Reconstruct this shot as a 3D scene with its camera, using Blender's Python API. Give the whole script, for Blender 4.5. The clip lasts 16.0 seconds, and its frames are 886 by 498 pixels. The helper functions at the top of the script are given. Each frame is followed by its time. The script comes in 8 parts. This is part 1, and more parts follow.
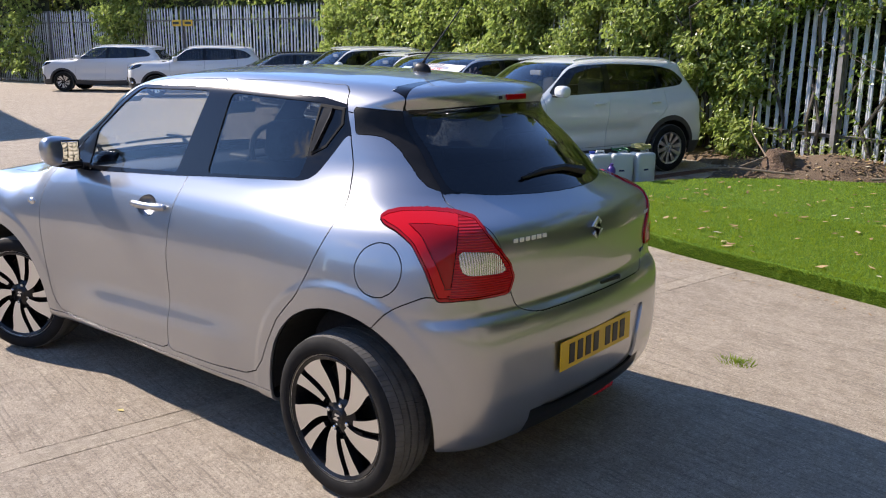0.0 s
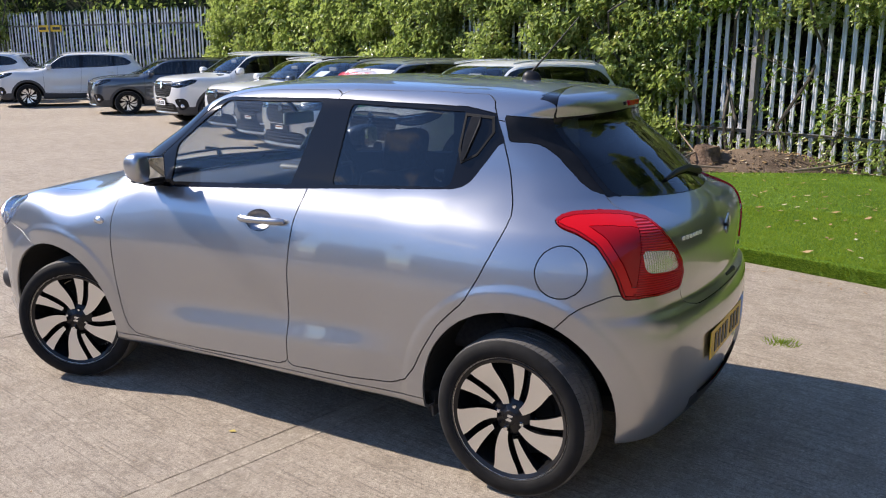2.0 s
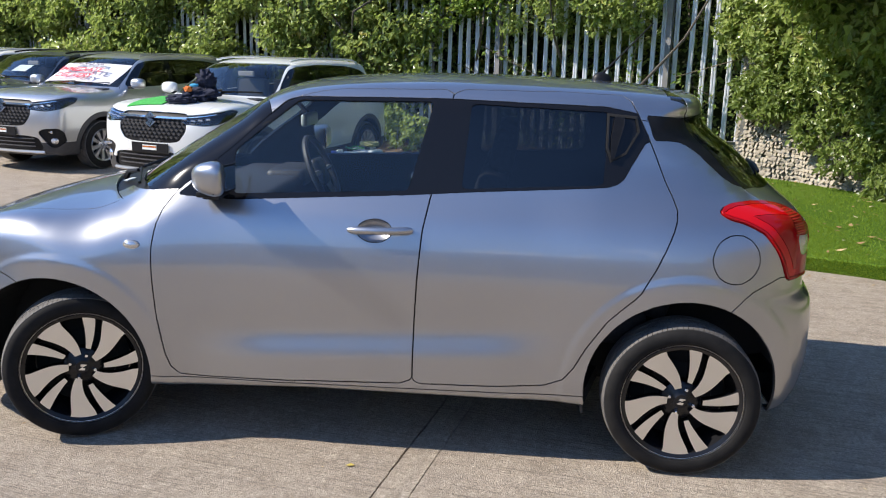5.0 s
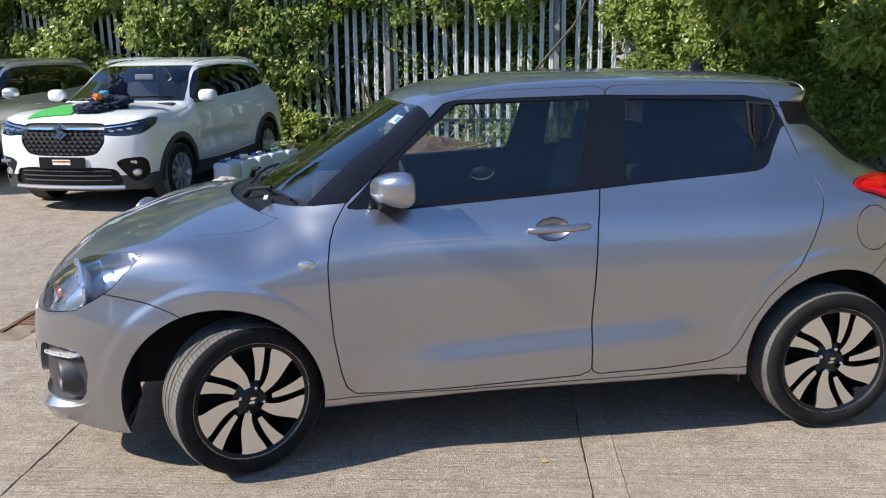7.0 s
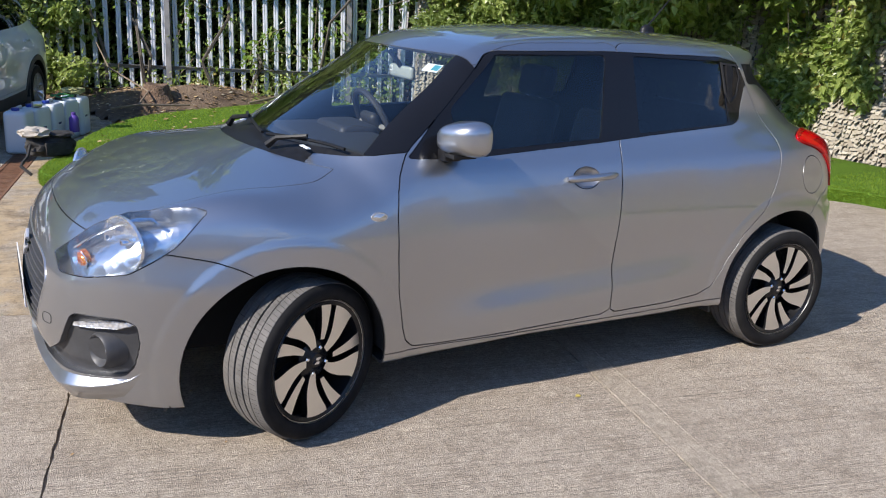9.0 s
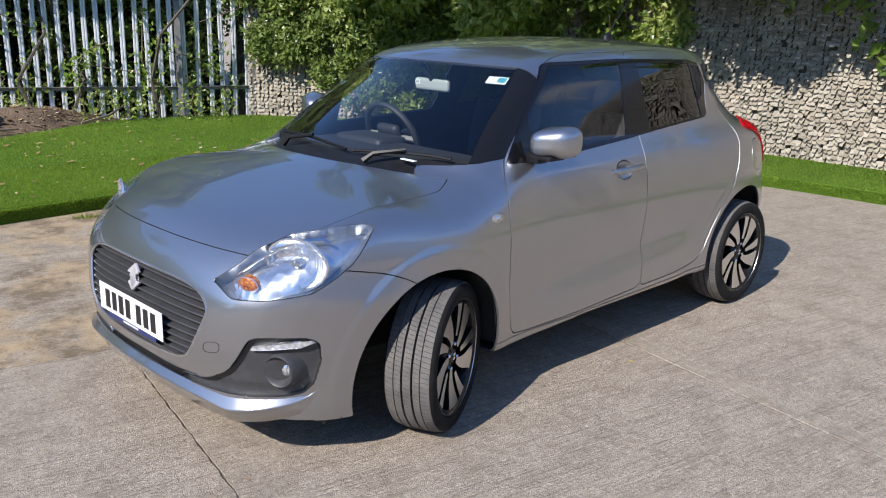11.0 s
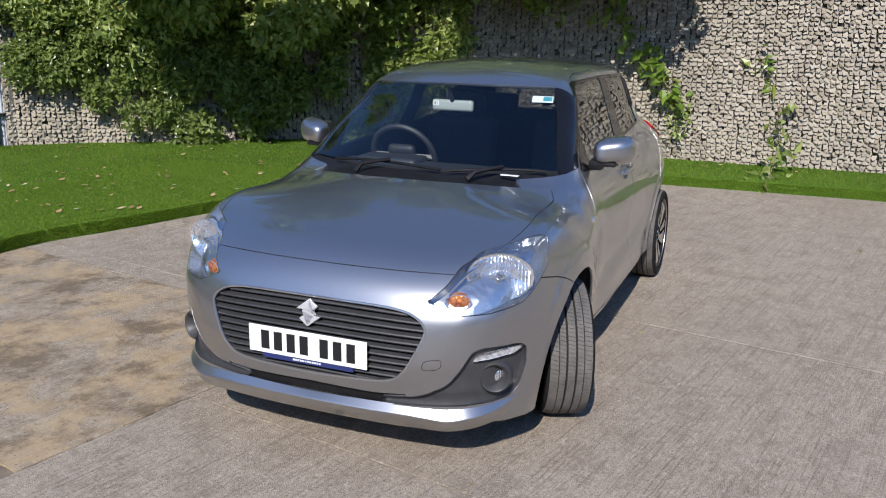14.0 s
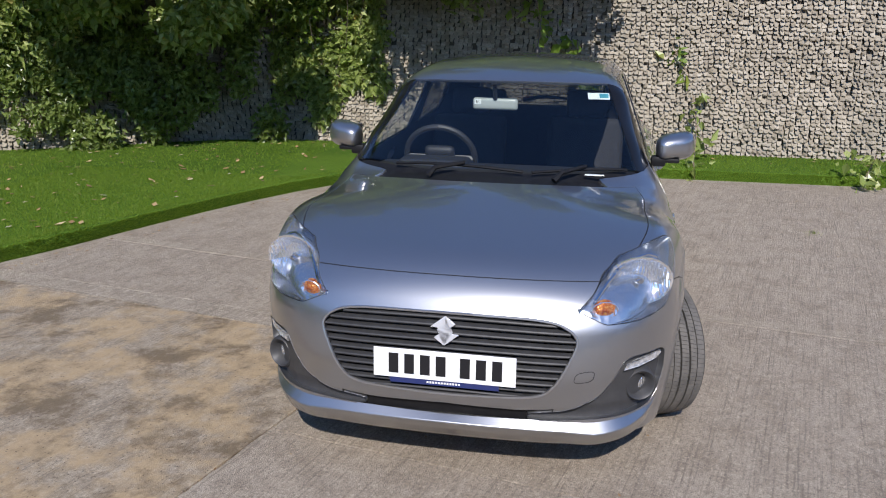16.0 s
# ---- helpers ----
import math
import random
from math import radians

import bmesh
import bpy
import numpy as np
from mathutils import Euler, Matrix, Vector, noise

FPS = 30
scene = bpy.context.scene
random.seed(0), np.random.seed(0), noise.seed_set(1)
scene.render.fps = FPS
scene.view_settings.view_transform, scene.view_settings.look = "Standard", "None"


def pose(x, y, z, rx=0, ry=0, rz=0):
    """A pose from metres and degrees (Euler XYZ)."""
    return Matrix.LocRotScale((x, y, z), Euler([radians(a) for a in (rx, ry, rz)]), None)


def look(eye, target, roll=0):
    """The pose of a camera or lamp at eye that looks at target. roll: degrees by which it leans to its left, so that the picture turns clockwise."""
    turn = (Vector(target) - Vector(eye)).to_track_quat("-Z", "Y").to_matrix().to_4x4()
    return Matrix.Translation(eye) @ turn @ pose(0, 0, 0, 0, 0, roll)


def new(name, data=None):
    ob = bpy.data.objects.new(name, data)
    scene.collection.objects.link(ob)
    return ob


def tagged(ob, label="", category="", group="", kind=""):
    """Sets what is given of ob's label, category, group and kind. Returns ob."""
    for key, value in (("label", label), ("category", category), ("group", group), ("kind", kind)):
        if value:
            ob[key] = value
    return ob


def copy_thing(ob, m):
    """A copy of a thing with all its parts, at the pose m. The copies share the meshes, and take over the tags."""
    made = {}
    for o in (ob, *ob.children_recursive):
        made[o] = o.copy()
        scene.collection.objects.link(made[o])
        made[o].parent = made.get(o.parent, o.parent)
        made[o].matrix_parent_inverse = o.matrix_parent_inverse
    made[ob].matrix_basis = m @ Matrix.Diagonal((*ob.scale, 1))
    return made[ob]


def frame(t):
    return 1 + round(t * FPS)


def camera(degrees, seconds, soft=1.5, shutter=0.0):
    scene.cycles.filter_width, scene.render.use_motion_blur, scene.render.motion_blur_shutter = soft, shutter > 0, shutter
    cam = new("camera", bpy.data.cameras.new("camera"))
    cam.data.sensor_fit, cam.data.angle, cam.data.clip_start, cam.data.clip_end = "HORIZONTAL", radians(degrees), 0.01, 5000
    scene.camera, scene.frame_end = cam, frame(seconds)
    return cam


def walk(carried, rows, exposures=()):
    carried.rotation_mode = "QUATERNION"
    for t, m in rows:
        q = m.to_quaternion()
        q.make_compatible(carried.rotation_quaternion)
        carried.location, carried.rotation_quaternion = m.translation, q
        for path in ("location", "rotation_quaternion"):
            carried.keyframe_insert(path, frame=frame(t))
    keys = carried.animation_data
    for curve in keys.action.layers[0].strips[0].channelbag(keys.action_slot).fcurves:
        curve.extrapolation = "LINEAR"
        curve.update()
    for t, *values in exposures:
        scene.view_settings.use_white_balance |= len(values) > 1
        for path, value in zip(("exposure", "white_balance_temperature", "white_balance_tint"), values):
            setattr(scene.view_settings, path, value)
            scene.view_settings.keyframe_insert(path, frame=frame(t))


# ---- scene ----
cam = camera(54.5, 16.0, soft=1.1)
PATH = [
    (0, (-3.335, 2.782, 1.596), (-2.093, 1.283, 1.138), 0.4),
    (0.5, (-3.21, 3.032, 1.627), (-2.049, 1.467, 1.177), -0.1),
    (1, (-3.0, 3.138, 1.593), (-1.902, 1.526, 1.15), 0.4),
    (1.5, (-2.75, 3.258, 1.62), (-1.711, 1.609, 1.17), 0.1),
    (2, (-2.502, 3.473, 1.622), (-1.515, 1.794, 1.17), -0.2),
    (2.5, (-2.261, 3.632, 1.611), (-1.416, 1.879, 1.148), 0.4),
    (3, (-1.936, 3.678, 1.598), (-1.247, 1.856, 1.141), 1.6),
    (3.2, (-1.805, 3.707, 1.609), (-1.151, 1.874, 1.149), 1.8),
    (5.3, (-0.378, 4.085, 1.605), (-0.241, 2.142, 1.154), 0.7),
    (5.5, (-0.244, 4.116, 1.614), (-0.124, 2.175, 1.151), 0.2),
    (6, (0.092, 4.05, 1.601), (0.126, 2.107, 1.13), 0.6),
    (6.5, (0.466, 3.99, 1.607), (0.393, 2.048, 1.137), 0.8),
    (7, (0.868, 4.011, 1.651), (0.607, 2.085, 1.179), -0.8),
    (7.5, (1.258, 3.932, 1.616), (0.841, 2.038, 1.127), -0.0),
    (8, (1.627, 3.834, 1.631), (1.134, 1.966, 1.115), 0.5),
    (8.5, (1.962, 3.774, 1.625), (1.269, 1.983, 1.067), 1.9),
    (9, (2.191, 3.625, 1.607), (1.28, 1.934, 1.05), 2.9),
    (9.5, (2.437, 3.454, 1.625), (1.422, 1.819, 1.08), 1.1),
    (10, (2.815, 3.347, 1.63), (1.646, 1.815, 1.095), 0.8),
    (10.2, (2.955, 3.299, 1.626), (1.749, 1.795, 1.092), 0.9),
    (12.3, (4.183, 2.532, 1.643), (2.588, 1.449, 1.111), 2.1),
    (12.5, (4.259, 2.446, 1.661), (2.643, 1.395, 1.129), 1.9),
    (13, (4.514, 2.201, 1.665), (2.825, 1.261, 1.151), 2.2),
    (13.5, (4.694, 1.974, 1.672), (2.945, 1.148, 1.165), 2.1),
    (14, (4.801, 1.658, 1.682), (3.009, 0.924, 1.182), 0.9),
    (14.5, (4.91, 1.366, 1.696), (3.068, 0.768, 1.199), 1.0),
    (15, (5.018, 1.081, 1.7), (3.133, 0.633, 1.2), 0.6),
    (15.5, (4.993, 0.824, 1.675), (3.097, 0.429, 1.177), 1.1),
    (16, (4.942, 0.569, 1.68), (3.047, 0.183, 1.171), 0.7),
]
walk(cam, [(t, look(eye, target, roll)) for t, eye, target, roll in PATH], exposures=[(0.0, 0.69, 6950, 16), (3.0, 0.66, 6900, 14), (5.5, 0.62, 6780, 12), (7.5, 0.60, 6720, 12), (10.0, 0.54, 6500, 13), (12.5, 0.26, 6400, 13), (14.5, 0.18, 6400, 13), (16.0, 0.10, 6400, 14)])

# ---- daylight ----
SUN = Vector((1.25, 0.23, 1.0)).normalized()
sky_world = bpy.data.worlds.new("sky")
scene.world = sky_world
sky_world.use_nodes = True
wn = sky_world.node_tree.nodes
wl = sky_world.node_tree.links
wn.clear()
sky = wn.new("ShaderNodeTexSky")
sky.sky_type = "NISHITA"
sky.sun_disc = False
sky.sun_elevation = math.asin(SUN.z)
sky.sun_rotation = math.atan2(SUN.x, SUN.y)
sky.air_density, sky.dust_density, sky.ozone_density = 1.0, 0.0, 6.0
sky.altitude = 100
coord = wn.new("ShaderNodeTexCoord")
mapping = wn.new("ShaderNodeMapping")
mapping.inputs["Scale"].default_value = (1.0, 1.0, 2.6)
cloud = wn.new("ShaderNodeTexNoise")
cloud.inputs["Scale"].default_value = 3.4
cloud.inputs["Detail"].default_value = 7.0
cloud.inputs["Roughness"].default_value = 0.55
ramp = wn.new("ShaderNodeValToRGB")
ramp.color_ramp.elements[0].position, ramp.color_ramp.elements[1].position = 0.62, 0.70
mixc = wn.new("ShaderNodeMix")
mixc.data_type = "RGBA"
mixc.inputs[7].default_value = (5.6, 5.8, 6.2, 1)
back = wn.new("ShaderNodeBackground")
back.inputs["Strength"].default_value = 0.15
wout = wn.new("ShaderNodeOutputWorld")
wl.new(coord.outputs["Generated"], mapping.inputs["Vector"])
wl.new(mapping.outputs[0], cloud.inputs["Vector"])
split = wn.new("ShaderNodeSeparateXYZ")
wl.new(coord.outputs["Generated"], split.inputs[0])
bank = wn.new("ShaderNodeMapRange")  # more cloud towards the horizon
bank.inputs["From Min"].default_value, bank.inputs["From Max"].default_value = 0.05, 0.75
bank.inputs["To Min"].default_value, bank.inputs["To Max"].default_value = 0.03, -0.10
wl.new(split.outputs["Z"], bank.inputs["Value"])
heap = wn.new("ShaderNodeMath")
wl.new(cloud.outputs["Fac"], heap.inputs[0])
wl.new(bank.outputs[0], heap.inputs[1])
side = wn.new("ShaderNodeVectorMath")
side.operation = "DOT_PRODUCT"
side.inputs[1].default_value = (0.62, 0.78, 0.0)
wl.new(coord.outputs["Generated"], side.inputs[0])
drift = wn.new("ShaderNodeMapRange")  # the wind heaps the clouds on one side
drift.inputs["From Min"].default_value, drift.inputs["From Max"].default_value = 0.3, 1.0
drift.inputs["To Min"].default_value, drift.inputs["To Max"].default_value = 0.0, 0.05
wl.new(side.outputs["Value"], drift.inputs["Value"])
pile = wn.new("ShaderNodeMath")
wl.new(heap.outputs[0], pile.inputs[0])
wl.new(drift.outputs[0], pile.inputs[1])
wl.new(pile.outputs[0], ramp.inputs["Fac"])
wl.new(ramp.outputs["Color"], mixc.inputs[0])
deep = wn.new("ShaderNodeMix")  # a clear autumn sky of a deep blue
deep.data_type = "RGBA"
deep.blend_type = "MULTIPLY"
deep.inputs[0].default_value = 1.0
deep.inputs[7].default_value = (0.93, 0.985, 1.08, 1)
wl.new(sky.outputs["Color"], deep.inputs[6])
wl.new(deep.outputs[2], mixc.inputs[6])
wl.new(mixc.outputs[2], back.inputs["Color"])
wl.new(back.outputs[0], wout.inputs["Surface"])
sun = new("sun", bpy.data.lights.new("sun", "SUN"))
sun.data.energy = 4.9
sun.data.angle = radians(0.53)
sun.data.color = (1.0, 0.96, 0.895)
sun.matrix_world = look(SUN * 60, (0, 0, 0))

# ---- materials ----
def mat(name, base, rough=0.6, metal=0.0, **more):
    m = bpy.data.materials.new(name)
    m.use_nodes = True
    b = m.node_tree.nodes["Principled BSDF"]
    b.inputs["Base Color"].default_value = (*base, 1)
    b.inputs["Roughness"].default_value = rough
    b.inputs["Metallic"].default_value = metal
    for key, value in more.items():
        b.inputs[key.replace("_", " ")].default_value = value
    return m


def node(m, kind, **inputs):
    n = m.node_tree.nodes.new(kind)
    for key, value in inputs.items():
        n.inputs[key.replace("_", " ")].default_value = value
    return n


def link(m, a, b):
    m.node_tree.links.new(a, b)


def bsdf(m):
    return m.node_tree.nodes["Principled BSDF"]


def place(m, scale=(1, 1, 1)):
    """Object coordinates in metres, stretched by scale."""
    c = node(m, "ShaderNodeTexCoord")
    p = node(m, "ShaderNodeMapping", Scale=scale)
    link(m, c.outputs["Object"], p.inputs["Vector"])
    return p.outputs[0]


def world_place(m, scale=(1, 1, 1)):
    c = node(m, "ShaderNodeNewGeometry")
    p = node(m, "ShaderNodeMapping", Scale=scale)
    link(m, c.outputs["Position"], p.inputs["Vector"])
    return p.outputs[0]


def noise_of(m, vec, scale, detail=4.0, rough=0.55):
    n = node(m, "ShaderNodeTexNoise", Scale=scale, Detail=detail, Roughness=rough)
    link(m, vec, n.inputs["Vector"])
    return n.outputs["Fac"]


def ramp_of(m, fac, stops):
    r = node(m, "ShaderNodeValToRGB")
    e = r.color_ramp.elements
    while len(e) < len(stops):
        e.new(0.5)
    for el, (pos, col) in zip(e, stops):
        el.position, el.color = pos, (*col, 1)
    link(m, fac, r.inputs["Fac"])
    return r.outputs["Color"]


def blend(m, fac, a, b, mode="MIX"):
    n = node(m, "ShaderNodeMix")
    n.data_type, n.blend_type = "RGBA", mode
    for src, i in ((fac, 0), (a, 6), (b, 7)):
        if isinstance(src, (int, float)):
            n.inputs[i].default_value = src
        elif isinstance(src, tuple):
            n.inputs[i].default_value = (*src, 1)
        else:
            link(m, src, n.inputs[i])
    return n.outputs[2]


def relief(m, height, strength=0.3, distance=0.01, into=None):
    n = node(m, "ShaderNodeBump", Strength=strength, Distance=distance)
    link(m, height, n.inputs["Height"])
    link(m, n.outputs[0], (into or bsdf(m)).inputs["Normal"])
    return n


def varied(name, a, b, rough, scale, bump_scale=None, bump=0.2, dist=0.004, metal=0.0, **more):
    """A surface that wanders between two colours, with fine relief."""
    m = mat(name, a, rough, metal, **more)
    v = world_place(m)
    link(m, ramp_of(m, noise_of(m, v, scale, 6), ((0.3, a), (0.7, b))), bsdf(m).inputs["Base Color"])
    if bump_scale:
        relief(m, noise_of(m, v, bump_scale, 3), bump, dist)
    return m


def paint(name, base, metal=0.0, rough=0.35):
    m = mat(name, base, rough, metal, Coat_Weight=1.0, Coat_Roughness=0.02, Coat_IOR=1.68)
    v = place(m)
    fleck = noise_of(m, v, 900.0, 1)
    dust = noise_of(m, v, 3.0, 6)
    col = blend(m, fleck, tuple(c * 0.94 for c in base), tuple(min(1, c * 1.06) for c in base))
    link(m, col, bsdf(m).inputs["Base Color"])
    link(m, ramp_of(m, dust, ((0.35, (0.004,) * 3), (0.75, (0.03,) * 3))), bsdf(m).inputs["Coat Roughness"])
    return m


def glazing(name, tint, gloss=1.0, reflect=0.06):
    """Thin car glass: what passes is tinted, what is reflected follows the angle."""
    m = bpy.data.materials.new(name)
    m.use_nodes = True
    n = m.node_tree.nodes
    n.remove(n["Principled BSDF"])
    t = node(m, "ShaderNodeBsdfTransparent", Color=(*tint, 1))
    g = node(m, "ShaderNodeBsdfGlossy", Color=(gloss, gloss, gloss, 1), Roughness=0.0)
    f = node(m, "ShaderNodeLayerWeight", Blend=0.5)
    p = node(m, "ShaderNodeMath")
    p.operation = "POWER"
    p.inputs[1].default_value = 4.0
    link(m, f.outputs["Facing"], p.inputs[0])
    r = node(m, "ShaderNodeMapRange")
    r.inputs["To Min"].default_value, r.inputs["To Max"].default_value = reflect, 0.95
    link(m, p.outputs[0], r.inputs["Value"])
    s = node(m, "ShaderNodeMixShader")
    link(m, r.outputs[0], s.inputs[0])
    link(m, t.outputs[0], s.inputs[1])
    link(m, g.outputs[0], s.inputs[2])
    link(m, s.outputs[0], n["Material Output"].inputs["Surface"])
    return m


SILVER = paint("silver_paint", (0.388, 0.395, 0.412), 0.93, 0.33)
WHITE = paint("white_paint", (0.74, 0.76, 0.74), 0.0, 0.4)
SILVER_LIGHT = paint("light_silver_paint", (0.55, 0.56, 0.57), 0.8, 0.35)
GREY_DARK = paint("dark_grey_paint", (0.085, 0.10, 0.125), 0.6, 0.35)
PEARL = paint("pearl_paint", (0.74, 0.745, 0.735), 0.0, 0.4)
GLASS = glazing("clear_glass", (0.90, 0.93, 0.92))
GLASS_DARK = glazing("privacy_glass", (0.20, 0.215, 0.22))
GLASS_LAMP = glazing("lamp_cover_glass", (0.93, 0.95, 0.97))
BLACK = varied("black_trim_plastic", (0.008, 0.008, 0.009), (0.014, 0.014, 0.015), 0.42, 30, 400, 0.05, 0.001, Specular_IOR_Level=0.22)
GLOSS_BLACK = mat("gloss_black_trim", (0.008, 0.008, 0.009), 0.10, Specular_IOR_Level=0.36)
DARK_GREY = varied("dark_grey_plastic", (0.035, 0.035, 0.037), (0.05, 0.05, 0.052), 0.5, 25, 300, 0.08, 0.001)
UNDER = mat("underbody_black", (0.012, 0.012, 0.012), 0.9)
RUBBER = varied("tyre_rubber", (0.012, 0.012, 0.012), (0.022, 0.021, 0.020), 0.75, 18, 160, 0.2, 0.001, Specular_IOR_Level=0.12)
TREAD = varied("worn_tread_rubber", (0.075, 0.071, 0.066), (0.14, 0.13, 0.118), 0.85, 14, 160, 0.3, 0.001)
ALLOY = mat("machined_alloy", (0.78, 0.77, 0.75), 0.28, 1.0)
RIM_BLACK = mat("gloss_black_alloy", (0.010, 0.010, 0.011), 0.22, 0.0, Specular_IOR_Level=0.35)
RIM_SILVER = mat("silver_alloy", (0.62, 0.62, 0.63), 0.3, 0.9)
CHROME = mat("chrome", (0.82, 0.83, 0.85), 0.06, 1.0)
STEEL = mat("dull_steel", (0.35, 0.35, 0.36), 0.4, 1.0)
RED_LENS = mat("red_lamp_lens", (0.56, 0.003, 0.005), 0.05, 0.0, Specular_IOR_Level=0.4)
RED_DARK = mat("dark_red_lamp_lens", (0.33, 0.003, 0.005), 0.05, 0.0, Specular_IOR_Level=0.4)
CLEAR_LENS = mat("clear_ribbed_lens", (0.62, 0.62, 0.61), 0.14, 0.8, Coat_Weight=1.0)
rib = node(CLEAR_LENS, "ShaderNodeTexWave", Scale=42.0, Distortion=1.0)
rib.bands_direction = "Y"
link(CLEAR_LENS, place(CLEAR_LENS), rib.inputs["Vector"])
relief(CLEAR_LENS, rib.outputs["Fac"], 0.6, 0.004)
AMBER = mat("amber_lens", (0.90, 0.30, 0.05), 0.15, 0.55)
amber_cells = node(AMBER, "ShaderNodeTexVoronoi", Scale=90.0)
link(AMBER, place(AMBER), amber_cells.inputs["Vector"])
link(AMBER, ramp_of(AMBER, amber_cells.outputs["Distance"], ((0.15, (0.95, 0.50, 0.16)), (0.5, (0.85, 0.24, 0.03)), (0.8, (0.45, 0.09, 0.01)))), bsdf(AMBER).inputs["Base Color"])
relief(AMBER, amber_cells.outputs["Distance"], 0.6, 0.006)
YELLOW_PLATE = mat("yellow_plate", (0.75, 0.47, 0.02), 0.35)
WHITE_PLATE = mat("white_plate", (0.80, 0.81, 0.82), 0.3)
INK = mat("black_lettering", (0.01, 0.01, 0.012), 0.4)
BLUE_INK = mat("navy_strip", (0.02, 0.03, 0.12), 0.4)
FABRIC = varied("charcoal_seat_fabric", (0.022, 0.022, 0.026), (0.045, 0.045, 0.05), 0.9, 60, 500, 0.3, 0.002)
CABIN = mat("cabin_plastic", (0.026, 0.027, 0.030), 0.55)
CABIN_LIGHT = mat("grey_cabin_lining", (0.22, 0.215, 0.20), 0.8)
STICKER = mat("white_sticker", (0.7, 0.75, 0.74), 0.5)
TEAL = mat("teal_print", (0.05, 0.25, 0.3), 0.5)
# ---- shape of car bodies: a smooth intersection of side profile, plan and section ----
def spline(pts, smooth=0.0):
    """Monotone curve through points, as a lookup function of numpy arrays."""
    px = np.array([p[0] for p in pts], float)
    py = np.array([p[1] for p in pts], float)
    h = np.diff(px)
    d = np.diff(py) / h
    m = np.zeros_like(px)
    m[0], m[-1] = d[0], d[-1]
    for i in range(1, len(px) - 1):
        if d[i - 1] * d[i] > 0:
            w1, w2 = 2 * h[i] + h[i - 1], h[i] + 2 * h[i - 1]
            m[i] = (w1 + w2) / (w1 / d[i - 1] + w2 / d[i])
    gx = np.linspace(px[0] - 0.3, px[-1] + 0.3, 3000)
    cx = np.clip(gx, px[0], px[-1])
    i = np.clip(np.searchsorted(px, cx) - 1, 0, len(h) - 1)
    t = (cx - px[i]) / h[i]
    gy = (py[i] * (1 + 2 * t) * (1 - t) ** 2 + m[i] * h[i] * t * (1 - t) ** 2
          + py[i + 1] * t * t * (3 - 2 * t) + m[i + 1] * h[i] * t * t * (t - 1))
    gy += m[0] * np.minimum(gx - px[0], 0) + m[-1] * np.maximum(gx - px[-1], 0)
    if smooth:
        n = max(1, int(smooth / (gx[1] - gx[0])))
        k = np.hanning(2 * n + 3)
        gy = np.convolve(np.pad(gy, n + 1, mode="edge"), k / k.sum(), "valid")
    return lambda x: np.interp(x, gx, gy)


def smax(a, b, k):
    h = np.maximum(k - np.abs(a - b), 0) / k
    return np.maximum(a, b) + h * h * k * 0.25


def step(a, b, x):
    t = np.clip((x - a) / (b - a), 0, 1)
    return t * t * (3 - 2 * t)


def bump(x, c, w):
    return np.exp(-((x - c) / w) ** 2)


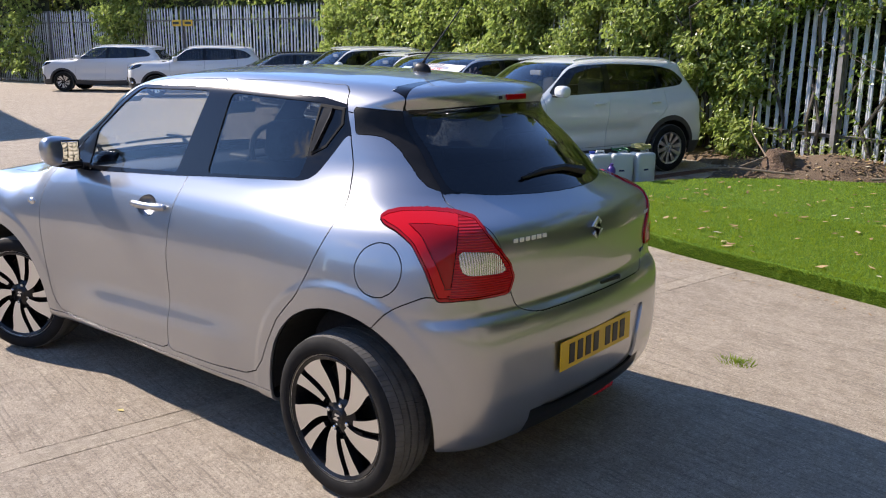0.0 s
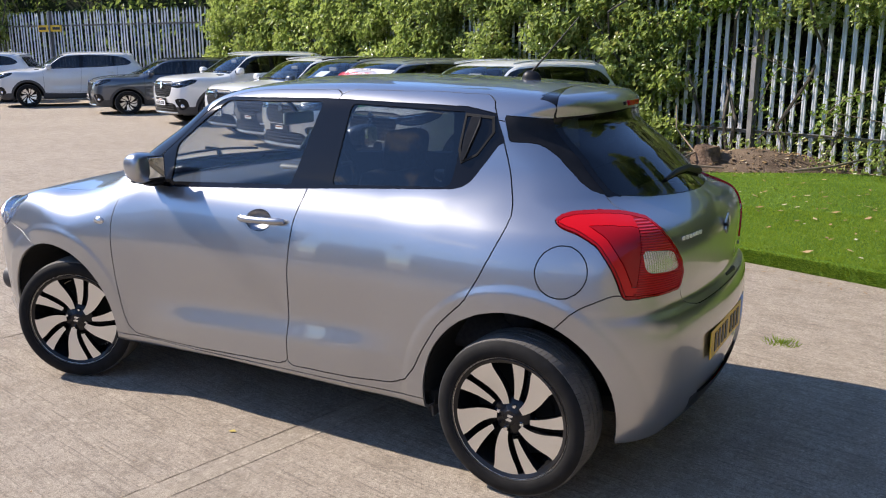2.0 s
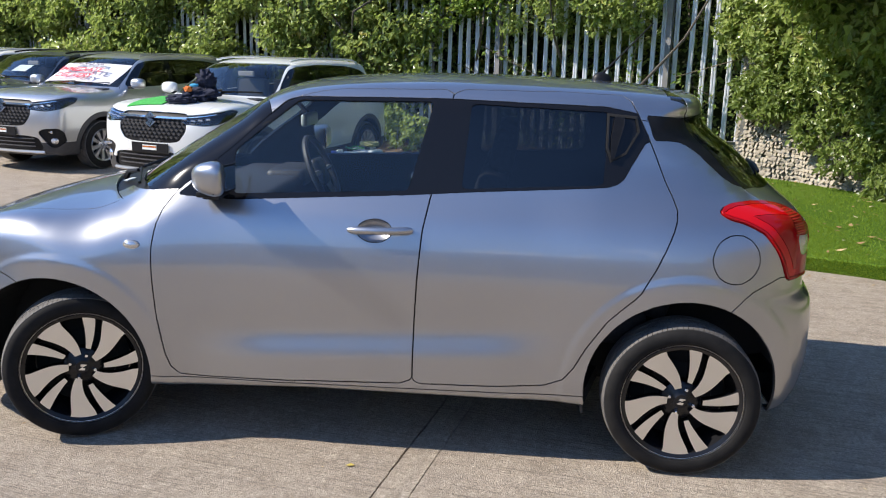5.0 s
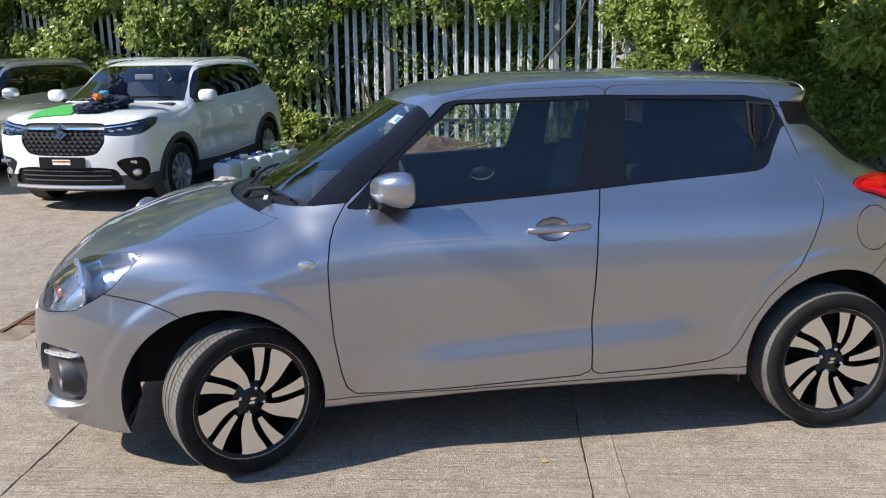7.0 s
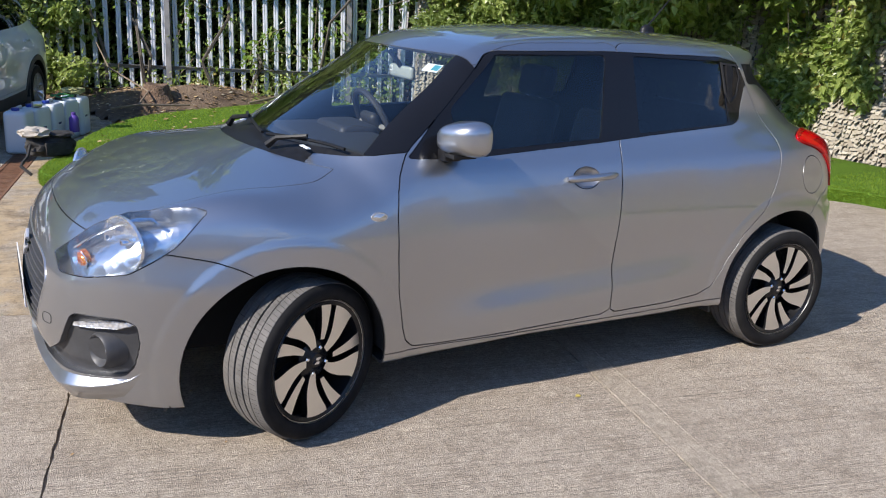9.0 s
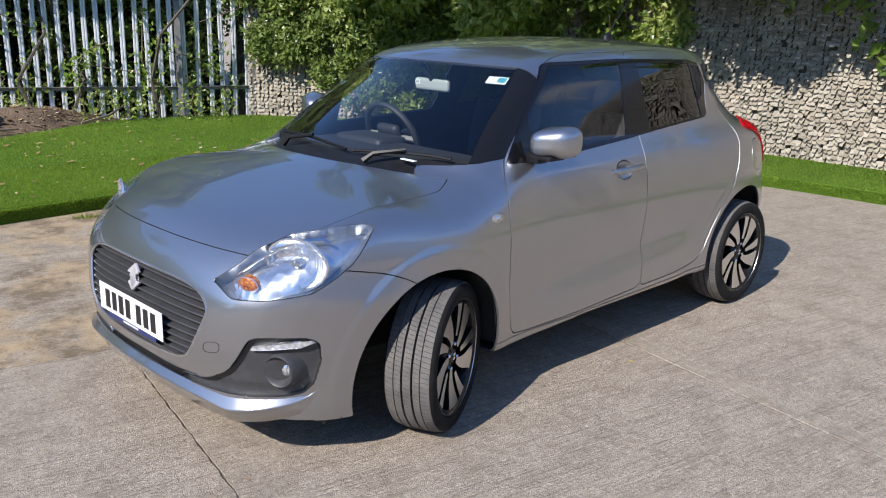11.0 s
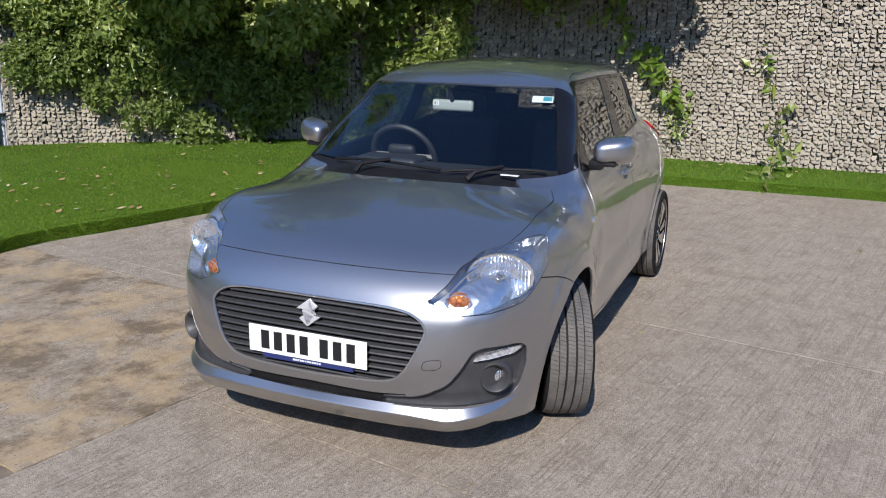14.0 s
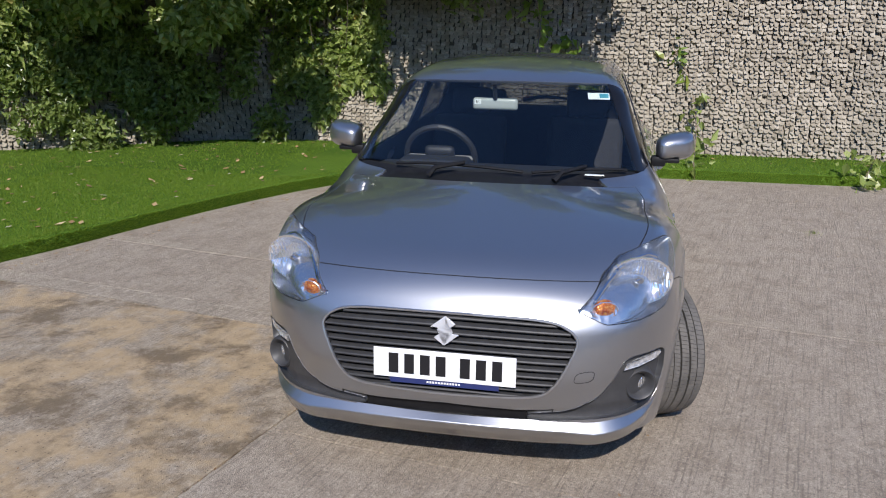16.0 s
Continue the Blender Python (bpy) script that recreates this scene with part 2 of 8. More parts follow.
class Hatch:
    """The small silver hatchback."""
    top = staticmethod(spline([(-1.9, 1.37), (-1.36, 1.446), (-1.25, 1.464), (-1.05, 1.486), (-0.8, 1.501), (-0.3, 1.512), (0.0, 1.505),
                               (0.25, 1.487), (0.42, 1.461), (0.55, 1.418), (0.66, 1.350), (0.876, 1.225), (1.083, 1.095), (1.17, 1.042), (1.24, 1.024),
                               (1.388, 0.995), (1.635, 0.932), (1.80, 0.882), (1.93, 0.836), (2.03, 0.778), (2.14, 0.64)], 0.05))
    door = staticmethod(spline([(0.10, 0.77), (0.20, 0.795), (0.30, 0.808), (0.45, 0.812), (0.60, 0.820), (0.72, 0.822), (0.82, 0.812),
                                (0.90, 0.795), (0.96, 0.774), (1.03, 0.733), (1.07, 0.710), (1.12, 0.690), (1.25, 0.640), (1.38, 0.588), (1.46, 0.550), (1.56, 0.495)], 0.03))
    rear = staticmethod(spline([(0.10, -1.66), (0.22, -1.735), (0.32, -1.79), (0.45, -1.812), (0.58, -1.812), (0.66, -1.806), (0.70, -1.795), (0.735, -1.768),
                                (0.80, -1.772), (0.90, -1.775), (0.96, -1.765), (1.02, -1.725), (1.06, -1.68), (1.21, -1.515), (1.36, -1.352), (1.40, -1.352), (1.45, -1.362), (1.6, -1.33)], 0.012))
    nose = staticmethod(spline([(0.10, 1.98), (0.165, 2.045), (0.20, 2.065), (0.240, 2.078), (0.28, 2.084), (0.315, 2.090), (0.35, 2.107), (0.48, 2.132), (0.62, 2.130), (0.70, 2.112), (0.78, 2.072), (0.90, 1.99), (1.2, 1.76)], 0.008))
    box = (-1.86, 2.15, 0.9, 0.14, 1.55)
    inner = (-1.0, 1.35, 0.45, 0.75)
    wheels = ((1.225, 0.305), (-1.225, 0.305))
    arches = ((1.297, 0.302, 0.384), (-1.222, 0.330, 0.374))

    @classmethod
    def side(c, x, z):
        w = c.door(z)
        up = step(0.98, 1.20, z)
        # shoulders over the wheels
        w = w + 0.050 * bump(x, 1.30, 0.42) * step(0.15, 0.5, z) * (1 - step(0.74, 1.12, z))
        w = w + 0.012 * bump(x, -1.28, 0.42) * step(0.15, 0.5, z) * (1 - step(0.86, 1.12, z))
        # flare above the sill, between the wheels
        zc = 0.470 - 0.05 * x
        w = w + 0.022 * step(0.84, 0.35, x) * step(-0.88, -0.45, x) * step(zc + 0.06, zc - 0.07, z) - 0.006 * bump(z, zc + 0.08, 0.10) * step(0.84, 0.35, x) * step(-0.88, -0.45, x) - 0.010 * step(0.9, 0.6, x) * step(-0.9, -0.6, x)
        # flat lips round the arches
        for ax, az, r in c.arches:
            d = np.hypot(x - ax, z - az)
            w = w + 0.0055 * step(r + 0.105, r + 0.072, d)
        # the cabin draws in towards the tail
        w = w - 0.16 * up * np.clip((-0.55 - x) / 0.9, 0, 2) ** 2 - 0.07 * (1 - up) * np.clip((-1.05 - x) / 0.5, 0, 2) ** 2
        w = w - 0.05 * np.clip((x - 1.45) / 0.5, 0, 2) ** 2 - 0.024 * bump(x, 1.62, 0.25) * step(0.6, 0.75, z)
        return w

    @classmethod
    def value(c, p):
        x, y, z = p[..., 0], np.abs(p[..., 1]), p[..., 2]
        ws = step(0.2, 0.7, x) * (1 - step(1.1, 1.3, x))
        xe = x + 0.30 * y * y * ws
        crown = 0.15 + 0.05 * step(1.0, 1.35, x) - 0.135 * step(1.15, 1.6, x) + 0.05 * step(1.65, 2.0, x) - 0.03 * ws
        tz = c.top(xe) - crown * y * y
        sl = (c.top(xe + 0.02) - c.top(xe - 0.02)) / 0.04
        fz = (z - tz) / np.sqrt(1 + sl * sl)
        fs = (y - c.side(x, z)) * 0.96
        y2 = y * y
        lip = step(0.44, 0.22, z)
        ff = (x - (c.nose(z) - (0.15 - 0.06 * lip) * y2 - (0.40 - 0.20 * lip) * y2 * y2 - 1.6 * lip * np.maximum(0, y - 0.52) ** 2)) * 0.97
        gl = step(1.0, 1.1, z)
        rs = (c.rear(z + 0.02) - c.rear(z - 0.02)) / 0.04
        fr = ((c.rear(z) + (0.17 + 0.45 * gl * (1 - 0.5 * step(1.37, 1.42, z))) * y2 + (0.02 + 0.12 * step(0.62, 0.85, z)) * y2 * y2) - x) / np.sqrt(1 + np.clip(rs, -1.3, 1.3) ** 2)
        k = 0.14 - 0.05 * step(1.0, 1.15, z)
        f = smax(fz, fs, k - 0.06 * step(1.1, 1.4, x))
        f = smax(f, ff, 0.16)
        f = smax(f, fr, 0.10 + 0.04 * step(1.1, 0.9, z))
        floor = 0.155 + 0.075 * step(1.75, 1.35, x) + 0.022 * step(1.70, 1.85, x) + 0.03 * step(0.9, 0.2, x) * step(-1.3, -0.6, x)
        return smax(f, floor - z, 0.03)

# ---- mesh helpers ----
def link_mesh(name, me, parent=None, label=""):
    ob = new(name, me)
    if parent is not None:
        ob.parent = parent
    if label:
        ob["label"] = label
    return ob


def part(name, bm, material, parent=None, label="", smooth=False):
    """Links a bmesh as one mesh object."""
    me = bpy.data.meshes.new(name)
    bm.normal_update()
    bm.to_mesh(me)
    bm.free()
    for m in material if isinstance(material, (list, tuple)) else [material]:
        me.materials.append(m)
    if smooth:
        me.shade_smooth()
        me.set_sharp_from_angle(angle=radians(40))
    return link_mesh(name, me, parent, label)


def raw(name, verts, faces, material, parent=None, label="", smooth=False, index=None):
    me = bpy.data.meshes.new(name)
    me.from_pydata(verts, [], faces)
    for m in material if isinstance(material, (list, tuple)) else [material]:
        me.materials.append(m)
    if index is not None:
        me.polygons.foreach_set("material_index", index)
    me.update()
    if smooth:
        me.shade_smooth()
        me.set_sharp_from_angle(angle=radians(40))
    return link_mesh(name, me, parent, label)


def box_bm(size, at=(0, 0, 0), bevel=0.0, segments=2, turn=None):
    bm = bmesh.new()
    m = Matrix.Translation(at) @ (turn.to_4x4() if turn else Matrix()) @ Matrix.Diagonal((*size, 1))
    bmesh.ops.create_cube(bm, size=1.0, matrix=m)
    if bevel:
        bmesh.ops.bevel(bm, geom=bm.edges[:], offset=bevel, segments=segments, profile=0.6, affect="EDGES")
    return bm


def prism(outline, thick, m=None, bevel=0.0):
    """A flat outline in xy, given thickness along z."""
    bm = bmesh.new()
    f = bm.faces.new([bm.verts.new((x, y, 0)) for x, y in outline])
    r = bmesh.ops.extrude_face_region(bm, geom=[f])
    bmesh.ops.translate(bm, vec=(0, 0, thick), verts=[v for v in r["geom"] if isinstance(v, bmesh.types.BMVert)])
    bmesh.ops.recalc_face_normals(bm, faces=bm.faces[:])
    if bevel:
        bmesh.ops.bevel(bm, geom=bm.edges[:], offset=bevel, segments=2, affect="EDGES")
    if m is not None:
        bmesh.ops.transform(bm, matrix=m, verts=bm.verts[:])
    return bm


def lathe(profile, steps, axis="y"):
    """A surface of revolution; profile of (radius, along)."""
    verts, faces = [], []
    n = len(profile)
    for i in range(steps):
        a = 2 * math.pi * i / steps
        for r, h in profile:
            verts.append((r * math.cos(a), h, r * math.sin(a)) if axis == "y" else (r * math.cos(a), r * math.sin(a), h))
    for i in range(steps):
        k = (i + 1) % steps
        for j in range(n - 1):
            q = (i * n + j, i * n + j + 1, k * n + j + 1, k * n + j)
            faces.append(q if axis == "y" else q[::-1])
    return verts, faces


def tube_bm(points, radius, sides=8, taper=None):
    """A round bar along points."""
    bm = bmesh.new()
    rings = []
    pts = [Vector(p) for p in points]
    for i, p in enumerate(pts):
        d = (pts[min(i + 1, len(pts) - 1)] - pts[max(i - 1, 0)]).normalized()
        u = d.orthogonal().normalized() if i == 0 else (u - u.dot(d) * d).normalized()
        v = d.cross(u)
        r = radius if taper is None else taper[i]
        rings.append([bm.verts.new(p + r * (math.cos(2 * math.pi * k / sides) * u + math.sin(2 * math.pi * k / sides) * v)) for k in range(sides)])
    for a, b in zip(rings, rings[1:]):
        for k in range(sides):
            bm.faces.new((a[k], a[(k + 1) % sides], b[(k + 1) % sides], b[k]))
    bm.faces.new(rings[0][::-1])
    bm.faces.new(rings[-1])
    return bm


def join_bm(*many):
    out = many[0]
    for b in many[1:]:
        me = bpy.data.meshes.new("tmp")
        b.to_mesh(me)
        b.free()
        out.from_mesh(me)
        bpy.data.meshes.remove(me)
    return out

# ---- cutting a body into panels ----
def soft(pts, ratio=0.12, times=1):
    """Rounds the corners of a closed outline."""
    for _ in range(times):
        out = []
        for (ax, ay), (bx, by) in zip(pts, pts[1:] + pts[:1]):
            out += [(ax + (bx - ax) * ratio, ay + (by - ay) * ratio), (bx - (bx - ax) * ratio, by - (by - ay) * ratio)]
        pts = out
    return pts


def rounded(pts, r, n=4):
    """A closed outline with corners of about radius r."""
    out = []
    for a, b, c in zip(pts[-1:] + pts[:-1], pts, pts[1:] + pts[:1]):
        la, lc = math.dist(a, b), math.dist(b, c)
        ta, tc = min(r / la, 0.45), min(r / lc, 0.45)
        p = (b[0] + (a[0] - b[0]) * ta, b[1] + (a[1] - b[1]) * ta)
        q = (b[0] + (c[0] - b[0]) * tc, b[1] + (c[1] - b[1]) * tc)
        for i in range(n + 1):
            t = i / n
            out.append(tuple((1 - t) ** 2 * p[k] + 2 * t * (1 - t) * b[k] + t * t * q[k] for k in (0, 1)))
    return out


def inside(pts):
    """Signed distance to a closed outline, negative within."""
    P = np.array(pts, float)
    Q = np.roll(P, -1, 0)

    def f(u, v):
        d = np.full(u.shape, 1e9)
        odd = np.zeros(u.shape, bool)
        for (ax, ay), (bx, by) in zip(P, Q):
            ex, ey = bx - ax, by - ay
            t = np.clip(((u - ax) * ex + (v - ay) * ey) / (ex * ex + ey * ey + 1e-12), 0, 1)
            d = np.minimum(d, (u - ax - t * ex) ** 2 + (v - ay - t * ey) ** 2)
            if ey != 0:
                odd ^= ((ay > v) != (by > v)) & (u < ex * (v - ay) / ey + ax)
        d = np.sqrt(d)
        return np.where(odd, -d, d)
    return f


class Skin:
    """Half a body (y >= 0) as a fine net that can be cut along level lines."""

    def __init__(self, shape, nx, ny, nz):
        x0, x1, ym, z0, z1 = shape.box
        ids, pts = {}, []

        def vid(i, j, k):
            if (i, j, k) not in ids:
                ids[i, j, k] = len(pts)
                pts.append((x0 + (x1 - x0) * i / nx, ym * j / ny, z0 + (z1 - z0) * k / nz))
            return ids[i, j, k]
        faces = []
        for i in range(nx):
            for k in range(nz):
                faces.append((vid(i + 1, ny, k), vid(i, ny, k), vid(i, ny, k + 1), vid(i + 1, ny, k + 1)))
            for j in range(ny):
                faces.append((vid(i, j, nz), vid(i + 1, j, nz), vid(i + 1, j + 1, nz), vid(i, j + 1, nz)))
        for j in range(ny):
            for k in range(nz):
                faces.append((vid(nx, j, k), vid(nx, j + 1, k), vid(nx, j + 1, k + 1), vid(nx, j, k + 1)))
                faces.append((vid(0, j + 1, k), vid(0, j, k), vid(0, j, k + 1), vid(0, j + 1, k + 1)))
        P = np.array(pts)
        a, b, za, zb = shape.inner
        Q = np.stack([np.clip(P[:, 0], a, b), 0 * P[:, 1], np.clip(P[:, 2], za, zb)], -1)
        lo, hi = np.zeros(len(P)), np.full(len(P), 1.15)
        for _ in range(30):
            mid = (lo + hi) / 2
            within = shape.value(Q + (P - Q) * mid[:, None]) < 0
            lo, hi = np.where(within, mid, lo), np.where(within, hi, mid)
        V = Q + (P - Q) * lo[:, None]
        e = 0.004
        N = np.stack([shape.value(V + d) - shape.value(V - d) for d in np.eye(3) * e], -1)
        N[V[:, 1] < 1e-6, 1] = 0
        N /= np.linalg.norm(N, axis=1)[:, None] + 1e-12
        self.V, self.N, self.faces = V, N, faces

    def cut(self, f, where=None):
        val = f(self.V[:, 0], self.V[:, 1], self.V[:, 2])
        val = np.where(np.abs(val) < 0.0012, 0.0, val)
        sign = np.sign(val).astype(int).tolist()
        vl = val.tolist()
        newV, newN, made, out = [], [], {}, []
        base = len(self.V)
        V, N = self.V, self.N
        for face in self.faces:
            s = [sign[i] for i in face]
            if not (1 in s and -1 in s):
                out.append(face)
                continue
            pos, neg, crossings = [], [], 0
            n = len(face)
            for q in range(n):
                a, b = face[q], face[(q + 1) % n]
                sa, sb = s[q], s[(q + 1) % n]
                if sa >= 0:
                    pos.append(a)
                if sa <= 0:
                    neg.append(a)
                if sa * sb < 0:
                    key = (a, b) if a < b else (b, a)
                    if key not in made:
                        t = vl[key[0]] / (vl[key[0]] - vl[key[1]])
                        made[key] = base + len(newV)
                        newV.append(V[key[0]] + (V[key[1]] - V[key[0]]) * t)
                        newN.append(N[key[0]] + (N[key[1]] - N[key[0]]) * t)
                    pos.append(made[key])
                    neg.append(made[key])
            if len(pos) >= 3:
                out.append(tuple(pos))
            if len(neg) >= 3:
                out.append(tuple(neg))
        if newV:
            nn = np.array(newN)
            nn /= np.linalg.norm(nn, axis=1)[:, None] + 1e-12
            self.V, self.N = np.vstack([V, newV]), np.vstack([N, nn])
        self.faces = out

    def label(self, rules, rest):
        """Names each face by the first rule that its middle satisfies."""
        C = np.array([self.V[list(f)].mean(0) for f in self.faces])
        names = np.full(len(C), rest, dtype=object)
        free = np.ones(len(C), bool)
        for name, rule in rules:
            hit = free & rule(C[:, 0], C[:, 1], C[:, 2])
            names[hit] = name
            free &= ~hit
        self.groups = {}
        for f, nm in zip(self.faces, names):
            self.groups.setdefault(nm, []).append(f)

    def panel(self, name, group, material, parent=None, sides="both", gap=0.0022, flange=0.012, sink=0.0, label="", shift=None):
        """One mesh of a group of faces. sides: left, right, or both joined at the middle."""
        faces = self.groups.get(group, [])
        if not faces:
            return None
        used = sorted({i for f in faces for i in f})
        loc = {g: l for l, g in enumerate(used)}
        V, N = self.V[used].copy(), self.N[used]
        faces = [tuple(loc[i] for i in f) for f in faces]
        count = {}
        for f in faces:
            for a, b in zip(f, f[1:] + f[:1]):
                count[a, b] = 1
        rim = [(a, b) for (a, b) in count if (b, a) not in count and not (V[a, 1] < 2e-3 and V[b, 1] < 2e-3)]
        inw = np.zeros_like(V)
        for a, b in rim:
            e = V[b] - V[a]
            e /= np.linalg.norm(e) + 1e-9
            for i in (a, b):
                inw[i] += np.cross(N[i], e)
        inw /= np.linalg.norm(inw, axis=1)[:, None] + 1e-9
        mid = V[:, 1] < 2e-3
        inw[mid, 1] = 0
        V = V + inw * gap - N * sink
        NN = N.copy()
        if flange:
            ring = sorted({i for e in rim for i in e})
            at = {}
            ev, en = [], []
            for i in ring:
                at[i] = len(V) + len(ev)
                ev += [V[i], V[i] - N[i] * flange]
                en += [-inw[i] * 0.9 + N[i] * 0.3, -inw[i]]
            for a, b in rim:
                faces.append((at[b], at[a], at[a] + 1, at[b] + 1))
            if ev:
                V, NN = np.vstack([V, ev]), np.vstack([NN, en])
        if sides != "left":
            n = len(V)
            MV, MN = V * (1, -1, 1), NN * (1, -1, 1)
            MF = [tuple(i + n for i in f[::-1]) for f in faces]
            if sides == "right":
                V, NN, faces = MV, MN, [tuple(i - n for i in f) for f in MF]
            else:
                same = {i + n: i for i in range(len(used)) if mid[i]}
                MF = [tuple(same.get(i, i) for i in f) for f in MF]
                V, NN, faces = np.vstack([V, MV]), np.vstack([NN, MN]), faces + MF
        me = bpy.data.meshes.new(name)
        me.from_pydata(V.tolist(), [], faces)
        me.materials.append(material)
        me.shade_smooth()
        NN = NN / (np.linalg.norm(NN, axis=1)[:, None] + 1e-9)
        me.normals_split_custom_set_from_vertices(NN.tolist())
        return link_mesh(name, me, parent, label)

# ---- the yard ----
UX, UY = math.sin(radians(11.3)), math.cos(radians(11.3))


def uv_xy(u, v):
    """From along and across the joints to the world."""
    return (u * UX + v * UY, u * UY - v * UX)


def concrete(name, a, b, stain, sandy):
    m = mat(name, a, 0.88)
    c = node(m, "ShaderNodeNewGeometry")
    r = node(m, "ShaderNodeMapping", Rotation=(0, 0, radians(11.3)))
    link(m, c.outputs["Position"], r.inputs["Vector"])
    vec = r.outputs[0]
    st = node(m, "ShaderNodeMapping", Scale=(1.1, 46.0, 1.0))
    link(m, vec, st.inputs["Vector"])
    st2 = node(m, "ShaderNodeMapping", Scale=(0.8, 5.0, 1.0))
    link(m, vec, st2.inputs["Vector"])
    brush = noise_of(m, st.outputs[0], 1.6, 5, 0.65)
    streak = noise_of(m, st2.outputs[0], 1.3, 4, 0.6)
    large = noise_of(m, vec, 0.55, 6, 0.6)
    mid = noise_of(m, vec, 5.0, 6, 0.65)
    grain = noise_of(m, vec, 210.0, 2, 0.6)
    blotch = noise_of(m, vec, 22.0, 5, 0.7)
    speck = noise_of(m, vec, 75.0, 3, 0.7)
    pits = node(m, "ShaderNodeTexVoronoi", Scale=85.0)
    link(m, vec, pits.inputs["Vector"])
    col = blend(m, ramp_of(m, large, ((0.35, (0, 0, 0)), (0.68, (1, 1, 1)))), a, b)
    col = blend(m, ramp_of(m, mid, ((0.46, (0, 0, 0)), (0.66, (0.8,) * 3))), col, stain)
    col = blend(m, ramp_of(m, streak, ((0.58, (0, 0, 0)), (0.78, (0.18,) * 3))), col, tuple(x * 0.55 for x in a))
    col = blend(m, ramp_of(m, brush, ((0.36, (0.65,) * 3), (0.48, (0, 0, 0)))), col, tuple(x * 0.42 for x in a))
    col = blend(m, ramp_of(m, grain, ((0.40, (0.6,) * 3), (0.56, (0, 0, 0)))), col, tuple(x * 0.45 for x in a))
    col = blend(m, ramp_of(m, pits.outputs["Distance"], ((0.10, (0.5,) * 3), (0.22, (0, 0, 0)))), col, tuple(x * 0.45 for x in a))
    col = blend(m, ramp_of(m, blotch, ((0.52, (0, 0, 0)), (0.70, (0.6,) * 3))), col, tuple(x * 0.60 for x in stain))
    col = blend(m, ramp_of(m, blotch, ((0.30, (0.5,) * 3), (0.46, (0, 0, 0)))), col, tuple(min(1, x * 1.22) for x in b))
    col = blend(m, ramp_of(m, speck, ((0.36, (0.75,) * 3), (0.46, (0, 0, 0)))), col, tuple(x * 0.40 for x in a))
    col = blend(m, ramp_of(m, speck, ((0.58, (0, 0, 0)), (0.68, (0.6,) * 3))), col, tuple(min(1, x * 1.35) for x in b))
    if sandy:
        patch = noise_of(m, vec, 2.0, 12, 0.68)
        col = blend(m, ramp_of(m, patch, ((0.45, (0, 0, 0)), (0.56, (0.80,) * 3), (0.70, (0.45,) * 3))), col, (0.50, 0.36, 0.20))
        col = blend(m, ramp_of(m, noise_of(m, vec, 2.6, 12, 0.72), ((0.50, (0, 0, 0)), (0.60, (0.85,) * 3))), col, (0.16, 0.115, 0.068))
        col = blend(m, ramp_of(m, noise_of(m, vec, 9.0, 8, 0.75), ((0.50, (0, 0, 0)), (0.66, (0.55,) * 3))), col, (0.22, 0.165, 0.095))
        col = blend(m, ramp_of(m, noise_of(m, vec, 6.0, 8, 0.75), ((0.54, (0, 0, 0)), (0.70, (0.6,) * 3))), col, (0.56, 0.47, 0.36))
        holes = node(m, "ShaderNodeTexVoronoi", Scale=34.0)
        link(m, vec, holes.inputs["Vector"])
        col = blend(m, ramp_of(m, holes.outputs["Distance"], ((0.10, (0.8,) * 3), (0.17, (0, 0, 0)))), col, (0.12, 0.09, 0.06))
    link(m, col, bsdf(m).inputs["Base Color"])
    add = node(m, "ShaderNodeMath")
    add.operation = "ADD"
    link(m, brush, add.inputs[0])
    link(m, grain, add.inputs[1])
    add2 = node(m, "ShaderNodeMath")
    add2.operation = "ADD"
    link(m, add.outputs[0], add2.inputs[0])
    link(m, mid, add2.inputs[1])
    relief(m, add2.outputs[0], 0.85, 0.010)
    return m


CONCRETE = concrete("brushed_concrete", (0.42, 0.348, 0.268), (0.50, 0.422, 0.328), (0.31, 0.25, 0.185), False)
CONCRETE_SANDY = concrete("sandy_concrete", (0.44, 0.365, 0.275), (0.52, 0.43, 0.32), (0.30, 0.24, 0.175), True)
TROWELLED = concrete("trowelled_concrete", (0.46, 0.385, 0.295), (0.54, 0.46, 0.36), (0.36, 0.295, 0.22), False)
JOINT_DIRT = varied("joint_dirt", (0.14, 0.11, 0.08), (0.28, 0.22, 0.155), 0.95, 9, 60, 0.5, 0.01)
SOIL = varied("dry_soil", (0.085, 0.055, 0.034), (0.20, 0.14, 0.09), 0.95, 4, 45, 0.9, 0.03)
RUST = varied("rusty_iron", (0.10, 0.045, 0.022), (0.20, 0.095, 0.05), 0.85, 20, 120, 0.4, 0.003)
ground = tagged(part("ground", prism([(-600, -600), (600, -600), (600, 600), (-600, 600)], 0.3, pose(0, 0, -0.3085)), JOINT_DIRT), "dark earth below the concrete slabs of the yard", "ground", kind="structure")


